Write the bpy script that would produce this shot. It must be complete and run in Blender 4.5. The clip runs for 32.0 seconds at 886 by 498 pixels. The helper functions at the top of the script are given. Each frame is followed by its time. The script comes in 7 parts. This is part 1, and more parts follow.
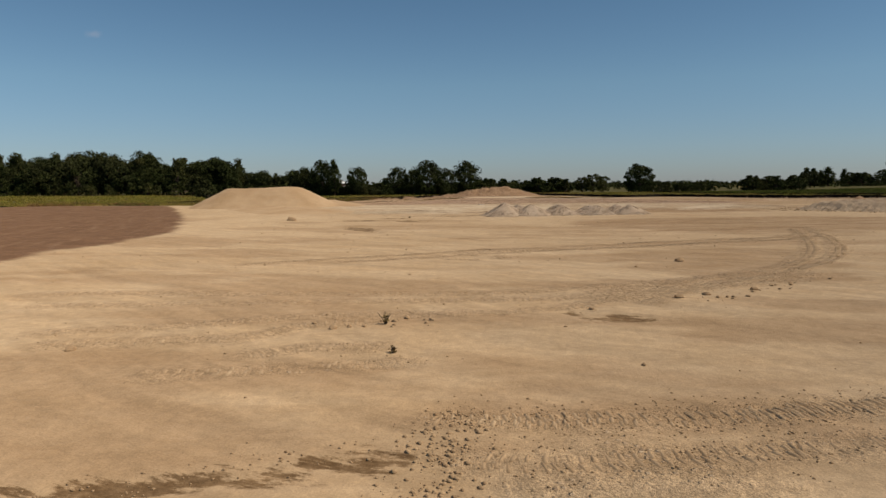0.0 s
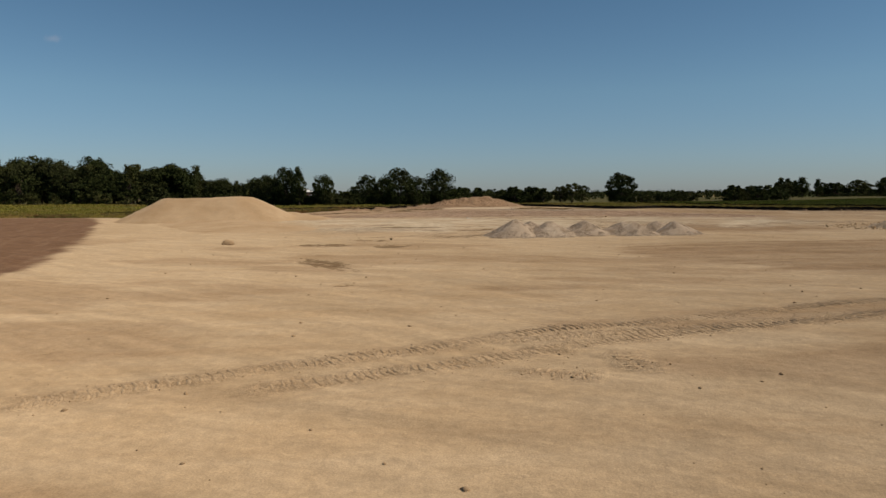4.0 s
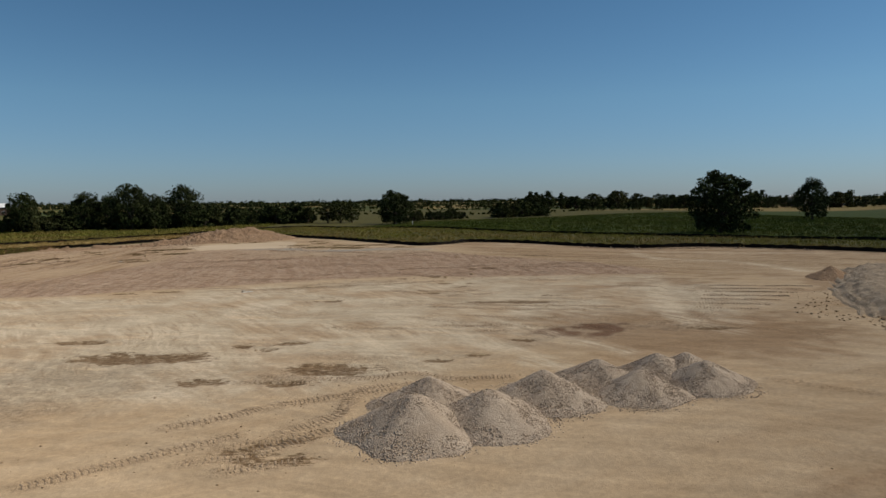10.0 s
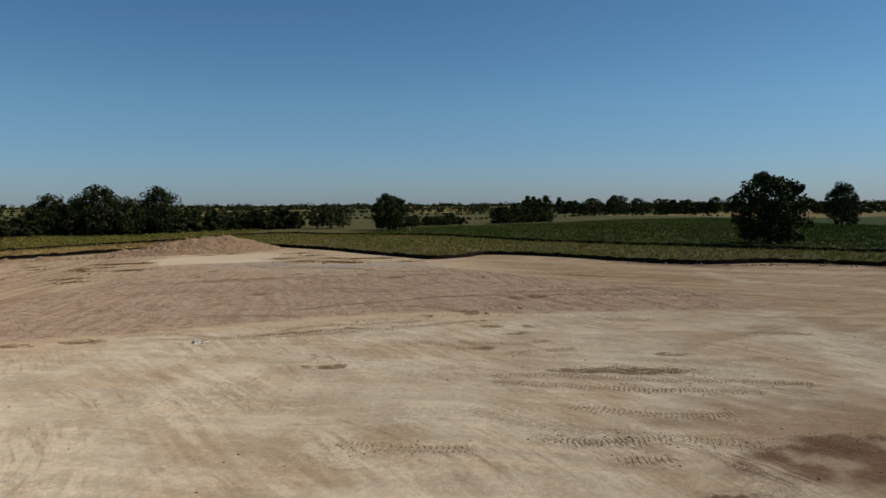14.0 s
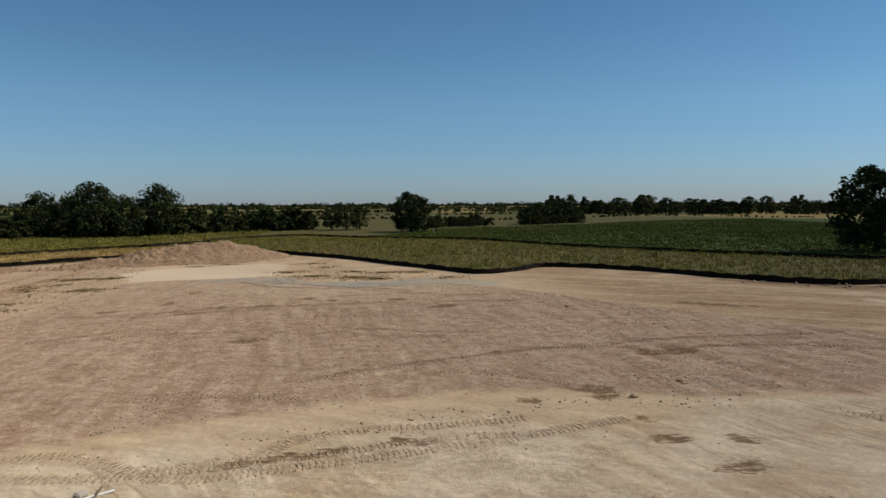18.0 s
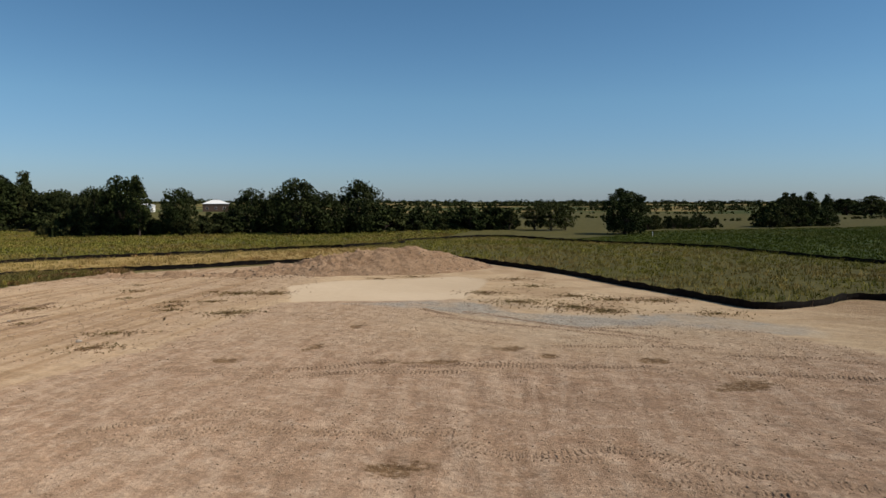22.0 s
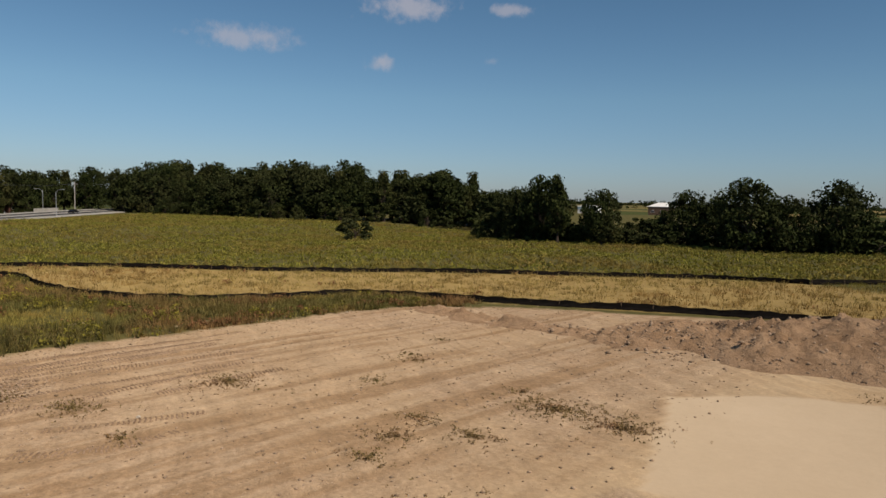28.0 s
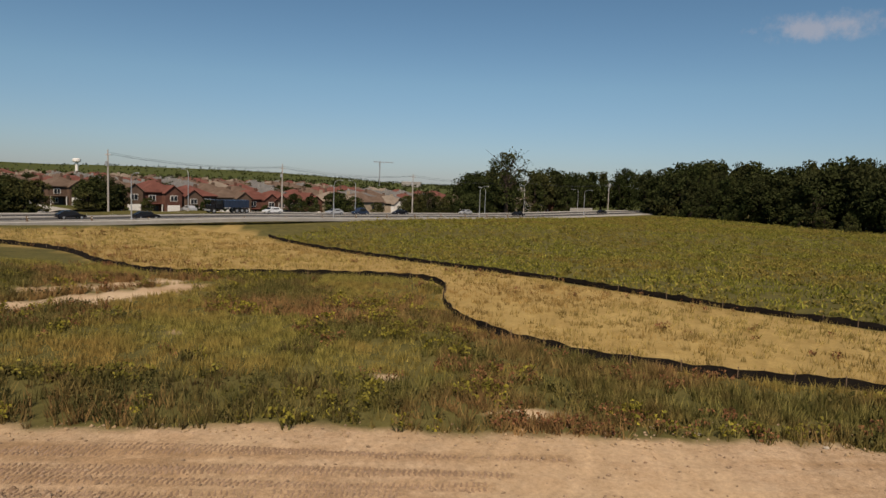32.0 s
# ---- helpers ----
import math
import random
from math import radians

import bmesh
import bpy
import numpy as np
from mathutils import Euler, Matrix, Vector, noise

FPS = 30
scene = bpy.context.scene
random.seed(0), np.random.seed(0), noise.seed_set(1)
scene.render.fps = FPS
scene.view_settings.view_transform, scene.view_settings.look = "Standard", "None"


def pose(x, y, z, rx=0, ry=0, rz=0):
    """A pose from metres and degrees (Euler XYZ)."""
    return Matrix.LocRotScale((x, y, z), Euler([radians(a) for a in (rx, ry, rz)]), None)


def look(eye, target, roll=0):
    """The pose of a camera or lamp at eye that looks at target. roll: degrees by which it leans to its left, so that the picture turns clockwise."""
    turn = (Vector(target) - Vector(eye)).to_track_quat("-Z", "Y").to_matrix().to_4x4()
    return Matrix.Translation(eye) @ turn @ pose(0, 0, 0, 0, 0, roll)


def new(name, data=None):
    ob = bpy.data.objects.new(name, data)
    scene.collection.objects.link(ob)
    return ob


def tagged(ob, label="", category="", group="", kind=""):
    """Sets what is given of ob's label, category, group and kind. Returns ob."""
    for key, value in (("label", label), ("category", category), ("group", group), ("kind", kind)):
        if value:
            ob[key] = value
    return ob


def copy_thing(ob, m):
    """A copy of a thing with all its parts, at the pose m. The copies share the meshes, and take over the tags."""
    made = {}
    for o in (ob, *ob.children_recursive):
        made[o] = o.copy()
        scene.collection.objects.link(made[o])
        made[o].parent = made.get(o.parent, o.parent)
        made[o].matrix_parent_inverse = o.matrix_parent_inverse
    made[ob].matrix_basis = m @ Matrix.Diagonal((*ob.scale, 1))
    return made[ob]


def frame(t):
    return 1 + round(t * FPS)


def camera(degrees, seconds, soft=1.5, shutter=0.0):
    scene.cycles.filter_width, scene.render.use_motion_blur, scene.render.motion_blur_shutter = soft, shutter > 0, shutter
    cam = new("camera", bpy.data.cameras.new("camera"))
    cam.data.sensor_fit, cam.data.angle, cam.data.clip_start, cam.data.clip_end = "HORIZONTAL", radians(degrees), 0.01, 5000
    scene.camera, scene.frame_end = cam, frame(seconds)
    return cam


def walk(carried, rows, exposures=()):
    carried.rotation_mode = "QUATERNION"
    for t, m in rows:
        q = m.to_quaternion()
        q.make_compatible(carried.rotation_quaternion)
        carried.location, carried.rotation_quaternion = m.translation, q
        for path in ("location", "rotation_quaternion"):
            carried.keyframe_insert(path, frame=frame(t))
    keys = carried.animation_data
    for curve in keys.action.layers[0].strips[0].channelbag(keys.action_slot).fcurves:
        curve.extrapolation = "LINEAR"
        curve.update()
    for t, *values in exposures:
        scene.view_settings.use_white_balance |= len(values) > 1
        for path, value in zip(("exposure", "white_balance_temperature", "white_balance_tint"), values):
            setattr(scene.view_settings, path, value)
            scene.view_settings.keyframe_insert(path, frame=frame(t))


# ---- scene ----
cam = camera(65.93, 32.0)
# seconds, place in metres, turn in degrees
PATH = [
    (0.0, -0.00, 0.00, 3.00, 84.62, 0.54, 9.30),
    (0.5, -0.34, 1.42, 3.07, 84.75, 0.49, 9.21),
    (1.0, -0.72, 3.05, 3.13, 84.85, 0.50, 9.11),
    (1.5, -1.17, 4.87, 3.16, 84.95, 0.49, 9.03),
    (2.0, -1.67, 6.84, 3.18, 85.07, 0.39, 8.94),
    (2.5, -2.19, 8.95, 3.18, 85.15, 0.35, 8.87),
    (4.5, -5.09, 18.07, 3.14, 85.33, 0.37, 3.50),
    (5.0, -5.80, 20.62, 3.15, 85.27, 0.59, -2.79),
    (5.5, -6.46, 23.18, 3.16, 85.20, 0.80, -8.72),
    (6.0, -7.14, 25.65, 3.19, 85.18, 1.01, -12.90),
    (6.5, -7.69, 28.20, 3.26, 85.23, 0.92, -13.41),
    (7.0, -8.04, 30.83, 3.54, 85.34, 0.83, -13.50),
    (7.5, -8.23, 33.49, 4.36, 85.43, 0.76, -13.58),
    (8.0, -8.46, 35.99, 5.51, 85.49, 0.68, -13.72),
    (8.5, -8.67, 38.48, 6.53, 85.56, 0.66, -13.90),
    (9.0, -8.80, 40.93, 7.10, 85.64, 0.63, -13.96),
    (9.5, -8.92, 43.38, 7.21, 85.73, 0.68, -14.03),
    (10.0, -8.96, 45.78, 7.22, 85.84, 0.61, -14.13),
    (10.5, -8.93, 48.19, 7.21, 85.92, 0.57, -14.26),
    (11.0, -8.87, 50.51, 7.21, 85.98, 0.58, -14.37),
    (11.5, -8.79, 52.77, 7.19, 86.02, 0.50, -14.49),
    (12.0, -8.63, 54.98, 7.21, 86.10, 0.50, -14.58),
    (12.5, -8.46, 57.26, 7.25, 86.13, 0.50, -14.71),
    (13.0, -8.29, 59.59, 7.26, 86.16, 0.45, -14.81),
    (13.5, -8.08, 61.95, 7.25, 86.18, 0.36, -14.93),
    (14.0, -7.84, 64.41, 7.30, 86.17, 0.35, -15.09),
    (14.5, -7.61, 66.87, 7.31, 86.17, 0.35, -15.22),
    (16.5, -6.72, 76.89, 7.24, 86.09, 0.39, -15.65),
    (17.0, -6.54, 79.40, 7.23, 86.10, 0.44, -15.71),
    (17.5, -6.43, 81.86, 7.26, 86.09, 0.43, -15.86),
    (18.0, -6.43, 84.24, 7.29, 86.13, 0.26, -13.96),
    (18.5, -6.21, 86.63, 7.29, 86.16, 0.00, -9.06),
    (19.0, -6.00, 89.07, 7.33, 86.12, -0.05, -5.77),
    (19.5, -5.85, 91.54, 7.34, 86.12, -0.15, -1.91),
    (20.0, -5.73, 93.91, 7.37, 86.10, -0.25, 1.57),
    (20.5, -5.69, 96.23, 7.39, 86.06, -0.28, 2.90),
    (21.0, -5.68, 98.46, 7.41, 86.00, -0.23, 2.83),
    (21.5, -5.76, 100.76, 7.46, 85.95, -0.14, 2.72),
    (22.0, -5.84, 103.21, 7.52, 85.91, -0.04, 2.66),
    (22.5, -5.97, 105.63, 7.54, 85.91, -0.03, 2.62),
    (23.0, -6.21, 108.10, 7.60, 85.86, 0.02, 2.51),
    (23.5, -6.51, 110.60, 7.63, 85.89, 0.01, 3.08),
    (24.0, -6.82, 113.09, 7.65, 85.95, -0.12, 5.92),
    (24.5, -7.11, 115.65, 7.72, 85.95, -0.13, 9.12),
    (26.5, -9.04, 126.43, 7.94, 85.93, -0.75, 24.07),
    (27.0, -9.92, 129.29, 7.92, 85.92, -0.89, 28.73),
    (27.5, -10.91, 132.27, 7.98, 85.80, -1.05, 34.03),
    (28.0, -12.13, 135.17, 8.01, 85.67, -1.25, 39.47),
    (28.5, -13.53, 137.95, 8.04, 85.55, -1.43, 44.83),
    (29.0, -15.05, 140.60, 8.08, 85.42, -1.57, 50.15),
    (29.5, -16.66, 143.12, 8.10, 85.27, -1.64, 55.52),
    (30.0, -18.52, 145.57, 8.12, 85.08, -1.78, 60.98),
    (30.5, -20.74, 147.96, 8.08, 84.94, -1.82, 66.60),
    (31.0, -23.21, 150.19, 8.06, 84.83, -1.93, 72.23),
    (31.5, -25.82, 152.11, 8.06, 84.70, -2.05, 77.86),
    (32.0, -28.49, 153.84, 8.08, 84.56, -2.15, 83.51),
]
walk(cam, [(t, pose(x, y, z, rx, ry, rz)) for t, x, y, z, rx, ry, rz in PATH],
     exposures=[(0.0, -0.02, 6800, 15), (2.5, -0.06, 6800, 15), (5.0, -0.14, 6600, 12), (9.0, -0.19, 6150, 11), (13.0, -0.17, 5850, 10), (17.0, -0.01, 5950, 10), (20.0, 0.09, 6000, 11), (24.0, 0.14, 6150, 12), (28.0, -0.03, 6550, 14), (32.0, -0.04, 6900, 16)])
# ---- sky and sun ----
SUN_AZ, SUN_EL = radians(98), radians(47)      # clockwise from +y, above the horizon
world = bpy.data.worlds.new("sky")
scene.world = world
world.use_nodes = True
wn, wl = world.node_tree.nodes, world.node_tree.links
wn.clear()
sky = wn.new("ShaderNodeTexSky")
sky.sky_type, sky.sun_disc = "NISHITA", False
sky.sun_elevation, sky.sun_rotation = SUN_EL, SUN_AZ
sky.altitude, sky.air_density, sky.dust_density, sky.ozone_density = 200, 1.0, 0.25, 2.4
back = wn.new("ShaderNodeBackground")
back.inputs["Strength"].default_value = 0.060
wout = wn.new("ShaderNodeOutputWorld")
tint = wn.new("ShaderNodeMix")
tint.data_type, tint.blend_type = "RGBA", "MULTIPLY"
tint.inputs[0].default_value = 1.0
# the air is greyer towards the horizon and a deep clear blue higher up
lift = wn.new("ShaderNodeSeparateXYZ")
wl.new(wn.new("ShaderNodeTexCoord").outputs["Generated"], lift.inputs[0])
haze = wn.new("ShaderNodeValToRGB")
haze.color_ramp.elements[0].position, haze.color_ramp.elements[0].color = 0.0, (0.70, 0.86, 1.18, 1)
haze.color_ramp.elements[1].position, haze.color_ramp.elements[1].color = 0.34, (0.74, 1.06, 1.12, 1)
middle = haze.color_ramp.elements.new(0.14)
middle.color = (0.90, 1.16, 1.24, 1)
low = haze.color_ramp.elements.new(0.05)
low.color = (0.80, 1.0, 1.24, 1)
wl.new(lift.outputs["Z"], haze.inputs[0])
wl.new(haze.outputs[0], tint.inputs[7])
wl.new(sky.outputs[0], tint.inputs[6])
# a few small fair-weather clouds, low in the north-west: way, half width, half height, weight
CLOUDS = [((-0.806, 0.5535, 0.2094), 0.073, 0.0175, 0.5), ((-0.655, 0.7084, 0.2622), 0.066, 0.0215, 0.6), ((-0.6917, 0.6973, 0.1878), 0.0225, 0.0135, 0.55), ((-0.5432, 0.7987, 0.2589), 0.034, 0.0095, 0.5), ((-0.573, 0.796, 0.1926), 0.012, 0.006, 0.2)]
way = wn.new("ShaderNodeTexCoord").outputs["Generated"]
puff = wn.new("ShaderNodeTexNoise")
puff.inputs["Scale"].default_value, puff.inputs["Detail"].default_value, puff.inputs["Roughness"].default_value = 42.0, 6.0, 0.62
wl.new(way, puff.inputs["Vector"])


def sky_maths(op, a, b=0.0):
    m = wn.new("ShaderNodeMath")
    m.operation = op
    for socket, value in zip(m.inputs, (a, b)):
        if isinstance(value, (int, float)):
            socket.default_value = value
        else:
            wl.new(value, socket)
    return m.outputs[0]


def along_axis(axis):
    d = wn.new("ShaderNodeVectorMath")
    d.operation = "DOT_PRODUCT"
    wl.new(way, d.inputs[0])
    d.inputs[1].default_value = axis
    return d.outputs["Value"]


seen_sky = tint.outputs[2]
for centre, wide, high, weight in CLOUDS:
    c = Vector(centre).normalized()
    side = c.cross(Vector((0, 0, 1))).normalized()
    above = side.cross(c)
    u, v = sky_maths("DIVIDE", along_axis(side), wide), sky_maths("DIVIDE", along_axis(above), high)
    reach = sky_maths("SQRT", sky_maths("ADD", sky_maths("MULTIPLY", u, u), sky_maths("MULTIPLY", v, v)))
    reach = sky_maths("ADD", reach, sky_maths("MULTIPLY", sky_maths("SUBTRACT", puff.outputs["Fac"], 0.5), 2.3))
    soft = wn.new("ShaderNodeMapRange")
    soft.interpolation_type = "SMOOTHSTEP"
    for i, value in enumerate((1.15, 0.1, 0.0, weight), 1):
        soft.inputs[i].default_value = value
    wl.new(reach, soft.inputs[0])
    ahead = sky_maths("GREATER_THAN", along_axis(c), 0.9)
    cover = wn.new("ShaderNodeMix")
    cover.data_type = "RGBA"
    wl.new(sky_maths("MULTIPLY", soft.outputs[0], ahead), cover.inputs[0])
    wl.new(seen_sky, cover.inputs[6])
    cover.inputs[7].default_value = (8.0, 7.7, 8.1, 1)
    seen_sky = cover.outputs[2]
wl.new(seen_sky, back.inputs["Color"])
wl.new(back.outputs[0], wout.inputs["Surface"])

sun_data = bpy.data.lights.new("sun", "SUN")
sun_data.energy, sun_data.angle, sun_data.color = 4.6, radians(0.55), (1.0, 0.89, 0.72)
sun = new("sun", sun_data)
sun_way = Vector((math.sin(SUN_AZ) * math.cos(SUN_EL), math.cos(SUN_AZ) * math.cos(SUN_EL), math.sin(SUN_EL)))
sun.matrix_world = look(sun_way * 300, (0, 0, 0))

# ---- small tools ----
RNG = np.random.default_rng(7)


def mesh_of(name, verts, faces, material, smooth=False):
    me = bpy.data.meshes.new(name)
    me.from_pydata([tuple(v) for v in verts], [], [tuple(f) for f in faces])
    me.materials.append(material)
    if smooth:
        me.polygons.foreach_set("use_smooth", [True] * len(me.polygons))
    me.update()
    return me


def big_mesh(name, verts, loops, corners, material, smooth=False):
    """A mesh from arrays: corners is the number of corners of every face."""
    me = bpy.data.meshes.new(name)
    n = len(loops) // corners
    me.vertices.add(len(verts))
    me.vertices.foreach_set("co", np.asarray(verts, np.float32).ravel())
    me.loops.add(len(loops))
    me.loops.foreach_set("vertex_index", np.asarray(loops, np.int32).ravel())
    me.polygons.add(n)
    me.polygons.foreach_set("loop_start", np.arange(n, dtype=np.int32) * corners)
    me.polygons.foreach_set("loop_total", np.full(n, corners, np.int32))
    if smooth:
        me.polygons.foreach_set("use_smooth", np.ones(n, bool))
    me.materials.append(material)
    me.update(calc_edges=True)
    me.validate()
    return me


def part(name, bm, material, parent, label=""):
    me = bpy.data.meshes.new(name)
    bm.to_mesh(me)
    bm.free()
    me.materials.append(material)
    ob = new(name, me)
    ob.parent = parent
    if label:
        ob["label"] = label
    return ob


def box_bm(*boxes, bevel=0.0):
    """Boxes as (x0, y0, z0, x1, y1, z1), in one bmesh."""
    bm = bmesh.new()
    for x0, y0, z0, x1, y1, z1 in boxes:
        bmesh.ops.create_cube(bm, size=1, matrix=Matrix.LocRotScale(((x0 + x1) / 2, (y0 + y1) / 2, (z0 + z1) / 2), None, (x1 - x0, y1 - y0, z1 - z0)))
    if bevel:
        bmesh.ops.bevel(bm, geom=bm.edges[:], offset=bevel, segments=1, affect="EDGES")
    return bm


def tube_bm(points, radii, sides=8, bm=None):
    """A tapered tube along points."""
    bm = bm or bmesh.new()
    rings = []
    for i, (p, r) in enumerate(zip(points, radii)):
        p = Vector(p)
        a, b = Vector(points[max(i - 1, 0)]), Vector(points[min(i + 1, len(points) - 1)])
        q = (b - a).to_track_quat("Z", "Y")
        rings.append([bm.verts.new(p + q @ Vector((r * math.cos(k * math.tau / sides), r * math.sin(k * math.tau / sides), 0))) for k in range(sides)])
    for u, v in zip(rings, rings[1:]):
        for k in range(sides):
            bm.faces.new((u[k], u[(k + 1) % sides], v[(k + 1) % sides], v[k]))
    bm.faces.new(rings[0][::-1])
    bm.faces.new(rings[-1])
    return bm


def smooth_noise(x, y, seed=0):
    """Value noise on arrays, about -1 to 1."""
    xi, yi = np.floor(x), np.floor(y)
    fx, fy = x - xi, y - yi
    fx, fy = fx * fx * (3 - 2 * fx), fy * fy * (3 - 2 * fy)

    def h(a, b):
        s = np.sin(a * 127.1 + b * 311.7 + seed * 74.7) * 43758.5453
        return (s - np.floor(s)) * 2 - 1

    return (h(xi, yi) * (1 - fx) + h(xi + 1, yi) * fx) * (1 - fy) + (h(xi, yi + 1) * (1 - fx) + h(xi + 1, yi + 1) * fx) * fy


def fractal(x, y, seed=0, octaves=4):
    return sum(smooth_noise(x * 2**k, y * 2**k, seed + k) * 0.5**k for k in range(octaves)) / 1.6


def line_distance(x, y, points):
    """Distance to an open line, and the way along it at the nearest place."""
    best, along, run = np.full(np.shape(x), 1e9), np.zeros(np.shape(x)), 0.0
    for (x0, y0), (x1, y1) in zip(points, points[1:]):
        dx, dy = x1 - x0, y1 - y0
        size = math.hypot(dx, dy)
        k = np.clip(((x - x0) * dx + (y - y0) * dy) / size**2, 0, 1)
        d = np.hypot(x - x0 - k * dx, y - y0 - k * dy)
        along = np.where(d < best, run + k * size, along)
        best = np.minimum(best, d)
        run += size
    return best, along


def near_distance(x, y, lines, reach):
    """Distance to the nearest of many lines, worked out only close to each one."""
    shape, x, y = np.shape(x), np.ravel(x), np.ravel(y)
    best = np.full(x.size, 9.0)
    for line in lines:
        q = np.array(line)
        (x0, y0), (x1, y1) = q.min(0) - reach, q.max(0) + reach
        near = np.flatnonzero((x > x0) & (x < x1) & (y > y0) & (y < y1))
        if near.size:
            best[near] = np.minimum(best[near], line_distance(x[near], y[near], line)[0])
    return best.reshape(shape)


def inside(x, y, points):
    """Signed distance to a closed outline: over 0 within it."""
    d, _ = line_distance(x, y, [*points, points[0]])
    within = np.zeros(np.shape(x), bool)
    for (x0, y0), (x1, y1) in zip(points, [*points[1:], points[0]]):
        if y0 != y1:
            within ^= ((y0 > y) != (y1 > y)) & (x < (x1 - x0) * (y - y0) / (y1 - y0) + x0)
    return np.where(within, d, -d)


def ramp(v, a, b):
    k = np.clip((v - a) / (b - a), 0, 1)
    return k * k * (3 - 2 * k)


def smooth_line(points, step=1.0):
    """A rounded line through points, in even steps."""
    p = [np.array(q, float) for q in points]
    p = [2 * p[0] - p[1], *p, 2 * p[-1] - p[-2]]
    made = []
    for a, b, c, d in zip(p, p[1:], p[2:], p[3:]):
        n = max(2, int(np.linalg.norm(c - b) / step))
        for k in np.arange(n) / n:
            made.append(0.5 * (2 * b + (c - a) * k + (2 * a - 5 * b + 4 * c - d) * k**2 + (3 * b - a - 3 * c + d) * k**3))
    made.append(p[-2])
    return [tuple(q) for q in made]

# ---- materials ----
def material(name, rough=0.9):
    m = bpy.data.materials.new(name)
    m.use_nodes = True
    n, l = m.node_tree.nodes, m.node_tree.links
    shader = n["Principled BSDF"]
    shader.inputs["Roughness"].default_value = rough
    shader.inputs["Specular IOR Level"].default_value = 0.06
    if rough > 0.8:
        shader.inputs["Diffuse Roughness"].default_value = 0.55
    return m, n, l, shader


def noise_node(n, l, where, scale, detail=4.0, rough=0.6):
    t = n.new("ShaderNodeTexNoise")
    t.inputs["Scale"].default_value, t.inputs["Detail"].default_value, t.inputs["Roughness"].default_value = scale, detail, rough
    l.new(where, t.inputs["Vector"])
    return t.outputs["Fac"]


def mix_node(n, l, fac, a, b, kind="MIX"):
    m = n.new("ShaderNodeMix")
    m.data_type, m.blend_type = "RGBA", kind
    for socket, value in ((m.inputs[0], fac), (m.inputs[6], a), (m.inputs[7], b)):
        if isinstance(value, (int, float)):
            socket.default_value = value
        elif isinstance(value, tuple):
            socket.default_value = (*value, 1)
        else:
            l.new(value, socket)
    return m.outputs[2]


def range_node(n, l, value, a, b, lo=0.0, hi=1.0):
    m = n.new("ShaderNodeMapRange")
    for i, v in enumerate((a, b, lo, hi), 1):
        m.inputs[i].default_value = v
    l.new(value, m.inputs[0])
    return m.outputs[0]


def maths(n, l, op, a, b=0.0):
    m = n.new("ShaderNodeMath")
    m.operation = op
    for socket, value in zip(m.inputs, (a, b)):
        if isinstance(value, (int, float)):
            socket.default_value = value
        else:
            l.new(value, socket)
    return m.outputs[0]


def bump_node(n, l, height, shader, strength=0.5, distance=0.05):
    b = n.new("ShaderNodeBump")
    b.inputs["Strength"].default_value, b.inputs["Distance"].default_value = strength, distance
    l.new(height, b.inputs["Height"])
    l.new(b.outputs[0], shader.inputs["Normal"])


def rough_material(name, dark, light, scale=3.0, rough=0.9, bump=0.3, grain=40.0, depth=0.02, island=0.0, spot=0.0):
    """A mottled surface: two tones at two scales, with a fine relief."""
    m, n, l, shader = material(name, rough)
    where = n.new("ShaderNodeTexCoord").outputs["Object"] if not spot else n.new("ShaderNodeNewGeometry").outputs["Position"]
    coarse, fine = noise_node(n, l, where, scale), noise_node(n, l, where, grain, 7.0, 0.68)
    col = mix_node(n, l, range_node(n, l, coarse, 0.3, 0.7), dark, light)
    col = mix_node(n, l, 0.35, col, range_node(n, l, fine, 0.25, 0.75, 0.35, 1.0), "MULTIPLY")
    if island:
        isl = n.new("ShaderNodeNewGeometry").outputs["Random Per Island"]
        col = mix_node(n, l, 1.0, col, range_node(n, l, isl, 0, 1, 1 - island, 1 + island), "MULTIPLY")
    l.new(col, shader.inputs["Base Color"])
    if bump:
        bump_node(n, l, fine, shader, bump, depth)
    return m


def plain_material(name, colour, rough=0.6, metal=0.0, vary=0.12, scale=4.0):
    m, n, l, shader = material(name, rough)
    where = n.new("ShaderNodeTexCoord").outputs["Object"]
    k = noise_node(n, l, where, scale)
    l.new(mix_node(n, l, 1.0, colour, range_node(n, l, k, 0.3, 0.7, 1 - vary, 1 + vary), "MULTIPLY"), shader.inputs["Base Color"])
    shader.inputs["Metallic"].default_value = metal
    shader.inputs["Specular IOR Level"].default_value = 0.4 if rough < 0.6 else 0.15
    return m


def leaf_material(name, dark, light, warm=None, patch=0.02):
    """Leaves or blades: each island has its own tone, and patches of them drift in colour."""
    m, n, l, shader = material(name, 0.75)
    geo = n.new("ShaderNodeNewGeometry")
    isl = geo.outputs["Random Per Island"]
    col = mix_node(n, l, isl, dark, light)
    drift = noise_node(n, l, geo.outputs["Position"], patch, 5.0, 0.65)
    if warm:
        col = mix_node(n, l, range_node(n, l, drift, 0.45, 0.62), col, warm)
    col = mix_node(n, l, 1.0, col, range_node(n, l, noise_node(n, l, geo.outputs["Position"], patch * 14, 4.0), 0.36, 0.64, 0.55, 1.4), "MULTIPLY")
    l.new(col, shader.inputs["Base Color"])
    shader.inputs["Specular IOR Level"].default_value = 0.03
    return m


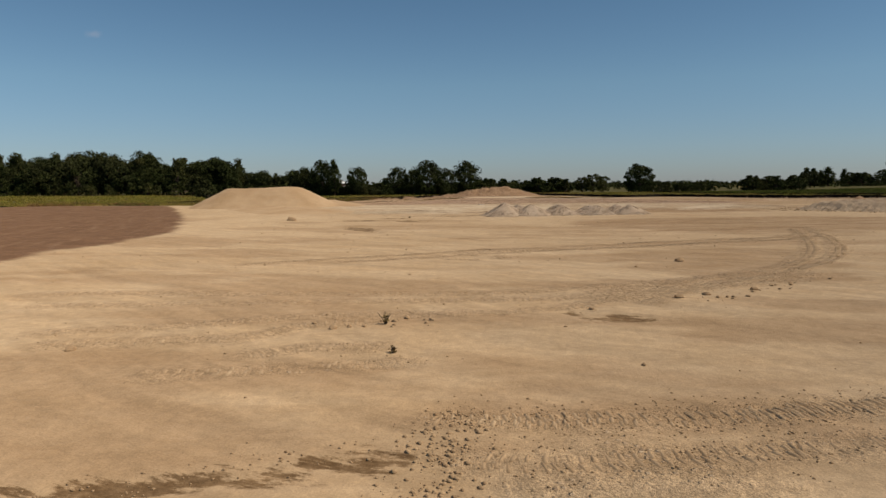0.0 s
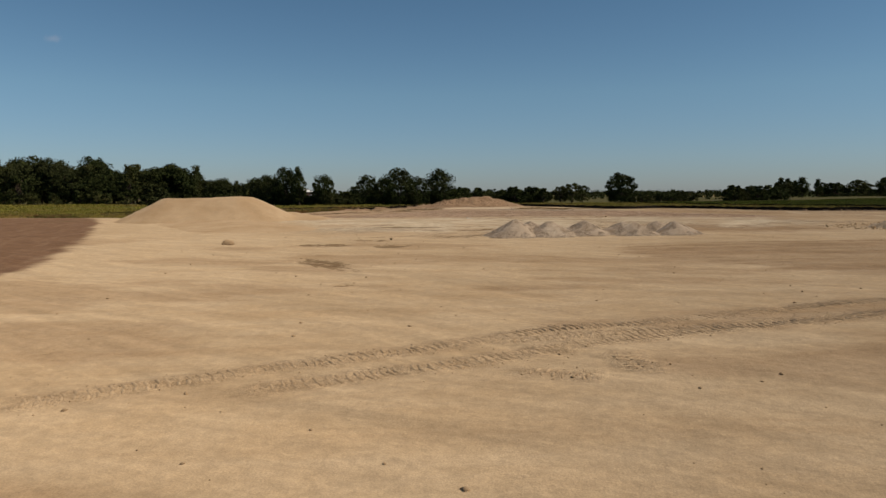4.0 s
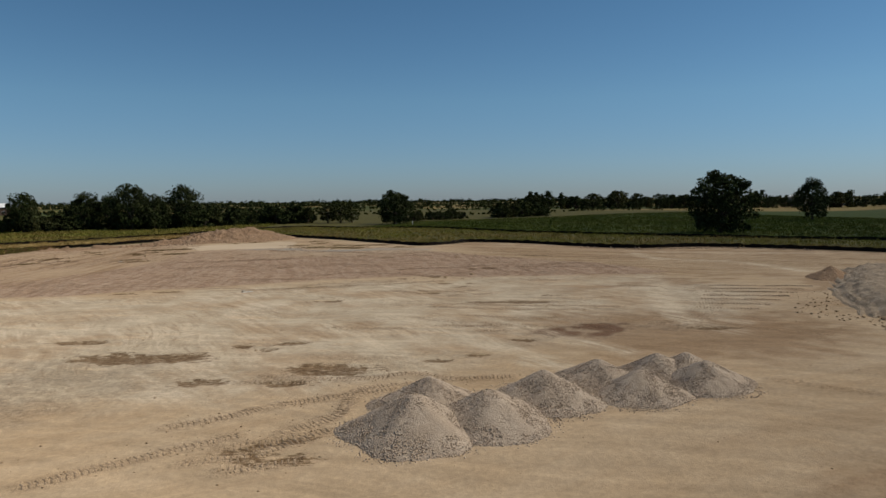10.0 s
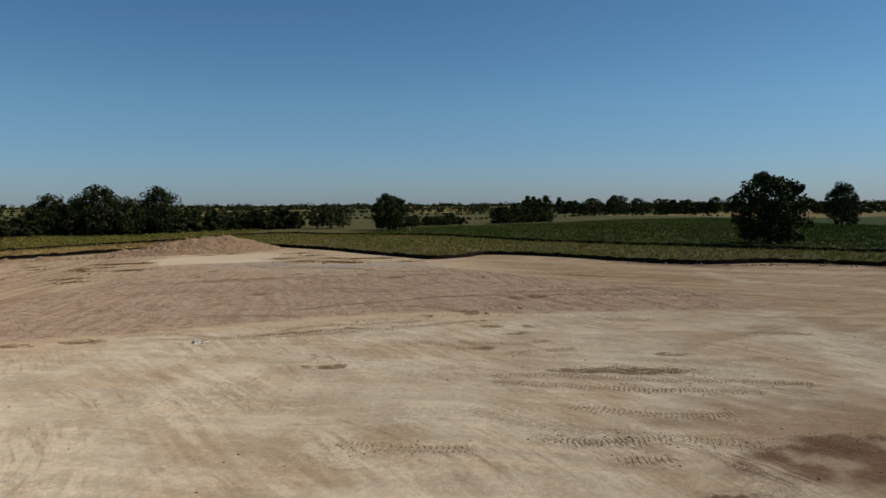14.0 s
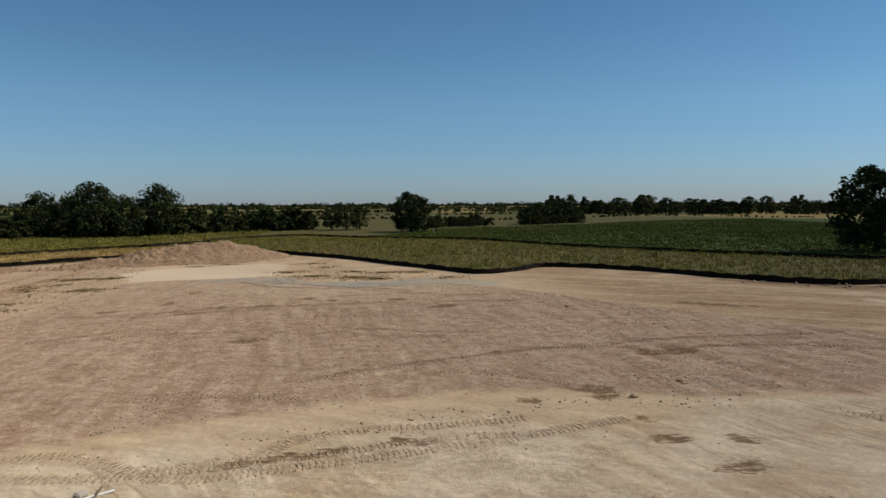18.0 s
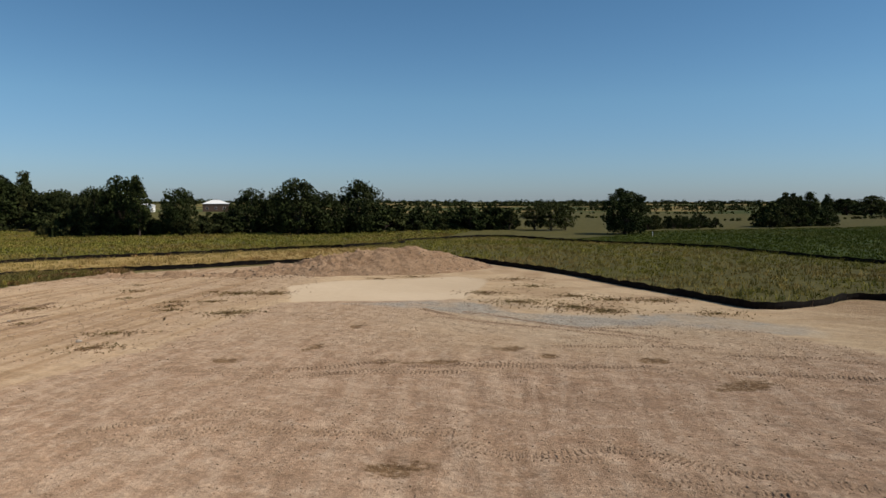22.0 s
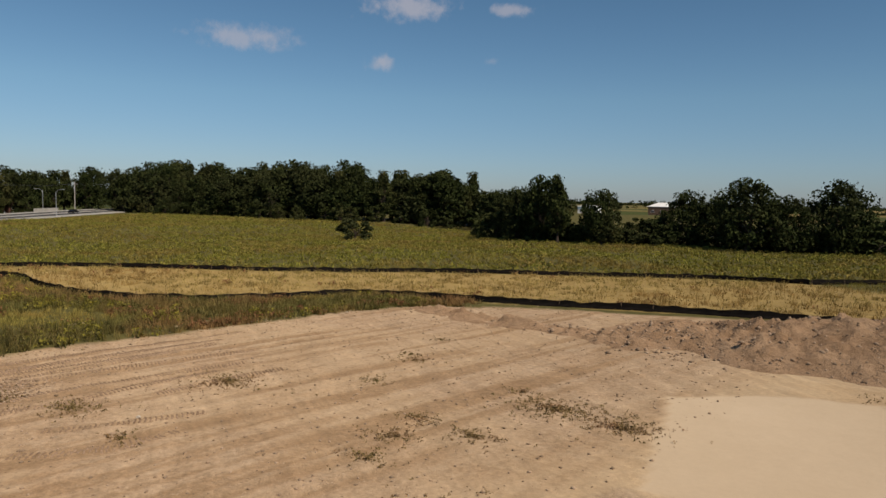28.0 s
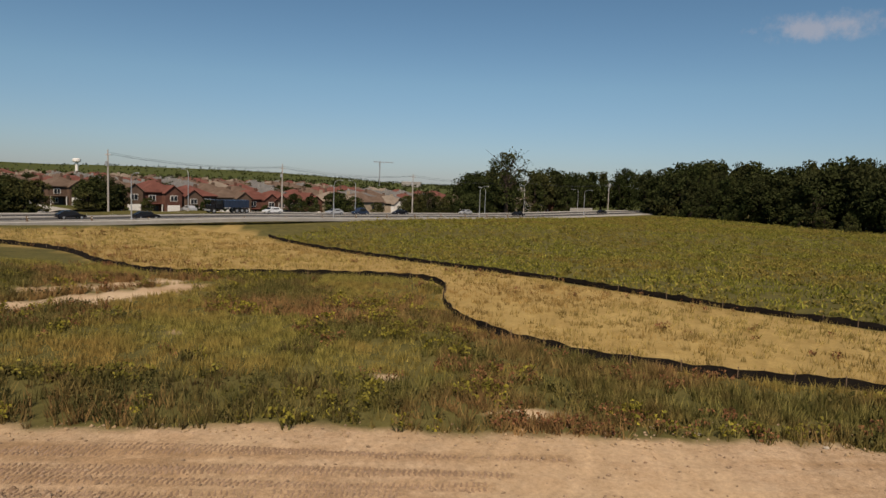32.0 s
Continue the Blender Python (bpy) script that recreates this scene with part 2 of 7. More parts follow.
def ground_material():
    m, n, l, shader = material("earth", 0.95)
    pos = n.new("ShaderNodeNewGeometry").outputs["Position"]

    def mask(name):
        a = n.new("ShaderNodeAttribute")
        a.attribute_name = name
        return a.outputs["Fac"]

    big, mid, fine, grain = noise_node(n, l, pos, 0.06, 5), noise_node(n, l, pos, 0.5, 6, 0.65), noise_node(n, l, pos, 5.0, 5, 0.65), noise_node(n, l, pos, 38.0, 3)
    # streaks that machines dragged, long in one direction
    bend = n.new("ShaderNodeTexNoise")
    bend.inputs["Scale"].default_value, bend.inputs["Detail"].default_value = 0.05, 2.0
    l.new(pos, bend.inputs["Vector"])

    def dragged(angle, long, across, wander):
        sway, shift, turn, squeeze = n.new("ShaderNodeVectorMath"), n.new("ShaderNodeVectorMath"), n.new("ShaderNodeMapping"), n.new("ShaderNodeMapping")
        sway.operation = "SCALE"
        sway.inputs["Scale"].default_value = wander
        l.new(bend.outputs["Color"], sway.inputs[0])
        l.new(pos, shift.inputs[0]), l.new(sway.outputs[0], shift.inputs[1])
        turn.inputs["Rotation"].default_value, squeeze.inputs["Scale"].default_value = (0, 0, radians(angle)), (long, across, 1)
        l.new(shift.outputs[0], turn.inputs["Vector"]), l.new(turn.outputs[0], squeeze.inputs["Vector"])
        return squeeze.outputs[0]

    scrub, scrub_b, ruts = dragged(68, 0.16, 2.0, 7.0), dragged(28, 0.14, 2.2, 8.0), dragged(95, 0.22, 2.0, 4.0)
    streak = noise_node(n, l, scrub, 0.8, 5, 0.62)
    streak_b = noise_node(n, l, scrub_b, 0.8, 5, 0.62)
    rut = noise_node(n, l, ruts, 0.8, 5, 0.62)

    sand = mix_node(n, l, range_node(n, l, big, 0.35, 0.65), (0.395, 0.275, 0.156), (0.475, 0.348, 0.213))
    sand = mix_node(n, l, range_node(n, l, mid, 0.4, 0.75, 0, 0.5), sand, (0.47, 0.36, 0.235))
    graded = noise_node(n, l, dragged(-10, 0.10, 1.3, 5.0), 0.8, 6, 0.66)
    sand = mix_node(n, l, range_node(n, l, graded, 0.51, 0.66, 0, 0.4), sand, (0.50, 0.375, 0.24))
    sand = mix_node(n, l, range_node(n, l, graded, 0.47, 0.35, 0, 0.3), sand, (0.325, 0.215, 0.118))
    brown = mix_node(n, l, range_node(n, l, mid, 0.3, 0.7), (0.285, 0.182, 0.112), (0.385, 0.268, 0.178))
    brown = mix_node(n, l, range_node(n, l, rut, 0.49, 0.62, 0, 0.5), brown, (0.43, 0.315, 0.217))
    brown = mix_node(n, l, range_node(n, l, rut, 0.47, 0.36, 0, 0.45), brown, (0.215, 0.132, 0.08))
    blot = noise_node(n, l, pos, 1.3, 6, 0.7)
    brown = mix_node(n, l, range_node(n, l, blot, 0.53, 0.62, 0, 0.6), brown, (0.45, 0.335, 0.235))
    brown = mix_node(n, l, range_node(n, l, blot, 0.46, 0.38, 0, 0.55), brown, (0.225, 0.138, 0.084))
    pale = mix_node(n, l, range_node(n, l, big, 0.35, 0.65), (0.45, 0.34, 0.222), (0.52, 0.402, 0.273))
    grey = mix_node(n, l, range_node(n, l, mid, 0.3, 0.7), (0.39, 0.30, 0.195), (0.45, 0.355, 0.24))
    swath, swath_b = range_node(n, l, noise_node(n, l, pos, 0.13, 3, 0.55), 0.44, 0.58), range_node(n, l, noise_node(n, l, pos, 0.19, 3, 0.55), 0.47, 0.6)
    dusty = noise_node(n, l, pos, 0.33, 5, 0.6)
    grey = mix_node(n, l, range_node(n, l, dusty, 0.40, 0.62, 0, 0.8), grey, (0.53, 0.43, 0.30))
    grey = mix_node(n, l, maths(n, l, "MULTIPLY", swath, range_node(n, l, streak, 0.48, 0.60, 0, 0.85)), grey, (0.57, 0.46, 0.325))
    grey = mix_node(n, l, maths(n, l, "MULTIPLY", swath_b, range_node(n, l, streak_b, 0.50, 0.62, 0, 0.8)), grey, (0.49, 0.365, 0.23))
    grey = mix_node(n, l, maths(n, l, "MULTIPLY", swath_b, range_node(n, l, noise_node(n, l, scrub, 2.3, 5, 0.65), 0.53, 0.63, 0, 0.75)), grey, (0.27, 0.19, 0.118))
    tan = noise_node(n, l, pos, 0.16, 6, 0.68)
    grey = mix_node(n, l, range_node(n, l, tan, 0.47, 0.62, 0, 0.75), grey, mix_node(n, l, range_node(n, l, streak, 0.4, 0.62), (0.33, 0.22, 0.125), (0.46, 0.335, 0.205)))
    topsoil = mix_node(n, l, range_node(n, l, mid, 0.3, 0.7), (0.13, 0.071, 0.039), (0.185, 0.11, 0.064))
    topsoil = mix_node(n, l, range_node(n, l, streak, 0.5, 0.68, 0, 0.5), topsoil, (0.235, 0.15, 0.092))
    green = mix_node(n, l, range_node(n, l, mid, 0.3, 0.7), (0.06, 0.056, 0.019), (0.115, 0.098, 0.033))
    straw = mix_node(n, l, range_node(n, l, mid, 0.3, 0.7), (0.23, 0.155, 0.055), (0.33, 0.235, 0.09))
    crop = mix_node(n, l, range_node(n, l, streak, 0.35, 0.65), (0.030, 0.042, 0.010), (0.062, 0.078, 0.018))
    col = sand
    for name, c in (("m_grey", grey), ("m_brown", brown), ("m_pale", pale), ("m_topsoil", topsoil), ("m_green", green), ("m_straw", straw), ("m_crop", crop)):
        col = mix_node(n, l, mask(name), col, c)
    # damp soil tone, also used as painted shade along ridges and track beds
    col = mix_node(n, l, mask("m_moist_shade"), col, mix_node(n, l, range_node(n, l, mid, 0.3, 0.7), (0.205, 0.122, 0.062), (0.30, 0.192, 0.104)))
    col = mix_node(n, l, maths(n, l, "MULTIPLY", mask("m_stain"), range_node(n, l, mid, 0.35, 0.65, 0.0, 0.6)), col, mix_node(n, l, range_node(n, l, fine, 0.3, 0.7), (0.21, 0.155, 0.098), (0.32, 0.25, 0.168)))
    chips = mix_node(n, l, range_node(n, l, noise_node(n, l, pos, 6.0, 4, 0.7), 0.38, 0.62), (0.21, 0.185, 0.15), (0.37, 0.335, 0.28))
    col = mix_node(n, l, maths(n, l, "MULTIPLY", mask("m_gravel"), 0.85), col, chips)
    dust = noise_node(n, l, dragged(75, 0.3, 3.5, 5.0), 0.9, 6, 0.7)
    col = mix_node(n, l, maths(n, l, "MULTIPLY", mask("m_sweep"), range_node(n, l, dust, 0.40, 0.56, 0.1, 1.0)), col, (0.56, 0.45, 0.31))
    # damp and dried puddles: darker, browner
    ragged = noise_node(n, l, pos, 1.9, 7, 0.72)
    broken = maths(n, l, "ADD", maths(n, l, "MULTIPLY", maths(n, l, "SUBTRACT", ragged, 0.5), 2.6), maths(n, l, "MULTIPLY", maths(n, l, "SUBTRACT", streak, 0.5), 1.6))
    torn = maths(n, l, "MULTIPLY", maths(n, l, "SUBTRACT", noise_node(n, l, dragged(10, 1.6, 6.0, 2.0), 1.0, 6, 0.75), 0.5), 2.2)
    wet = range_node(n, l, maths(n, l, "ADD", mask("m_damp"), maths(n, l, "ADD", broken, maths(n, l, "MULTIPLY", torn, 1.7))), 0.36, 0.78)
    wet = maths(n, l, "MULTIPLY", wet, range_node(n, l, mask("m_damp"), 0.0, 0.12))
    col = mix_node(n, l, maths(n, l, "MULTIPLY", wet, range_node(n, l, fine, 0.3, 0.7, 1.0, 0.75)), col, mix_node(n, l, range_node(n, l, torn, -0.3, 0.3), (0.19, 0.115, 0.055), (0.095, 0.054, 0.024)))
    # faint drag marks on the bare ground
    col = mix_node(n, l, maths(n, l, "SUBTRACT", 1.0, mask("m_pale")), col, mix_node(n, l, 1.0, col, range_node(n, l, streak_b, 0.3, 0.7, 0.86, 1.12), "MULTIPLY"))
    speckled = maths(n, l, "ADD", 0.42, maths(n, l, "ADD", maths(n, l, "MULTIPLY", mask("m_rough"), 0.58), maths(n, l, "MULTIPLY", mask("m_grey"), 0.05)))
    speckled = maths(n, l, "MULTIPLY", speckled, maths(n, l, "SUBTRACT", 1.0, maths(n, l, "MULTIPLY", mask("m_pale"), 0.8)))
    speckled.node.use_clamp = True
    col = mix_node(n, l, speckled, col, mix_node(n, l, 1.0, col, range_node(n, l, fine, 0.37, 0.63, 0.78, 1.20), "MULTIPLY"))
    col = mix_node(n, l, speckled, col, mix_node(n, l, 1.0, col, range_node(n, l, grain, 0.38, 0.62, 0.76, 1.22), "MULTIPLY"))
    # crumbs and small stones, pale and dark, thicker where the ground is torn
    cells = n.new("ShaderNodeTexVoronoi")
    cells.inputs["Scale"].default_value = 9.0
    l.new(pos, cells.inputs["Vector"])
    stone = range_node(n, l, cells.outputs["Distance"], 0.34, 0.22)
    strewn = range_node(n, l, noise_node(n, l, pos, 0.7, 4, 0.7), 0.46, 0.62)
    bare = maths(n, l, "MULTIPLY", maths(n, l, "SUBTRACT", 1.0, mask("m_green")), maths(n, l, "SUBTRACT", 1.0, mask("m_pale")))
    crumbs = maths(n, l, "MULTIPLY", maths(n, l, "MULTIPLY", stone, strewn), maths(n, l, "MULTIPLY", bare, maths(n, l, "ADD", 0.12, maths(n, l, "MULTIPLY", mask("m_rough"), 0.6))))
    shade_of = n.new("ShaderNodeSeparateColor")
    l.new(cells.outputs["Color"], shade_of.inputs[0])
    col = mix_node(n, l, crumbs, col, mix_node(n, l, shade_of.outputs[0], (0.27, 0.185, 0.115), (0.56, 0.44, 0.31)))
    l.new(col, shader.inputs["Base Color"])
    rough_here = maths(n, l, "MULTIPLY", maths(n, l, "ADD", 0.30, maths(n, l, "MULTIPLY", mask("m_rough"), 1.0)), maths(n, l, "SUBTRACT", 1.0, maths(n, l, "MULTIPLY", mask("m_pale"), 0.75)))
    lug = n.new("ShaderNodeTexWave")
    for socket, value in (("Scale", 1.15), ("Distortion", 5.0), ("Detail", 3.0), ("Detail Scale", 0.8)):
        lug.inputs[socket].default_value = value
    l.new(ruts, lug.inputs["Vector"])
    lugs = maths(n, l, "MULTIPLY", lug.outputs["Fac"], range_node(n, l, mid, 0.42, 0.58, 0.0, 0.5))
    lumps = noise_node(n, l, pos, 11.0, 4, 0.7)
    col_height = maths(n, l, "ADD", maths(n, l, "MULTIPLY", fine, 1.0), maths(n, l, "MULTIPLY", grain, 0.3))
    height = maths(n, l, "MULTIPLY", maths(n, l, "ADD", col_height, maths(n, l, "ADD", lugs, maths(n, l, "ADD", maths(n, l, "MULTIPLY", crumbs, 1.2), maths(n, l, "MULTIPLY", lumps, 0.9)))), rough_here)
    bump_node(n, l, height, shader, 0.7, 0.07)
    return m


M_EARTH = ground_material()
M_GRAVEL = rough_material("crushed_stone", (0.42, 0.322, 0.228), (0.53, 0.42, 0.308), 1.2, 0.9, 0.9, 16.0, 0.04, spot=1)
M_STONE = rough_material("loose_stone", (0.43, 0.332, 0.238), (0.57, 0.455, 0.338), 2.0, 0.9, 0.2, 30.0, 0.01, island=0.32, spot=1)
M_SANDPILE = rough_material("heaped_sand", (0.40, 0.27, 0.15), (0.50, 0.36, 0.22), 0.25, 0.95, 0.5, 6.0, 0.05, spot=1)
M_SPOIL = rough_material("heaped_subsoil", (0.27, 0.167, 0.095), (0.40, 0.267, 0.163), 0.5, 0.95, 1.0, 4.0, 0.16, spot=1)
M_GREYHEAP = rough_material("grey_screenings", (0.30, 0.225, 0.15), (0.46, 0.36, 0.25), 0.9, 0.95, 1.0, 6.0, 0.10, spot=1)
M_CLOD = rough_material("earth_clod", (0.31, 0.21, 0.12), (0.45, 0.32, 0.19), 1.5, 0.95, 0.3, 30.0, 0.01, island=0.15, spot=1)
M_FENCE = rough_material("black_geotextile", (0.010, 0.0085, 0.0075), (0.020, 0.016, 0.013), 2.0, 0.95, 0.4, 14.0, 0.02, spot=1)
M_POST = plain_material("weathered_stake", (0.16, 0.11, 0.07), 0.85)
M_BARK = rough_material("bark", (0.045, 0.034, 0.026), (0.09, 0.07, 0.055), 3.0, 0.95, 0.5, 20.0, 0.02)
M_LEAF = leaf_material("oak_leaves", (0.014, 0.020, 0.007), (0.040, 0.050, 0.015), (0.04, 0.044, 0.017), 0.05)
M_LEAF_B = leaf_material("ash_leaves", (0.018, 0.025, 0.009), (0.058, 0.068, 0.021), (0.062, 0.06, 0.021), 0.05)
M_WEED = leaf_material("meadow_weeds", (0.055, 0.056, 0.016), (0.185, 0.155, 0.048), (0.23, 0.13, 0.055), 0.07)
M_STRAW = leaf_material("dry_grass", (0.19, 0.142, 0.042), (0.39, 0.29, 0.10), (0.26, 0.165, 0.058), 0.05)
M_FIELD = leaf_material("yellowing_crop", (0.06, 0.070, 0.014), (0.27, 0.245, 0.042), (0.19, 0.135, 0.036), 0.05)
M_FIELDLEAF = leaf_material("field_leaves", (0.07, 0.075, 0.016), (0.26, 0.235, 0.045), (0.21, 0.15, 0.045), 0.06)
M_CROP = leaf_material("green_crop", (0.042, 0.053, 0.009), (0.096, 0.112, 0.019), (0.10, 0.10, 0.024), 0.03)

M_STRAW_G = leaf_material("seeding_grass", (0.12, 0.108, 0.026), (0.30, 0.245, 0.066), (0.25, 0.17, 0.05), 0.09)
M_GOLD = leaf_material("goldenrod_leaves", (0.10, 0.095, 0.016), (0.30, 0.245, 0.036), (0.15, 0.13, 0.03), 0.09)
M_RUST = leaf_material("dock_seed", (0.12, 0.05, 0.025), (0.24, 0.12, 0.055), None, 0.2)
M_RUSTWEED = leaf_material("olive_weeds", (0.12, 0.085, 0.034), (0.22, 0.16, 0.068), (0.22, 0.13, 0.07), 0.5)
M_EASTGRASS = leaf_material("rough_grass", (0.095, 0.095, 0.016), (0.25, 0.215, 0.042), (0.25, 0.17, 0.06), 0.05)


M_TREAD = rough_material("pressed_sand", (0.38, 0.265, 0.155), (0.48, 0.35, 0.215), 0.8, 0.95, 0.4, 20.0, 0.02, island=0.12, spot=1)
M_TREAD_BROWN = rough_material("pressed_subsoil", (0.20, 0.128, 0.08), (0.35, 0.24, 0.16), 0.8, 0.95, 0.4, 20.0, 0.02, island=0.15, spot=1)
M_TREAD_DAMP = rough_material("pressed_damp_sand", (0.28, 0.195, 0.12), (0.42, 0.31, 0.20), 0.8, 0.95, 0.4, 20.0, 0.02, island=0.18, spot=1)
M_CLOD_BROWN = rough_material("subsoil_clod", (0.25, 0.165, 0.105), (0.41, 0.30, 0.205), 1.5, 0.95, 0.3, 30.0, 0.01, island=0.3, spot=1)
M_WHITE_STONE = rough_material("pale_stone", (0.40, 0.34, 0.27), (0.54, 0.47, 0.38), 3.0, 0.85, 0.3, 30.0, 0.01)
M_ASPHALT = rough_material("asphalt", (0.045, 0.045, 0.046), (0.08, 0.078, 0.076), 0.08, 0.9, 0.2, 12.0, 0.01, spot=1)
M_CONCRETE = rough_material("concrete", (0.30, 0.285, 0.26), (0.42, 0.40, 0.365), 0.3, 0.9, 0.2, 12.0, 0.01, spot=1)
M_PAINT = plain_material("road_paint", (0.75, 0.74, 0.70), 0.7)
M_STEEL = plain_material("galvanised_steel", (0.45, 0.46, 0.47), 0.5, 0.6)
M_WOODPOLE = rough_material("grey_pole_timber", (0.36, 0.33, 0.30), (0.52, 0.48, 0.44), 2.0, 0.9, 0.3, 20.0, 0.01)
M_DARK = plain_material("dark_plastic", (0.03, 0.03, 0.03), 0.5)
M_RUBBER = plain_material("rubber", (0.02, 0.02, 0.02), 0.85)
M_LAMP = plain_material("lamp_glass", (0.6, 0.62, 0.64), 0.2)


def glass_material(name="window_glass", colour=(0.02, 0.025, 0.03)):
    m, n, l, shader = material(name, 0.08)
    shader.inputs["Base Color"].default_value = (*colour, 1)
    shader.inputs["Specular IOR Level"].default_value = 0.5
    return m


M_GLASS = glass_material()
M_BRICKS = [rough_material("brick_" + k, a, b, 0.8, 0.9, 0.3, 9.0, 0.01, spot=1) for k, a, b in (("red", (0.10, 0.048, 0.036), (0.16, 0.08, 0.06)), ("brown", (0.10, 0.066, 0.048), (0.16, 0.108, 0.08)), ("buff", (0.30, 0.24, 0.175), (0.42, 0.35, 0.27)), ("grey", (0.24, 0.225, 0.205), (0.34, 0.325, 0.30)))]
M_ROOFS = [rough_material("shingles_" + k, a, b, 0.5, 0.9, 0.4, 7.0, 0.02, spot=1) for k, a, b in (("red", (0.12, 0.048, 0.038), (0.19, 0.08, 0.062)), ("brown", (0.11, 0.075, 0.055), (0.17, 0.12, 0.09)), ("grey", (0.12, 0.115, 0.11), (0.19, 0.18, 0.17)), ("tan", (0.20, 0.16, 0.125), (0.28, 0.23, 0.18)))]
M_TRIM = plain_material("white_trim", (0.74, 0.72, 0.68), 0.6)
M_WHITEROOF = plain_material("white_sheet_roof", (0.72, 0.71, 0.68), 0.5)
CAR_PAINT = [plain_material("car_paint_" + k, c, 0.25, 0.2, 0.03) for k, c in (("black", (0.015, 0.015, 0.017)), ("white", (0.75, 0.75, 0.74)), ("silver", (0.42, 0.43, 0.44)), ("navy", (0.03, 0.045, 0.08)))]

M_DARKWEED = leaf_material("dark_weed_leaves", (0.035, 0.038, 0.014), (0.12, 0.105, 0.036), (0.11, 0.075, 0.03), 0.3)

# ---- the lie of the land ----
FENCE_EAST = [(-8.2, 190.5), (-3.0, 183.0), (2.8, 174.5), (7.6, 163.6), (11.6, 155.8), (14.0, 151.4), (18.8, 153.0), (23.5, 156.5), (28.5, 153.6), (32.6, 147.4), (35.8, 140.5), (41.0, 133.5), (52.0, 131.5), (61.0, 122.3), (78.0, 104.0), (110.0, 74.0), (150.0, 40.0)]
FENCE_WEST = [(-8.2, 190.5), (-15.0, 188.8), (-23.3, 187.4), (-31.0, 186.2), (-39.5, 184.4), (-49.7, 182.0), (-57.3, 178.8), (-59.2, 174.3), (-61.5, 169.6), (-64.5, 165.4), (-69.0, 162.1), (-75.0, 160.3), (-81.0, 160.2), (-88.0, 161.0), (-93.4, 159.2), (-95.3, 151.6), (-94.4, 143.6), (-92.8, 136.4), (-98.3, 128.4), (-109.5, 120.0), (-116.0, 108.0), (-119.0, 90.0)]
FENCE_OUTER = [(-147.6, 137.7), (-128.0, 150.2), (-112.0, 161.3), (-98.0, 171.0), (-82.0, 181.5), (-72.5, 190.2), (-64.5, 199.0), (-56.8, 204.8), (-47.0, 211.5), (-38.0, 215.6), (-27.8, 216.0)]
FENCE_FAR = [(-27.6, 215.5), (-18.8, 226.4), (-21.0, 238.0), (-15.2, 249.5), (-1.2, 263.0), (11.2, 246.8), (20.3, 231.2), (33.6, 213.6), (43.0, 191.2), (62.0, 160.0), (90.0, 128.0), (130.0, 90.0)]
MEADOW_EDGE = [(-62.0, 90.0), (-58.0, 110.0), (-54.5, 128.0), (-53.0, 141.6), (-53.2, 150.0), (-52.4, 158.0), (-51.6, 167.0), (-49.6, 175.0), (-44.0, 181.0), (-36.0, 183.2), (-28.0, 184.6), (-20.0, 186.5), (-8.2, 189.0)]
ROAD = [(-760.0, 802.0), (-286.0, 255.0), (-188.0, 143.0), (-142.0, 91.0), (-108.0, 30.0), (-84.0, -60.0), (-60.0, -300.0), (-30.0, -700.0)]
ROAD_LINE = smooth_line(ROAD, 6.0)
BROWN = [(-20.0, 152.8), (-21.6, 145.0), (-23.0, 137.0), (-25.5, 129.0), (-31.0, 120.0), (-38.0, 111.0), (-30.0, 104.5), (-16.0, 106.6), (-10.0, 108.4), (-4.0, 108.7), (1.5, 109.2), (9.0, 107.0), (16.0, 105.6), (24.0, 104.0), (28.5, 104.0), (27.5, 111.0), (25.5, 117.5), (21.0, 124.5), (17.5, 131.0), (13.4, 139.5), (9.6, 145.2), (3.6, 147.4), (-1.0, 149.0), (-6.6, 155.0), (-13.0, 154.2)]
PATCH = [(-19.6, 153.0), (-12.5, 154.0), (-6.6, 155.6), (-5.4, 162.0), (-4.6, 168.6), (-7.5, 170.8), (-13.0, 168.4), (-18.5, 166.4), (-22.4, 163.0), (-21.0, 157.5)]
GRAVELBAND = [(-15.6, 152.4), (-9.3, 153.4), (-4.9, 153.4), (-3.2, 149.6), (-0.6, 149.4), (4.4, 149.2), (8.8, 149.6), (14.5, 144.6), (13.0, 141.6), (6.9, 144.9), (0.8, 144.3), (-2.3, 146.1), (-6.0, 148.3), (-9.5, 151.0)]
GREYBAND = [(-7.5, 155.8), (-2.4, 150.4), (4.0, 147.9), (9.5, 145.8), (13.5, 141.2), (15.5, 143.6), (8.6, 147.4), (1.0, 150.4), (-4.0, 156.5)]
TOPSOIL = [(-22.0, 20.0), (-24.2, 31.0), (-26.2, 43.5), (-35.0, 60.0), (-52.0, 88.0), (-64.0, 106.0), (-72.0, 114.0), (-96.0, 104.0), (-100.0, 70.0), (-70.0, 30.0), (-42.0, 2.0)]
DIRT_PATH = [(-68.0, 124.0), (-74.8, 130.7), (-78.3, 134.6), (-81.9, 137.2), (-85.7, 140.0)]
DIRT_PATH_B = [(-80.5, 129.5), (-84.4, 133.9), (-87.7, 137.7)]
GREYAREA = [(-27.0, 86.0), (-22.0, 74.0), (-14.5, 70.0), (-9.0, 71.0), (-4.0, 73.5), (2.0, 77.0), (12.0, 76.0), (22.0, 82.0), (28.0, 94.0), (27.0, 103.0), (12.0, 105.4), (-5.0, 107.5), (-16.0, 105.0), (-26.0, 103.0), (-36.0, 108.0), (-40.0, 98.0)]
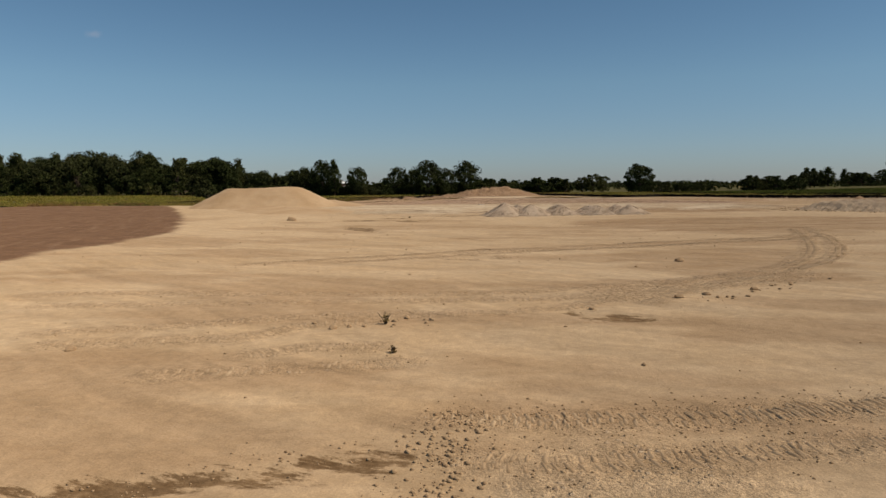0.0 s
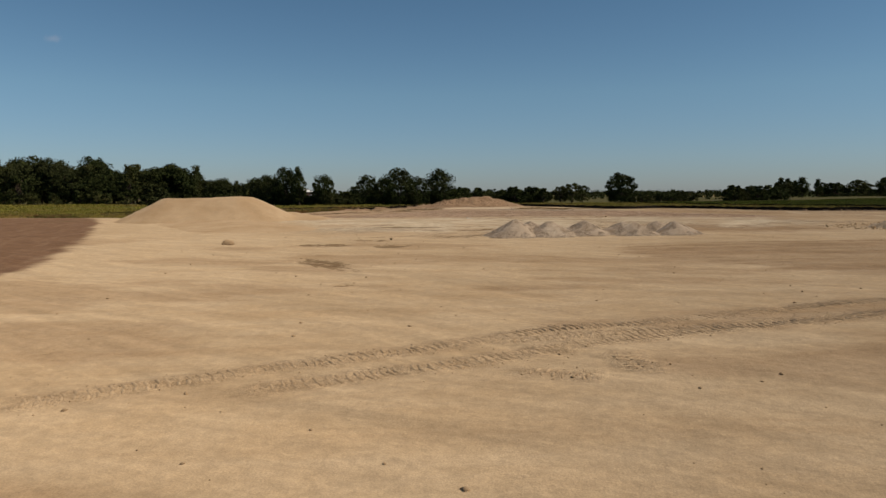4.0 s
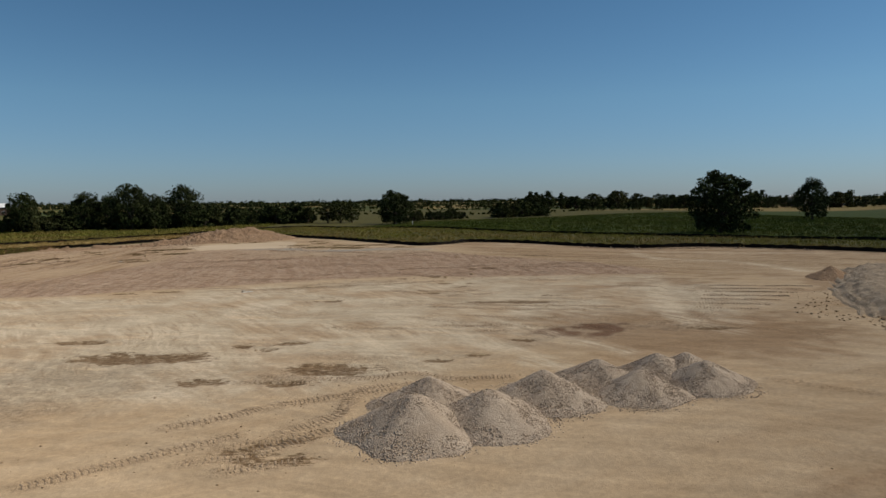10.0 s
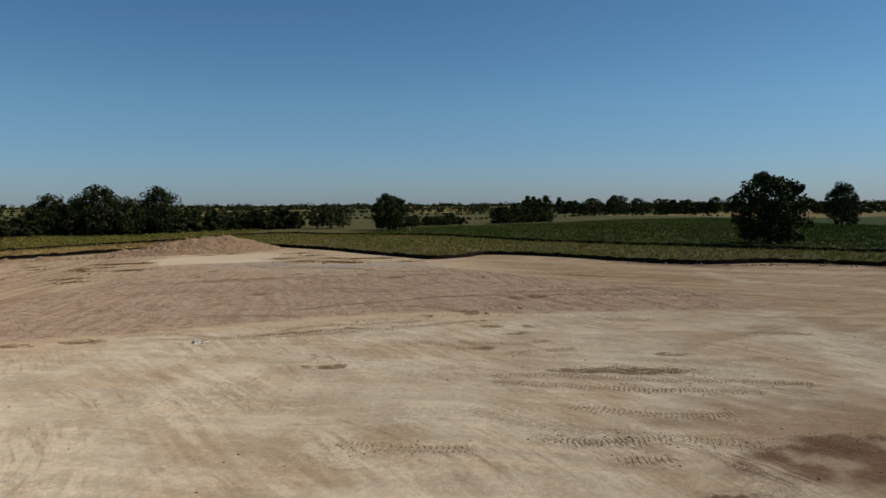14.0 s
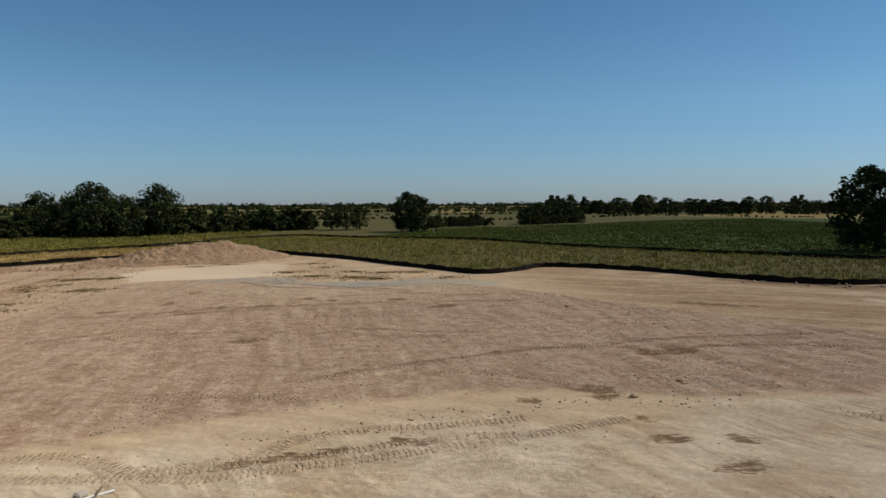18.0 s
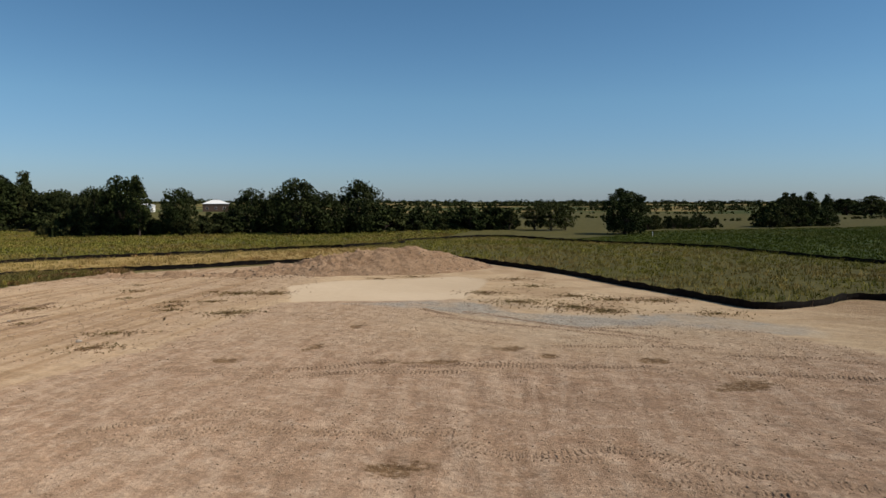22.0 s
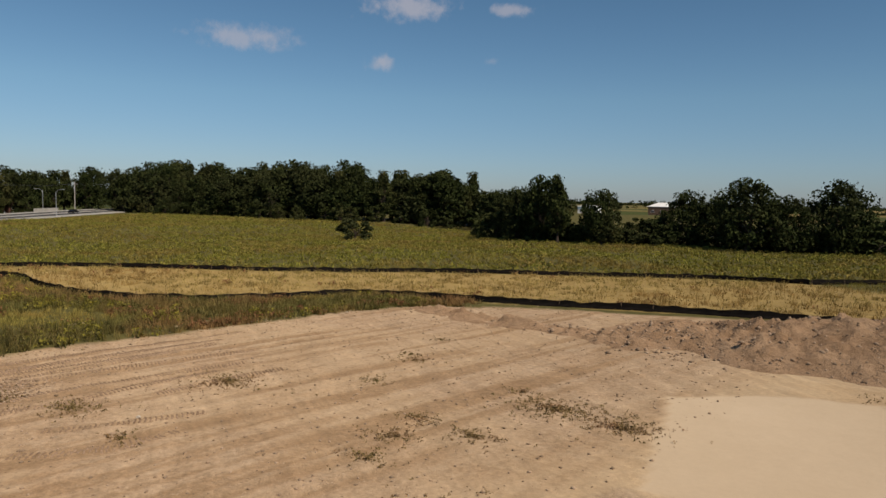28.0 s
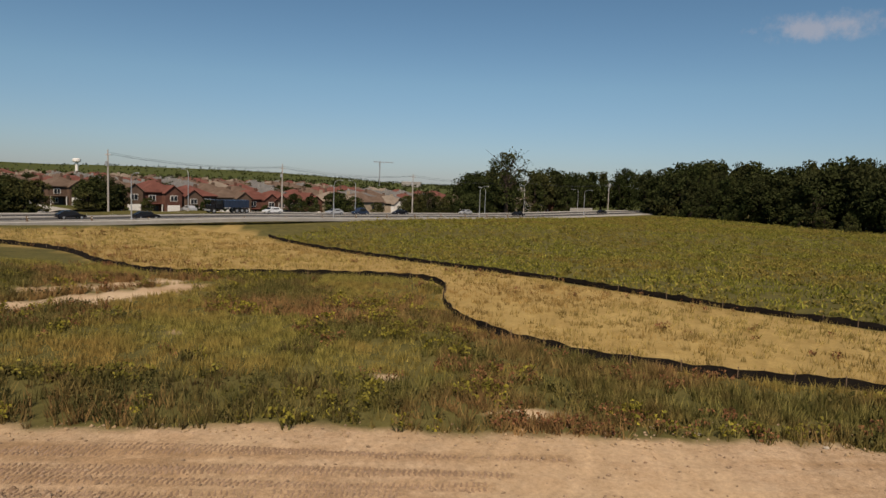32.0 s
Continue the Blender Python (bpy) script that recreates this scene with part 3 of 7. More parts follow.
# damp hollows and dried puddles: x, y, half length, half width, turn
DAMP_START = [(-4.6, 6.1, 1, 0.27, 8), (-3.5, 6.5, 0.8, 0.22, 8), (-2.3, 7.2, 0.55, 0.33, 8), (1.5, 15.8, 0.8, 0.45, 7), (0.5, 16.4, 0.48, 0.4, 7), (-16.5, 56.9, 1.8, 0.9, -10), (-13.2, 45.7, 2.6, 0.75, -55), (-12.3, 56.1, 1.05, 1.3, -12), (-10.6, 39.1, 0.25, 0.2, -6)]
DAMP_MIDDLE = [(-9.2, 65.4, 1.3, 0.55, -16), (-14.7, 61.6, 1.54, 0.7, -16), (-18.9, 84.8, 1.22, 0.5, -17), (-14.8, 79.8, 3, 0.95, -17), (-11.9, 74.6, 1.1, 0.7, -16), (-10.45, 81.1, 0.6, 0.6, -17), (-8.3, 81.2, 0.95, 0.45, -10), (-9.3, 80, 0.5, 0.35, 0), (-6.8, 75, 2, 0.85, -16), (-8.6, 73.3, 1.15, 0.4, -16), (7.6, 90.6, 2.9, 0.55, -17), (3.4, 78.3, 0.9, 0.4, -17), (0.2, 75.8, 0.7, 0.45, -17), (-1.7, 75.2, 0.69, 0.3, -16)]
DAMP_EDGE = [(14.3, 78.3, 1.6, 0.6, -17), (-9.1, 66.5, 1.6, 0.3, 10), (-5.2, 95.3, 1, 0.45, -17), (-17.4, 104.9, 1.1, 0.7, -18), (-20.4, 104.8, 1.4, 0.5, -18), (3, 97.1, 0.6, 0.4, -17), (5.7, 108.4, 1.2, 0.6, -17), (11.2, 92.9, 0.9, 0.35, -17), (-6.2, 104.2, 2.2, 0.38, 8), (-2.4, 104.6, 0.76, 0.3, -17), (5.7, 104.7, 0.6, 0.35, -17), (5.5, 102.7, 0.8, 0.45, -17), (7.6, 102.1, 0.5, 0.3, -17), (5.5, 107.5, 0.75, 0.5, -17), (2.7, 107.7, 0.56, 0.4, -17), (6.1, 100.2, 0.7, 0.4, 0)]
DAMP_NORTH = [(-14.2, 137.4, 0.42, 0.95, -20), (-17.45, 134.6, 0.7, 0.5, 5), (-8.1, 134.7, 1.6, 0.4, 6), (-13, 143.6, 0.45, 0.6, 3), (2.6, 135.5, 0.7, 0.45, 3), (-2.2, 136.3, 0.55, 0.45, 3), (-10.3, 134.7, 0.53, 0.5, 3), (-4, 138.1, 0.8, 0.45, 9), (2.4, 135.7, 0.4, 0.4, 9), (5.2, 131, 1.3, 0.7, 20), (12, 113.8, 1.6, 0.8, -10), (-8, 122, 0.8, 0.4, 0), (24, 126.5, 3, 0.5, -40)]
DAMP = DAMP_START + DAMP_MIDDLE + DAMP_EDGE + DAMP_NORTH


# where wheels and crawlers went, stretch by stretch
START_TRACKS = [[(-1.5, 8.7), (-0.9, 8.7), (0.3, 8.9), (1.5, 9.1), (2.7, 9.5), (3.2, 9.7), (10.7, 12.1)], [(-0.9, 7.4), (-0.1, 7.4), (1.4, 7.8), (2.7, 8.2), (3.8, 8.5), (11.3, 10.9)], [(-0.9, 8.7), (-0.1, 8.7), (1.2, 9), (2.8, 9.4), (4.5, 10), (12, 12.4)]]
FIRST_TRACKS = [[(-14.7, 17.3), (-11.8, 17.8), (-8, 18.1), (-4.4, 18.6), (-1.6, 19.2), (1.4, 20.9), (5, 23.3), (8, 25.1)], [(-13.1, 15.6), (-10.6, 16.1), (-6.7, 16.9), (-2.8, 17.8), (-0.1, 18.4), (2, 19.4), (4.6, 21.7), (8.6, 24.6)], [(-10.6, 12.7), (-9.2, 13.3), (-7.4, 14.2), (-6, 15), (-4.3, 15.5), (-1.4, 16.3), (-0, 17), (1.9, 18.6), (4.3, 20.7), (8.1, 23.3)], [(-9.8, 11.8), (-8.2, 12.3), (-7.1, 12.6), (-6.2, 12.9), (-5.4, 14.1), (-4.2, 14.7)], [(-5.5, 11.5), (-4.6, 12.2), (-3.4, 12.5)], [(-3.8, 11.1), (-3.2, 11.2), (-2.7, 11.5)], [(-6.4, 10.1), (-5.3, 10.4), (-4.4, 10.8)]]
BEND_TRACKS = [[(2.4, 18), (4.5, 21.2), (8, 25.1), (11.3, 29.8), (14, 37.2), (16.3, 48.4)], [(1.3, 19.5), (4.9, 23.1), (8.1, 26.2), (10.9, 31.4), (13.2, 38.7), (15.1, 46.8)], [(-4.5, 30.6), (-1.1, 32), (2.6, 33.6), (6.7, 35.2), (11.8, 39.6), (16.5, 45.5)]]
SAND_TRACKS = [[(-12, 25.2), (-10.2, 26.6), (-8.6, 27.9), (-8, 28.3), (-7.3, 29), (-6.6, 29.3), (-5.2, 30.5), (-4.3, 31.3), (-3.2, 32.1), (-1.4, 32.9), (0.8, 34.1), (3.4, 35.5), (6, 36.8), (10, 38.6), (15, 40.6)], [(-8.6, 26.3), (-6.6, 27.7), (-6, 28), (-5, 28.8), (-4.1, 29.5), (-3.1, 30.3), (-1.5, 31.3), (0.5, 32.4), (2.7, 33.3), (3.9, 34), (8, 36.2), (13, 38.6)], [(-2.3, 29.2), (-2.1, 28.5)], [(-4.1, 27.9), (-3.2, 27.7)]]
DAMP_TRACKS = [[(-12.3, 69), (-10.3, 69.7), (-8.8, 70.5), (-4.7, 71.3)], [(-10.4, 66.6), (-8.8, 66.8), (-7.4, 67.3)], [(-11.5, 65.7), (-9.9, 65.8), (-8.1, 66.8)], [(-10.3, 64.8), (-8.5, 65)], [(-15.4, 65.1), (-13.4, 66.1), (-11.6, 67), (-10.2, 67.6)], [(-8.8, 67.5), (-6.9, 68.7), (-5.8, 71.6), (-2.1, 72), (0.3, 71.7)], [(-9.3, 74.8), (-8, 74.2), (-6.6, 73.4), (-4.5, 73.1)], [(-10.1, 74), (-8.9, 73.9), (-7.7, 73.2)], [(-4.4, 73.4), (-3.3, 73.4), (-2.1, 72.3)]]
SCRAPED_TRACKS = [[(1.3, 83), (3.9, 82.8), (6.6, 81.4)], [(4.4, 91.3), (7.7, 91.2), (10.3, 89.5)], [(1.9, 91.6), (5, 90.5), (7.7, 88.9), (10.7, 87.8), (13.3, 86.5)], [(1.5, 90.6), (3.3, 89.5), (6.6, 87.8), (10.6, 86.2)], [(2.9, 86.5), (4.4, 85.5), (5.9, 84.6), (7.8, 84.2)], [(0.6, 83.7), (2, 83), (3.4, 82.5)], [(4.1, 95.4), (7.4, 95.6)], [(18.4, 96.5), (20.2, 95.7), (21.3, 95)], [(-5.6, 85.1), (-4.2, 84.3), (-2, 83.5)], [(1.9, 81.4), (3.3, 81.1)]]
EDGE_TRACKS = [[(-15.3, 106.1), (-12.4, 105.9), (-9.4, 103.4), (-6.5, 103.3), (-3.5, 103.5), (-0.3, 103.9), (5, 104.8)], [(-13.7, 104.4), (-12.2, 104.1), (-10.6, 103.9), (-9.1, 104), (-7.1, 104.4), (-5.7, 105.6), (-3.7, 106), (-1.3, 105.8), (1.7, 105.8)], [(-8.7, 103.9), (-7.1, 104), (-3.9, 104.3), (-1.6, 104.6), (2, 104.3)], [(0.5, 99.2), (1.3, 98.4), (2.1, 97)], [(2.5, 99), (2.9, 98.2), (4.1, 98), (5.5, 97.1)], [(5.6, 97.4), (6.9, 97.7)], [(12.8, 103.2), (14.1, 102.3), (15.6, 101.6)]]
BROWN_TRACKS = [[(-5.4, 112.8), (-1.3, 114.5), (3.2, 115.5), (8.2, 116.3), (15.3, 116.6), (22.3, 115.7)], [(5.1, 116.7), (9.6, 115.7), (14, 114.6), (18.8, 113.7), (25.4, 110.3)], [(-0.3, 112.9), (2.2, 112.2), (4.3, 110.4), (5.9, 108)], [(-12, 111.5), (-8.8, 111.4), (-5.5, 110.2)], [(-19.6, 133.1), (-14, 131.6), (-10.6, 133.1), (-6.9, 134.3), (-2.9, 134.5), (0.9, 134.2)], [(-18.9, 124.1), (-16.3, 125.8), (-13.1, 126.8)], [(-17.7, 123.3), (-14, 124.9), (-10.2, 124.7), (-6.5, 124.9)], [(-6.5, 124), (-4, 123.2), (-1.4, 123.6), (0.7, 122.4), (2.1, 121.9)]]
NORTH_TRACKS = [[(-5.6, 123.4), (-4, 122.9), (-2.2, 122.8)], [(-1.3, 124), (0.8, 122.5), (2.8, 121.7), (4.9, 121.1)], [(-1.1, 121.5), (1.2, 120.8), (2.2, 120.5)], [(5.4, 133.4), (7.9, 133.1), (11.6, 132.5)], [(6.9, 136.7), (10.7, 136.3), (13.2, 135.2)], [(-1.7, 138.9), (1.8, 138.8), (6.4, 138.6)], [(-19, 132.4), (-15.9, 132.9), (-14.2, 132.9), (-12, 133.7), (-9.9, 135.1)], [(-9.6, 133.9), (-7.7, 134.1), (-4.8, 134.2), (-1.9, 134.1), (2.1, 134.4)], [(-12.9, 132), (-10.9, 132.7), (-8.6, 132.7), (-6.4, 133.1)], [(-9.4, 150.3), (-6, 146.6), (-2.6, 144.7), (0.4, 143), (2.9, 141.3), (4.4, 139.7)], [(-6.5, 149.7), (-3.4, 147.3), (-0.3, 144.6), (2.5, 143), (5, 140.9)], [(-8.7, 147.8), (-3.7, 144.9), (0.8, 144.3), (4.7, 144.3)]]
WEST_TRACKS = [[(-42.5, 144), (-41.9, 145.7), (-40.6, 147.7)], [(-36.5, 142.8), (-34.7, 145.3), (-34.6, 147.7)], [(-38.3, 144.7), (-37.1, 147), (-36, 149.6)], [(-49.5, 143), (-49.6, 148.9), (-49.2, 153.4), (-49.1, 156.9)], [(-47, 143.4), (-46.8, 147.8), (-46, 152.7), (-44.8, 158.1)], [(-43.6, 143.9), (-43.9, 147.7), (-43.2, 152.2), (-42.4, 155.8)], [(-42, 144.1), (-41.8, 147), (-42, 150.2), (-41.8, 153.8)], [(-51.4, 142.7), (-51.7, 146.8), (-51.1, 151.3), (-50.5, 155.2)], [(-40.1, 149.9), (-40.1, 152.6), (-39.6, 156.1)], [(-51.1, 142.5), (-51.2, 147.7), (-50.8, 154), (-50.1, 160.8)], [(-49.9, 143), (-49.8, 148), (-49.5, 153.3), (-48.9, 158.6)], [(-49, 143.5), (-48.8, 148.3), (-48.4, 152.6), (-48.1, 157.7)], [(-48.1, 143.9), (-47.8, 150.1), (-47.7, 155)]]
STRIPED_TRACKS = [[(25.6 - 1.27 * k, 94.2 - 1.57 * k), (33.0 - 1.95 * k, 91.5 - 1.4 * k)] for k in range(7)]
OLD_RUTS = [[(25.3, 95.2), (22.9, 88.6), (17.9, 83.0), (12.0, 78.5)], [(23.0, 92.6), (20.4, 87.4), (16.0, 82.2), (11.0, 79.8)], [(-0.7, 86.9), (2.0, 84.2), (4.8, 82.6), (5.1, 78.4)], [(9.6, 92.4), (12.1, 90.9), (15.1, 90.8)], [(10.2, 68.3), (12.6, 65.3), (15.1, 63.1)], [(16.4, 79.0), (17.4, 76.5), (18.9, 75.0)], [(-22.0, 128.5), (-14.0, 131.4), (-6.0, 133.4), (2.0, 133.2), (10.0, 131.2), (18.0, 127.0)], [(-45.3, 128.0), (-45.2, 142.0), (-45.8, 154.0)]]
TRACKS = START_TRACKS + FIRST_TRACKS + BEND_TRACKS + SAND_TRACKS + DAMP_TRACKS + SCRAPED_TRACKS + EDGE_TRACKS + BROWN_TRACKS + NORTH_TRACKS + WEST_TRACKS + STRIPED_TRACKS + OLD_RUTS
# pale sweeps where blades and wheels dragged dry dust: line, half width
SWEEPS = [([(23.5, 99.1), (18.8, 90.6), (15.9, 84.4), (14.5, 80.3), (14.9, 77.1)], 1.6), ([(22.8, 91.4), (18.8, 85.3), (16.8, 81.1), (17.3, 79.3)], 1.0), ([(36.5, 124.7), (34.8, 117.1), (40.9, 111.4), (40.4, 100.4)], 1.6), ([(38.4, 128.8), (43.9, 123.5), (58.2, 116.7)], 1.3),
          ([(-14.5, 90.0), (-13.0, 84.0), (-10.5, 78.0)], 1.1), ([(-17.0, 92.0), (-15.5, 86.0), (-14.0, 81.0)], 0.8), ([(-2.0, 88.0), (0.5, 82.0), (2.0, 76.0), (3.0, 72.0)], 1.3), ([(3.5, 88.5), (4.0, 84.0), (5.5, 79.0), (7.0, 74.5)], 1.0), ([(-6.0, 86.0), (-4.0, 80.0), (-2.5, 74.0)], 1.2)]


def land(x, y):
    """The height of the bare ground."""
    x, y = np.asarray(x, float), np.asarray(y, float)
    west = ramp(-x, 15, 55) * ramp(y, 95, 150)
    z = -0.05 - 1.05 * west - 1.35 * ramp(-x, 85, 140) + 1.6 * ramp(-x, 150, 185)
    z = z - 0.6 * ramp(y, 205, 250) * ramp(x, -60, -30) * ramp(-x, -60, -20) - 0.35 * ramp(y, 140, 200) * ramp(x, 15, 60)
    far = ramp(np.hypot(x, y - 120), 260, 900)
    z = z - 2.0 * far * ramp(y, 100, 400) * ramp(x, -160, 100) 
    beyond = (x + 188) * -0.753 + (y - 143) * -0.658
    z = z + (3.0 * ramp(beyond, 45, 420) - 2.0 * ramp(beyond, 10, 23)) * ramp(-x, 130, 170)
    z = z + 1.05 * ramp((x + 188) * 0.658 - (y - 143) * 0.753, -15, 62) * ramp(beyond, -34, -12)
    hills = ramp(-y, -500, 500) * ramp(np.hypot(x, y - 120), 1400, 3600) * ramp(-x + 0.25 * (y - 100), 700, 2300)
    z = z + hills * (30 + 12 * smooth_noise(x / 700, y / 700, 5))
    z = z + 0.10 * fractal(x / 18, y / 18, 3) + 0.7 * smooth_noise(x / 90, y / 90, 9) * ramp(np.hypot(x + 10, y - 90), 110, 220)
    return z


def ground_masks(x, y):
    wob = 1.1 * fractal(x / 5, y / 5, 21, 4) + 0.35 * smooth_noise(x * 1.7, y * 1.7, 31)
    soft = 0.5 * fractal(x / 1.5, y / 1.5, 41, 3)
    site = [*MEADOW_EDGE, *FENCE_EAST, (230.0, -60.0), (200.0, -420.0), (-46.0, -420.0), (-58.0, -40.0), (-100.0, 60.0), (-97.0, 108.0), (-72.0, 116.0), (-56.0, 112.0)]
    green = ramp(-inside(x, y, site) + 0.8 * wob * ramp(-x, 20, 40), -0.3, 0.9)
    path_d, _ = line_distance(x, y, DIRT_PATH)
    path_d = np.minimum(path_d, line_distance(x, y, DIRT_PATH_B)[0] + 0.3)
    for cx, cy, r in ((-60.1, 155.0, 0.5), (-54.9, 160.4, 0.7), (-68.6, 143.4, 0.3)):
        path_d = np.minimum(path_d, np.hypot((x - cx) * 1.3, (y - cy) * 0.75) - r + 1.2)
    path = ramp(1.7 - path_d + 0.7 * wob, -0.2, 0.6) * ramp(inside(x, y, [(-52, 110), (-52, 168), (-100, 168), (-100, 110)]), 0, 1)
    green = green * (1 - path)
    topsoil = ramp(inside(x, y, TOPSOIL) + 0.7 * wob, -0.5, 0.5)
    strip = [*FENCE_WEST[:-1], (-125.0, 100.0), (-160.0, 130.0), *FENCE_OUTER, (-14.0, 205.0)]
    straw = ramp(inside(x, y, strip) + 0.8 * wob, -0.5, 0.8)
    crop_poly = [(43.0, 192.0), (33.6, 214.0), (20.3, 231.5), (12.0, 247.5), (40.0, 292.0), (140.0, 330.0), (900.0, 420.0), (900.0, -200.0), (150.0, 70.0), (90.0, 128.5), (62.0, 160.5)]
    crop = ramp(inside(x, y, crop_poly) + wob, -0.5, 1.0)
    # far fields lie in strips of stubble, pasture and crop
    far = np.hypot(x, y - 100)
    cu, cv = np.floor((0.83 * x + 0.56 * y) / 210), np.floor((-0.56 * x + 0.83 * y) / 120)
    pick = np.sin(cu * 12.9898 + cv * 78.233) * 43758.5453
    pick = pick - np.floor(pick)
    open_land = ramp(far, 330, 350) * ramp(x + 0.4 * y, -60, 60)
    straw = np.maximum(straw, open_land * (pick > 0.42) * 0.62)
    estate = ramp((x + 188) * -0.753 + (y - 143) * -0.658, 40, 60) * ramp(-x, 150, 200)
    crop = np.where(open_land > 0.5, np.where(far > 480, (pick < 0.5) * 0.8, crop), crop)
    crop = np.maximum(crop, 0.75 * estate)
    brown = ramp(inside(x, y, BROWN) + 0.9 * wob, -0.5, 0.7)
    grey = ramp(inside(x, y, GREYAREA) + 2.6 * wob, -2.0, 3.0)
    band = ramp(inside(x, y, GREYBAND) + 0.6 * wob, -0.3, 0.8) * 0.8
    pale = ramp(inside(x, y, PATCH) + 0.35 * wob, -0.1, 0.15)
    damp = np.zeros(np.shape(x))
    for cx, cy, a, b, turn in DAMP:
        c, s = math.cos(radians(turn)), math.sin(radians(turn))
        u, v = ((x - cx) * c + (y - cy) * s) / a, (-(x - cx) * s + (y - cy) * c) / b
        damp = np.maximum(damp, ramp(1.2 - np.hypot(u, v) + 0.9 * soft + 0.2 * wob, -0.3, 0.65))
    moist_shade = ramp(inside(x, y, [(1.5, 58.8), (6.0, 60.4), (12.0, 62.0), (22.0, 64.0), (34.0, 61.0), (30.0, 46.0), (14.0, 43.0), (4.0, 47.0), (1.4, 51.5)]) + 1.6 * wob + 1.6 * smooth_noise((0.98 * x + 0.2 * y) / 7, (0.98 * y - 0.2 * x) / 0.7, 119), -1.0, 1.6) * (0.42 + 0.3 * ramp(fractal((0.98 * x + 0.2 * y) / 6, (0.98 * y - 0.2 * x) / 0.9, 121, 3), -0.3, 0.3))
    moist_shade = np.maximum(moist_shade, 0.42 * ramp(fractal(x / 7, y / 2.6, 83) + 0.1, 0.15, 0.45) * ramp(-y, -64, -58) * (1 - green))
    topsoil = np.maximum(topsoil, 1.0 * ramp(1.15 - np.hypot((x - 9.2) / 4.2, (y - 79.9) / 2.4) + 0.25 * wob + 1.5 * soft, 0.2, 0.55))
    moist_shade = np.maximum(moist_shade, 0.8 * ramp(1 - np.hypot((x - 14.0) / 10.0, (y - 78.5) / 6.0) + 0.7 * wob + 0.5 * fractal(x / 2.5, y / 1.2, 85), -0.1, 0.9))
    west_bare = ramp(-x + 0.35 * np.minimum(y - 132, 0), 19, 25) * ramp(y, 106, 116) * (1 - green) * (1 - topsoil) * (1 - pale)
    brown = np.maximum(brown, west_bare * (0.32 + 0.3 * ramp(fractal(x / 9, y / 5, 89), -0.3, 0.3)))
    # shaded sides of the windrow ridges, painted as darker stripes in the soil colour
    ridge_shade = ramp(smooth_noise((x - 0.12 * y) / 0.8, y / 16, 92) + 0.5 * smooth_noise((x - 0.12 * y) / 0.3, y / 12, 93) + 0.3 * soft, -0.1, 0.7)
    moist_shade = np.maximum(moist_shade, west_bare * (0.15 + 0.6 * ridge_shade))
    moist_shade = np.maximum(moist_shade, 0.5 * ramp(y, 146, 152) * ramp(x, -6, -2) * ramp(fractal(x / 4, y / 4, 88), -0.2, 0.3) * (1 - green)) * (1 - topsoil)
    stain = ramp(1 - np.hypot((x + 17.5) / 8.5, (y - 75.0) / 6.5) + 0.45 * wob, 0, 0.7)
    stain = np.maximum(stain, 0.7 * ramp(1 - np.hypot((x - 34.0) / 13.0, (y - 79.0) / 9.0) + 0.4 * wob, 0, 0.6))
    north = (0.25 + 0.45 * ramp(x, -14, -4)) * brown * ramp(y + 3 * wob, 130, 146)
    track_d = near_distance(x, y, TRACKS, 1.2)
    bed = ramp(0.55 - track_d + 0.25 * soft, 0, 0.3) * (1 - green)
    rough = np.maximum(0.7 * bed, 0.8 * brown)
    # track beds darkened in colour to read as shaded recesses, stronger in the west
    moist_shade = np.maximum(moist_shade, (0.16 + 0.34 * ramp(-x, 32, 38)) * bed * (1 - topsoil))
    berm_d, _ = line_distance(x, y, [(34.5, 140.0), (41.0, 131.6), (52.0, 129.6), (61.0, 120.4), (78.0, 102.2)])
    topsoil = np.maximum(topsoil, 0.8 * ramp(1.5 - berm_d + 0.9 * wob, -0.2, 0.8))
    churned = ramp(fractal(x / 6, y / 3, 113) + 0.45 * fractal(x / 1.6, y / 0.9, 114), -0.05, 0.5) * (1 - green) * (1 - brown) * (1 - pale)
    moist_shade = np.maximum(moist_shade, 0.62 * churned * ramp(x, 8, 18) * ramp(y, 76, 90) * (1 - topsoil))
    moist_shade = np.maximum(moist_shade, 0.45 * churned * ramp(x, -24, -6) * ramp(y, 148, 154) * (1 - topsoil))
    gravel = ramp(inside(x, y, GRAVELBAND) + 0.8 * wob, -0.6, 0.9) * (0.55 + 0.45 * ramp(fractal(x / 2, y / 2, 127, 3), -0.3, 0.2))
    torn = inside(x, y, [(4.5, 73.0), (4.0, 80.0), (7.0, 84.5), (12.0, 85.5), (17.0, 82.0), (20.0, 76.0), (15.0, 71.5), (9.0, 70.5)])
    torn = ramp(torn + 2.2 * wob + 1.6 * smooth_noise((0.4 * x - 0.92 * y) / 5, (0.92 * x + 0.4 * y) / 0.6, 128), -1.2, 2.4)
    moist_shade = np.maximum(moist_shade, 0.7 * torn * (1 - topsoil))
    margin = ramp(x, 12, 22) * ramp(y, 98, 106) * (1 - green) * (1 - brown)
    lanes = ramp(fractal((0.76 * x - 0.65 * y) / 9, (0.65 * x + 0.76 * y) / 0.8, 129, 4), -0.25, 0.35)
    moist_shade = np.maximum(moist_shade, margin * (0.12 + 0.55 * lanes) * (1 - topsoil))
    rough = np.maximum(rough, 0.8 * margin)
    sweep = np.zeros(np.shape(x))
    for line, half in SWEEPS:
        sweep = np.maximum(sweep, ramp(1 - near_distance(x, y, [smooth_line(line, 3.0)], 3 * half) / half + 0.5 * soft, 0, 0.8))
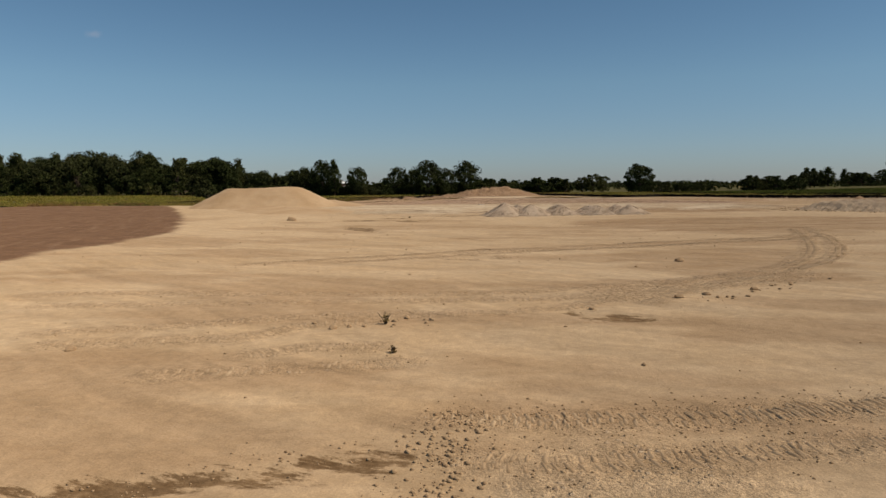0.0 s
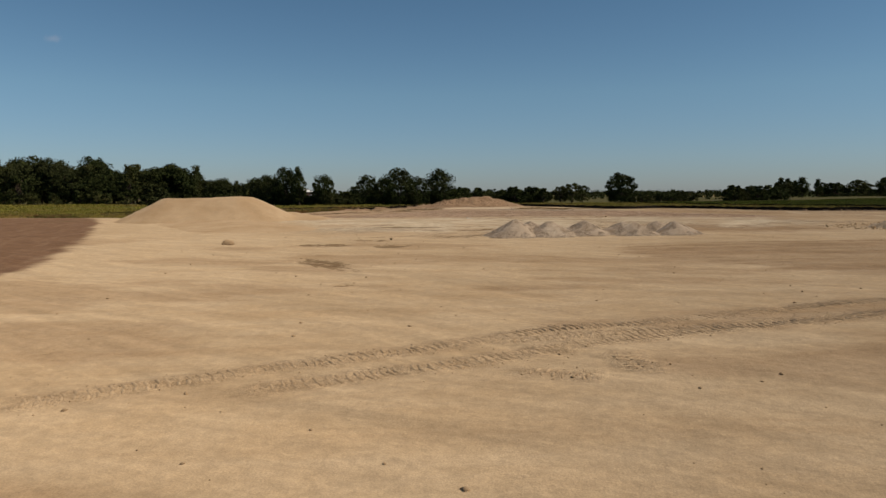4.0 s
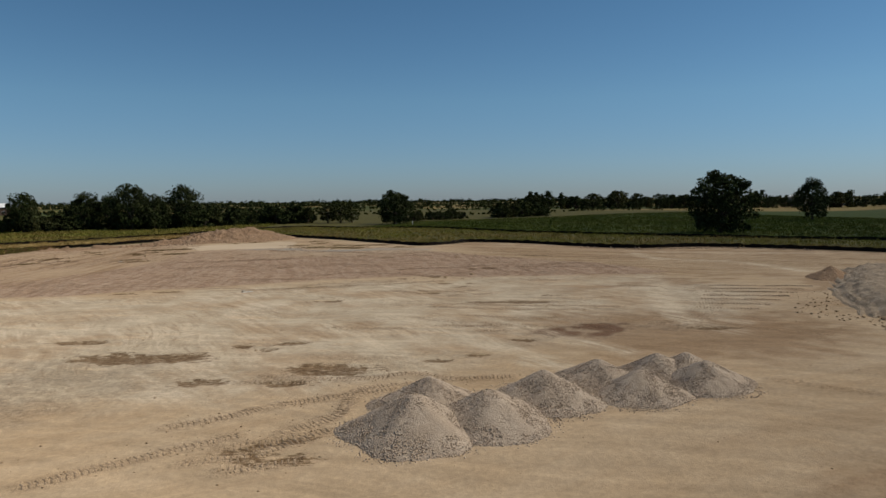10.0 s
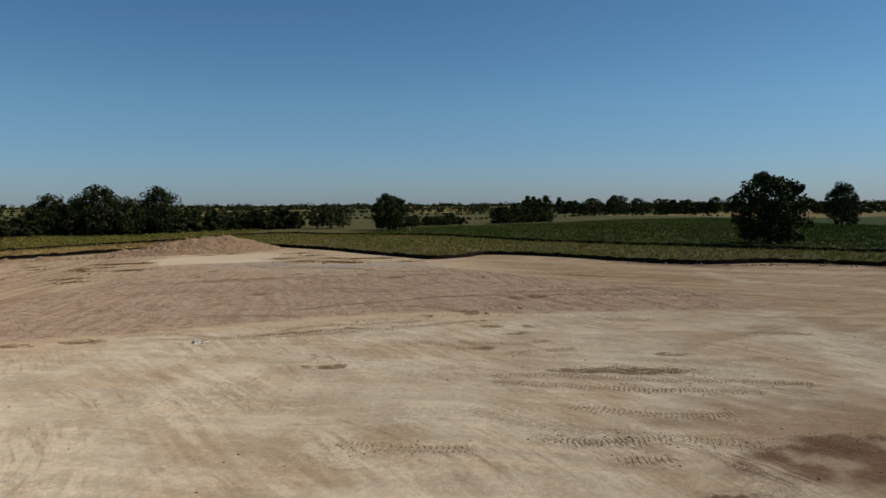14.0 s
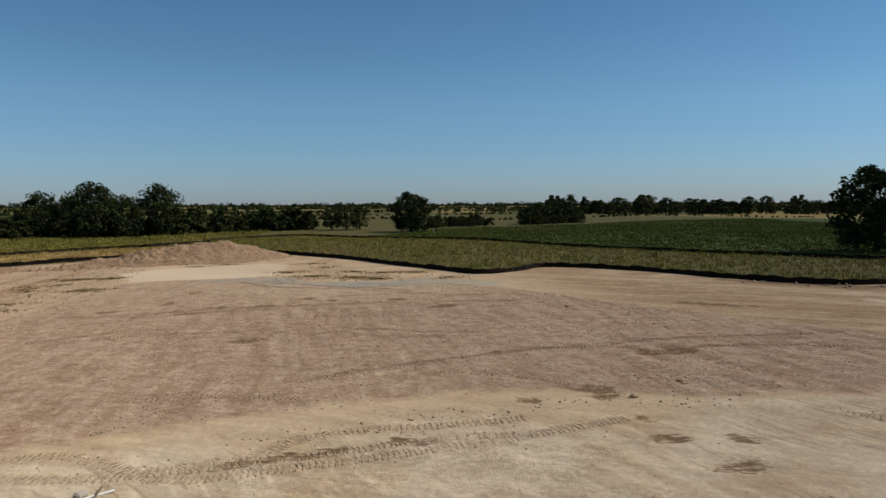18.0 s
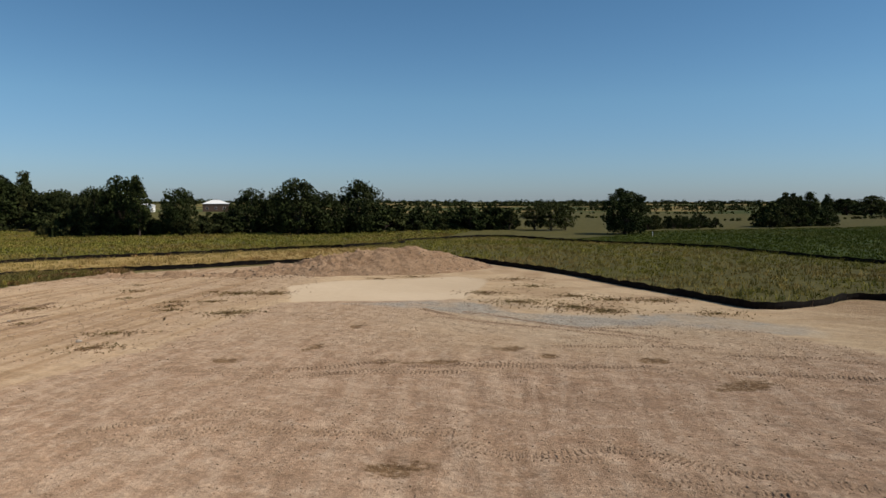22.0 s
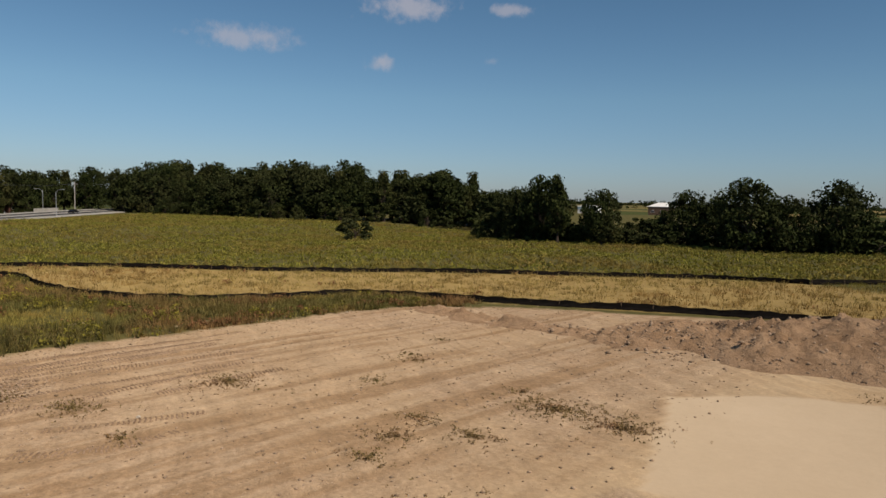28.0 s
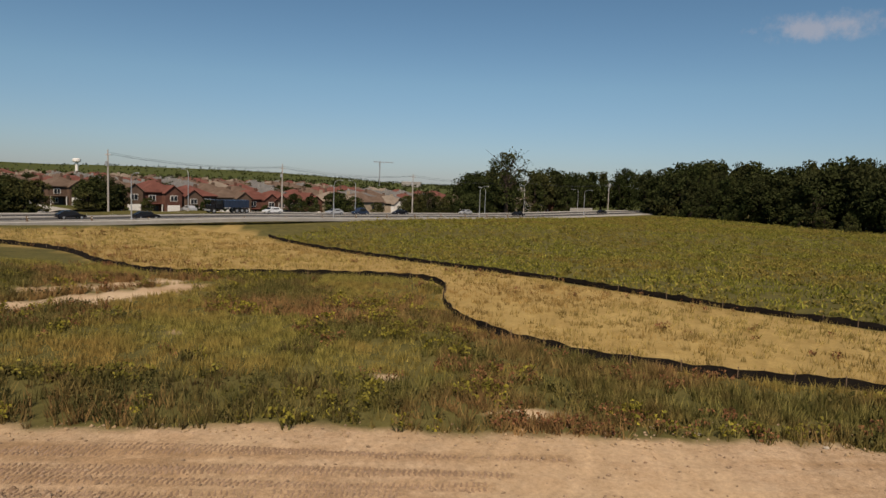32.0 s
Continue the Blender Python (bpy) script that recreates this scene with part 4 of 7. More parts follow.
    sweep = sweep * (0.5 + 0.5 * ramp(fractal(x / 1.2, y / 1.2, 117, 3), -0.3, 0.3))
    rough = np.maximum(rough, ramp(1 - np.hypot((x - 1.0) / 2.0, (y - 7.0) / 1.6), 0, 0.5) + 0.6 * stain)
    rough = np.maximum(rough, 0.45 * grey * ramp(fractal(x / 5, y / 3, 95), 0.05, 0.4))
    band = np.maximum(band, north)
    return {"m_gravel": gravel, "m_sweep": sweep * (1 - damp), "m_moist_shade": moist_shade * (1 - damp), "m_stain": stain, "m_rough": np.clip(rough, 0, 1) * (1 - pale), "m_grey": np.maximum(grey * (1 - brown), band), "m_brown": brown * (1 - band), "m_pale": np.maximum(pale, path), "m_topsoil": topsoil, "m_green": green, "m_straw": straw * green, "m_crop": crop, "m_damp": damp * (1 - pale) * 0.95}


def spread(a, b, step, lo, hi, grow=1.16, most=160.0):
    """Grid lines: even between a and b, ever wider out to lo and hi."""
    mid = np.arange(a, b + step / 2, step)
    up, down, s = [mid[-1]], [mid[0]], step
    while up[-1] < hi or down[-1] > lo:
        s = min(s * grow, most)
        if up[-1] < hi:
            up.append(up[-1] + s)
        if down[-1] > lo:
            down.append(down[-1] - s)
    return np.concatenate([down[:0:-1], mid, up[1:]])


gx, gy = spread(-56, 30, 0.25, -4300, 4300, 1.07), spread(4, 186, 0.25, -4300, 4300, 1.07)
GX, GY = np.meshgrid(gx, gy)
masks = ground_masks(GX, GY)
bare_west = ramp(-GX, 21, 27) * ramp(GY, 134, 142) * (1 - masks["m_green"]) * ramp(-GY, -182, -170)
windrow = 0.02 * np.sin(8.3 * (GX - 0.13 * GY + 0.5 * smooth_noise(GX / 3, GY / 7, 73))) * ramp(smooth_noise(GX / 1.7, GY / 9, 74), -0.5, 0.3) + 0.034 * np.sin(4.4 * (GX - 0.115 * GY + 0.5 * smooth_noise(GX / 4, GY / 9, 71))) * ramp(smooth_noise(GX / 2.5, GY / 14, 72), -0.3, 0.4)
rutted = masks["m_brown"] * ramp(smooth_noise(GX / 6, GY / 6, 75), -0.2, 0.5)
lumpy = 0.03 * bare_west * np.abs(fractal(GX / 0.8, GY / 0.8, 79, 3))
GZ = land(GX, GY) + lumpy + bare_west * windrow + 0.035 * rutted * np.sin(3.3 * (GX + 0.22 * GY) + 1.2 * smooth_noise(GX / 2, GY / 5, 76)) - 0.04 * ramp(masks["m_damp"], 0.4, 0.8) + 0.02 * smooth_noise(GX * 1.3, GY * 1.3, 61) * (1 - masks["m_pale"]) + 0.016 * smooth_noise(GX * 3.1, GY * 3.1, 62)
cols, rows_n = len(gx), len(gy)
idx = np.arange(cols * rows_n).reshape(rows_n, cols)
quads = np.stack([idx[:-1, :-1], idx[:-1, 1:], idx[1:, 1:], idx[1:, :-1]], -1).reshape(-1)
ground_mesh = big_mesh("ground", np.stack([GX, GY, GZ], -1).reshape(-1, 3), quads, 4, M_EARTH, True)
for name, values in masks.items():
    ground_mesh.attributes.new(name, "FLOAT", "POINT").data.foreach_set("value", values.astype(np.float32).ravel())
ground = tagged(new("ground", ground_mesh), "graded bare sandy earth with damp hollows, turning to meadow and fields", "ground", kind="structure")



def surface(x, y):
    """The height of the ground's sheet as built, ruts and ridges included."""
    x, y = np.asarray(x, float), np.asarray(y, float)
    i, j = np.clip(np.searchsorted(gx, x) - 1, 0, cols - 2), np.clip(np.searchsorted(gy, y) - 1, 0, rows_n - 2)
    u, v = (x - gx[i]) / (gx[i + 1] - gx[i]), (y - gy[j]) / (gy[j + 1] - gy[j])
    return (GZ[j, i] * (1 - u) + GZ[j, i + 1] * u) * (1 - v) + (GZ[j + 1, i] * (1 - u) + GZ[j + 1, i + 1] * u) * v
# ---- heaps ----
def heap_mesh(name, height_at, outline, step, material, rough=0.05, seed=0):
    """A heap as a height field over the ground, kept where it stands above it. outline: x0, y0, x1, y1."""
    x0, y0, x1, y1 = outline
    xs, ys = np.arange(x0, x1, step), np.arange(y0, y1, step)
    X, Y = np.meshgrid(xs, ys)
    H = height_at(X, Y)
    Z = land(X, Y) + H + rough * (smooth_noise(X * 2.2, Y * 2.2, seed) + 0.6 * smooth_noise(X * 5.3, Y * 5.3, seed + 1)) * ramp(H, 0, 0.25) - 0.06 * (H <= 0.01)
    ids = np.arange(X.size).reshape(X.shape)
    q = np.stack([ids[:-1, :-1], ids[:-1, 1:], ids[1:, 1:], ids[1:, :-1]], -1).reshape(-1, 4)
    q = q[(H.ravel()[q] > 0.0).any(1)]
    used, back_ids = np.unique(q, return_inverse=True)
    return big_mesh(name, np.stack([X, Y, Z], -1).reshape(-1, 3)[used], back_ids.ravel(), 4, material, True)


def cone(cx, cy, r, h, sx=1.0, turn=0.0, seed=0):
    def f(x, y):
        c, s = math.cos(radians(turn)), math.sin(radians(turn))
        u, v = ((x - cx) * c + (y - cy) * s) / sx, -(x - cx) * s + (y - cy) * c
        ang = np.arctan2(v, u)
        d = np.hypot(u, v) / (r * (1 + 0.08 * np.sin(3 * ang + seed) + 0.05 * np.sin(5 * ang + 2 * seed)))
        return h * np.clip(1.03 - np.sqrt(d * d + 0.004) + 0.14 * np.clip(d - 0.70, 0, 1), -0.3, 1)
    return f


# gravel piles: x, y, radius, height
GRAVEL = [(-4.85, 66.3, 2.1, 1.28), (-2.3, 66.6, 2.0, 1.1), (-3.7, 69.0, 1.9, 1.0), (0.4, 68.4, 2.0, 1.1), (3.4, 70.1, 1.75, 0.9), (4.0, 67.95, 1.72, 0.95), (6.0, 70.1, 1.65, 0.95), (7.2, 69.9, 1.6, 0.92), (7.1, 68.44, 1.75, 0.95)]
def lumps_mesh(name, centres, sizes, material_, rng, squash=0.75):
    """Many small irregular stones in one mesh: jittered octahedra."""
    n = len(centres)
    base = np.array([(1, 0, 0), (0, 1, 0), (-1, 0, 0), (0, -1, 0), (0, 0, 1), (0, 0, -1)], float)
    tri = np.array([(0, 1, 4), (1, 2, 4), (2, 3, 4), (3, 0, 4), (1, 0, 5), (2, 1, 5), (3, 2, 5), (0, 3, 5)])
    v = base[None] * (0.6 + 0.75 * rng.random((n, 6, 1))) * sizes[:, None, None]
    v[:, :, 2] *= squash
    a = rng.random(n) * math.tau
    c, s_ = np.cos(a)[:, None], np.sin(a)[:, None]
    x, y = v[:, :, 0] * c - v[:, :, 1] * s_, v[:, :, 0] * s_ + v[:, :, 1] * c
    v = np.stack([x, y, v[:, :, 2]], -1) + centres[:, None, :]
    loops = (tri[None] + 6 * np.arange(n)[:, None, None]).reshape(-1)
    return big_mesh(name, v.reshape(-1, 3), loops, 3, material_)


rng_s = np.random.default_rng(3)
for k, (cx, cy, r, h) in enumerate(GRAVEL):
    shape = cone(cx, cy, r, h, 1.0 + 0.06 * math.sin(2.1 * k), 30 * k, k)
    me = heap_mesh("gravel_pile", shape, (cx - r - 1, cy - r - 1, cx + r + 1, cy + r + 1), 0.09, M_GRAVEL, 0.03, k)
    pile = tagged(new("gravel_pile", me), "grey-brown crushed stone in a dumped conical pile on bare sand", "gravel pile", "dumped gravel piles")
    count = 6500
    ang, out = rng_s.random(count) * math.tau, r * 1.16 * np.sqrt(rng_s.random(count)) * (0.9 + 0.25 * rng_s.random(count))
    px, py = cx + np.cos(ang) * out, cy + np.sin(ang) * out
    ph = np.maximum(shape(px, py), 0)
    keep = (ph > 0) | (rng_s.random(count) < 0.3)
    # the coarser stones roll to the foot of the pile
    size = 0.013 + 0.020 * rng_s.random(count) ** 1.8 + (0.003 + 0.014 * rng_s.random(count) ** 2) * ramp(out / r, 0.55, 0.95)
    stones = new("loose_stones", lumps_mesh("loose_stones", np.stack([px, py, land(px, py) + ph], 1)[keep], size[keep], M_STONE, rng_s, 0.9))
    stones.parent = pile
    tagged(stones, kind="stuff")


def stockpile(x, y):
    d, a = line_distance(x, y, [(-40.0, 97.4), (-45.6, 96.3)])
    e, _ = line_distance(x, y, [(-38.5, 97.5), (-34.0, 102.0)])
    main = np.minimum(4.1 * np.clip(1 - d / 8.4, -0.1, 1), 2.9 + 0.12 * smooth_noise(x / 3, y / 3, 4))
    apron, _ = line_distance(x, y, [(-29.0, 76.0), (-38.0, 88.0)])
    return np.maximum(np.maximum(main, 1.0 * np.clip(1 - e / 5.5, -0.1, 1)), 0.45 * np.clip(1 - apron / 7, -0.1, 1)) - 0.05


stock = tagged(new("sand_stockpile", heap_mesh("sand_stockpile", stockpile, (-60, 66, -18, 116), 0.4, M_SANDPILE, 0.07, 3)), "broad flat-topped stockpile of pale sand on the graded site", "sand pile")


RIDGE = [(-47.5, 176.4), (-42.0, 175.2), (-37.0, 174.6), (-32.5, 174.2), (-27.8, 172.4)]


def spoil(x, y):
    d, a = line_distance(x, y, [(-27.5, 177.8), (-21.0, 176.5), (-13.0, 179.0), (-10.8, 181.6)])
    top = 0.5 + 0.55 * ramp(a, 0.5, 7) + 1.1 * np.exp(-((a - 13.5) / 6.0) ** 2) + 0.35 * fractal(x / 2.2, y / 2.2, 8) + 0.12 * np.sin(1.9 * x + 2 * smooth_noise(x / 3, y / 3, 5)) * ramp(x, -22, -16)
    lumps = 0.62 * np.abs(fractal(x / 0.75, y / 0.75, 18, 3)) * (0.35 + 0.65 * ramp(-x, 16, 22)) * ramp(x, -31, -25) + 0.10 * smooth_noise(x * 1.9, y * 1.9, 19)
    e, _ = line_distance(x, y, RIDGE)
    low = (0.12 + 0.75 * np.abs(fractal(x / 0.9, y / 0.9, 38, 3)) + 0.2 * smooth_noise(x / 1.6, y / 1.6, 39)) * np.clip(1 - e / (1.9 + 0.6 * smooth_noise(x / 2, y / 2, 37)), -0.1, 1) - 0.03
    return np.maximum(low, top * np.clip(1.1 - d / (4.2 + 2.2 * ramp(a, 2, 10) + 0.8 * fractal(x / 3, y / 3, 28)), -0.2, 1) + lumps * ramp(5.6 - d + 1.5 * fractal(x / 2, y / 2, 29), 0, 2.0))


tagged(new("spoil_heap", heap_mesh("spoil_heap", spoil, (-51, 166, -2, 192), 0.2, M_SPOIL, 0.09, 6)), "ridge of lumpy reddish brown subsoil beside the silt fence", "earth heap")


def grey_heap(x, y):
    side = inside(x, y, [(24.5, 79.0), (30.5, 88.0), (38.0, 95.5), (45.0, 101.5), (60.0, 97.0), (64.0, 84.0), (50.0, 74.0), (36.0, 70.5), (27.0, 72.5)])
    gully = 0.2 * np.abs(np.sin(4.6 * (0.8 * x - 0.6 * y) + 1.4 * smooth_noise(x / 3, y / 3, 14))) * ramp(side, 0.1, 0.8) * ramp(-side, -3.2, -1.4)
    furrow = 0.05 * np.sin(2.4 * (0.6 * x + 0.8 * y) + 1.5 * smooth_noise(x / 4, y / 4, 15)) * ramp(side, 1, 3)
    return np.clip(side * 0.30 - 0.1, -0.3, 0.75) - 0.12 * ramp(side, 3, 9) - gully + furrow + 0.07 * smooth_noise(x / 1.6, y / 1.6, 12) * ramp(side, 0, 1)


tagged(new("screenings_heap", heap_mesh("screenings_heap", grey_heap, (20, 66, 70, 106), 0.2, M_GREYHEAP, 0.11, 9)), "low broad heap of grey stone screenings with furrowed sides", "gravel pile")
me = heap_mesh("soil_heap", cone(38.4, 95.2, 1.7, 1.05, 1.4, 30, 3), (32, 89, 45, 101), 0.25, M_SPOIL, 0.1, 13)
tagged(new("soil_heap", me), "small dark brown soil heap against the grey screenings", "earth heap")

# ---- silt fences ----
def silt_fence(points, label, height=0.52, step=0.6, post_every=2.4, seed=0):
    line = smooth_line(points, step)
    verts, faces = [], []
    n = len(line)
    for i, (x, y) in enumerate(line):
        a, b = np.array(line[max(i - 1, 0)]), np.array(line[min(i + 1, n - 1)])
        w = (b - a) / np.linalg.norm(b - a)
        side = np.array((-w[1], w[0]))
        z = float(land(x, y))
        sag = 0.10 * float(smooth_noise(np.array(i * 0.45), np.array(seed + 0.5), 3)) + 0.05 * math.sin(i * 1.9)
        lean = 0.10 * float(smooth_noise(np.array(i * 0.3), np.array(seed + 7.5), 3))
        for h, push in ((-0.12, 0.10), (0.02, 0.05), (0.45 * height, lean * 0.5 + 0.03 * math.sin(i * 2.3)), (height + sag, lean)):
            for t in (-0.012, 0.012):
                q = np.array((x, y)) + side * (push + t)
                verts.append((q[0], q[1], z + h))
        if i:
            k, j = 8 * i, 8 * (i - 1)
            for r in range(3):
                faces.append((j + 2 * r, k + 2 * r, k + 2 * r + 2, j + 2 * r + 2))
                faces.append((k + 2 * r + 1, j + 2 * r + 1, j + 2 * r + 3, k + 2 * r + 3))
            faces.append((j + 6, k + 6, k + 7, j + 7))
    root = tagged(new("silt_fence"), label, "silt fence")
    root.empty_display_size = 0.5
    ob = new("fabric", mesh_of("fabric", verts, faces, M_FENCE))
    ob.parent = root
    stake = bpy.data.meshes.new("stake")
    bm = box_bm((-0.025, -0.025, -0.2, 0.025, 0.025, height + 0.12), bevel=0.006)
    bm.to_mesh(stake)
    bm.free()
    stake.materials.append(M_POST)
    gap = max(1, round(post_every / step))
    for i in range(0, n, gap):
        x, y = line[i]
        s = new("stake", stake)
        s.parent = root
        s.matrix_local = pose(x + 0.05, y + 0.05, float(land(x, y)), 4 * math.sin(i), 4 * math.cos(2 * i), 30 * i)
    return root


silt_fence(FENCE_EAST, "low black fabric silt fence along the edge of the green field", seed=1)
silt_fence(FENCE_WEST, "low black fabric silt fence winding through dry grass", seed=2)
silt_fence(FENCE_OUTER, "low black fabric silt fence between dry grass and yellowing field", 0.5, seed=3)
silt_fence(FENCE_FAR, "low black fabric silt fence bending round the far meadow", 0.5, 0.9, 3.6, seed=4)

# ---- trees ----
def leaf_cards(centres, radii, per, size, rng, flat=0.75):
    """Leaf clumps scattered through balls: arrays of points for small bent quads."""
    n = len(centres) * per
    d = rng.normal(size=(n, 3))
    d /= np.linalg.norm(d, axis=1)[:, None]
    r = np.repeat(radii, per)[:, None] * (0.45 + 0.6 * rng.random((n, 1)) ** 0.6)
    d[:, 2] *= flat
    c = np.repeat(centres, per, 0) + d * r
    a = rng.normal(size=(n, 3))
    a /= np.linalg.norm(a, axis=1)[:, None]
    b = np.cross(a, rng.normal(size=(n, 3)))
    b /= np.linalg.norm(b, axis=1)[:, None]
    s = size * (0.55 + 0.9 * rng.random((n, 1)))
    drop = np.array((0, 0, -0.3)) * s
    return np.stack([c - a * s + drop, c - b * s * 0.6, c + a * s + drop, c + b * s * 0.6], 1).reshape(-1, 3)


def tree(kind, seed, height, spread_m, trunk_part, lobes, per, leaf, material_, label, shape="round", bare=0.0):
    rng = np.random.default_rng(seed)
    root = tagged(new(kind), label, "bush" if "bush" in kind else "tree")
    low = height * trunk_part
    crown_h, mid = height - low, low + (height - low) * 0.5
    u, v = rng.random(lobes), rng.random(lobes) * math.tau
    k = (np.arange(lobes) + 0.5) / lobes
    if shape == "round":
        wide = np.sqrt(np.clip(1 - (2 * k - 0.86) ** 2 * 0.8, 0.12, 1))
    elif shape == "tall":
        wide = np.clip(1.15 - np.abs(2 * k - 0.75), 0.25, 1) * 0.9
    else:
        wide = np.clip(1.1 - k * 0.75, 0.3, 1)
    rad = spread_m / 2 * wide * (0.3 + 0.7 * np.sqrt(u)) * 0.8
    centres = np.stack([rad * np.cos(v), rad * np.sin(v), low + crown_h * (0.07 + 0.84 * k) + rng.normal(0, 0.03 * crown_h, lobes)], 1)
    size = (0.09 + 0.13 * rng.random(lobes) ** 1.3) * min(spread_m, crown_h * 1.1)
    outer = rng.random(lobes) < 0.4
    centres[outer, :2] *= 1.18
    size[outer] *= 0.62
    trunk = bmesh.new()
    foot = 0.03 * height + 0.06
    sway = rng.normal(0, 0.02 * height, (2, 2))
    top = (float(sway[1, 0]), float(sway[1, 1]), low + crown_h * 0.72)
    tube_bm([(0, 0, -0.3), (0, 0, 0.1), (float(sway[0, 0]), float(sway[0, 1]), low + crown_h * 0.25), top], [foot * 1.35, foot, foot * 0.62, foot * 0.15], 8, trunk)
    for c in centres[:: max(1, lobes // 11)]:
        start = Vector((float(sway[0, 0]) * 0.7, float(sway[0, 1]) * 0.7, min(low + crown_h * 0.2, float(c[2]) * 0.75)))
        end = Vector(c)
        bend = start.lerp(end, 0.5) + Vector((0, 0, 0.05 * height))
        tube_bm([start, bend, end], [foot * 0.38, foot * 0.22, foot * 0.05], 5, trunk)
    if bare:
        for _ in range(26):
            ang, up = rng.random() * math.tau, rng.random()
            start = Vector((0, 0, low + crown_h * (0.3 + 0.4 * up)))
            end = start + Vector((math.cos(ang) * spread_m * 0.45, math.sin(ang) * spread_m * 0.45, crown_h * (0.1 + 0.25 * rng.random())))
            tube_bm([start, start.lerp(end, 0.5) + Vector((0, 0, 0.3)), end], [foot * 0.25, foot * 0.12, 0.02], 4, trunk)
    part("trunk", trunk, M_BARK, root)
    verts = leaf_cards(centres, size, per, leaf, rng)
    crown = new("crown", big_mesh("crown", verts, np.arange(len(verts)), 4, material_))
    crown.parent = root
    return root


PROTO = {
    "oak": tree("oak_tree", 11, 14.0, 15.0, 0.06, 86, 78, 0.32, M_LEAF, "broad dark green oak with foliage almost down to the grass"),
    "oak_b": tree("oak_tree", 12, 13.0, 14.0, 0.08, 80, 74, 0.32, M_LEAF, "broad dark green oak in full leaf at the field edge"),
    "oak_c": tree("oak_tree", 13, 12.5, 12.5, 0.01, 110, 84, 0.27, M_LEAF, "lone dense dark green tree standing in the crop field"),
    "ash": tree("ash_tree", 14, 18.0, 10.0, 0.12, 66, 70, 0.33, M_LEAF_B, "tall green broadleaf tree in the wood's edge", "tall"),
    "ash_b": tree("ash_tree", 15, 19.0, 9.0, 0.10, 62, 68, 0.34, M_LEAF, "tall dark green broadleaf tree in the wood", "tall"),
    "ash_c": tree("ash_tree", 16, 17.0, 11.0, 0.15, 62, 70, 0.33, M_LEAF_B, "tall green tree with an open uneven crown", "tall"),
    "maple": tree("maple_tree", 17, 9.0, 8.5, 0.08, 44, 70, 0.26, M_LEAF_B, "rounded mid green tree in the hedgerow"),
    "bush": tree("bush", 18, 5.0, 7.5, 0.0, 26, 90, 0.22, M_LEAF, "low dark green bush with dense foliage", "low"),
    "bush_b": tree("bush", 19, 4.5, 6.5, 0.0, 24, 90, 0.22, M_LEAF_B, "low green hedgerow bush at the field edge", "low"),
    "gaunt": tree("old_tree", 20, 16.0, 13.0, 0.14, 70, 46, 0.26, M_LEAF_B, "old thin-crowned tree with bare branches by the road", "round", 1.0),
}
PROTO_H = {"oak": 14.0, "oak_b": 13.0, "oak_c": 12.5, "ash": 18.0, "ash_b": 19.0, "ash_c": 17.0, "maple": 9.0, "bush": 5.0, "bush_b": 4.5, "gaunt": 16.0}
USED = set()


def plant(kind, x, y, height, wide=1.0, turn=None, group="", label=""):
    k = height / PROTO_H[kind]
    turn = (x * 7.3 + y * 3.1) % 360 if turn is None else turn
    m = Matrix.LocRotScale((x, y, float(land(x, y)) - 0.1), Euler((0, 0, radians(turn))), (k * wide, k * wide, k))
    if kind in USED:
        ob = copy_thing(PROTO[kind], m)
        ob.scale = (k * wide, k * wide, k)
    else:
        USED.add(kind)
        ob = PROTO[kind]
        ob.matrix_basis = m
    return tagged(ob, label, group=group)


# the trees that stand alone or can be told apart
for kind, x, y, h, w in [("oak_c", 78.5, 165.0, 12.8, 1.04), ("oak_b", 159.0, 229.0, 13.4, 0.72), ("oak_c", 32.7, 280.5, 12.0, 1.04), ("maple", 16.0, 300.0, 8.6, 1.1), ("maple", 11.5, 303.0, 7.4, 1.1), ("maple", 20.5, 303.0, 7.6, 1.0),
                         ("oak", -52.0, 280.0, 14.4, 1.0), ("oak_b", -45.5, 284.0, 11.4, 0.8), ("oak", -38.0, 291.0, 14.4, 0.95), ("oak_b", -60.0, 288.0, 11.0, 0.8), ("oak_b", -66.5, 287.0, 12.2, 0.75), ("maple", -72.0, 291.0, 8.6, 1.0),
                         ("ash", -88.5, 268.0, 15.4, 0.85), ("oak", -95.0, 272.0, 14.8, 0.75), ("oak_b", -103.0, 274.0, 12.5, 0.8), ("oak_b", -80.0, 272.0, 11.8, 0.8), ("ash_c", -109.0, 280.0, 12.0, 0.8)]:
    plant(kind, x, y, h, w, group="field edge trees")
plant("gaunt", -256.0, 201.5, 22.0, 1.0)
plant("bush", -134.0, 250.0, 5.6, 1.45, label="single dark green bush standing in the yellowing field")
rng_t = np.random.default_rng(5)
kinds = ["ash", "ash_b", "ash_c", "oak", "oak_b"]


def belt(line, rows, gap, low, high, pick, group, back=(0, 1), wide=(0.85, 1.1)):
    """Trees in loose rows behind a line."""
    pts = smooth_line(line, gap)
    for r in range(rows):
        for i, (x, y) in enumerate(pts):
            j = rng_t.normal(0, 0.28, 2) * gap
            h = low + (high - low) * rng_t.random() + (0.6 * r if rows > 2 else 0)
            plant(pick[int(rng_t.integers(len(pick)))], x + j[0] + back[0] * r * gap, y + j[1] + back[1] * r * gap, h, wide[0] + (wide[1] - wide[0]) * rng_t.random(), group=group)


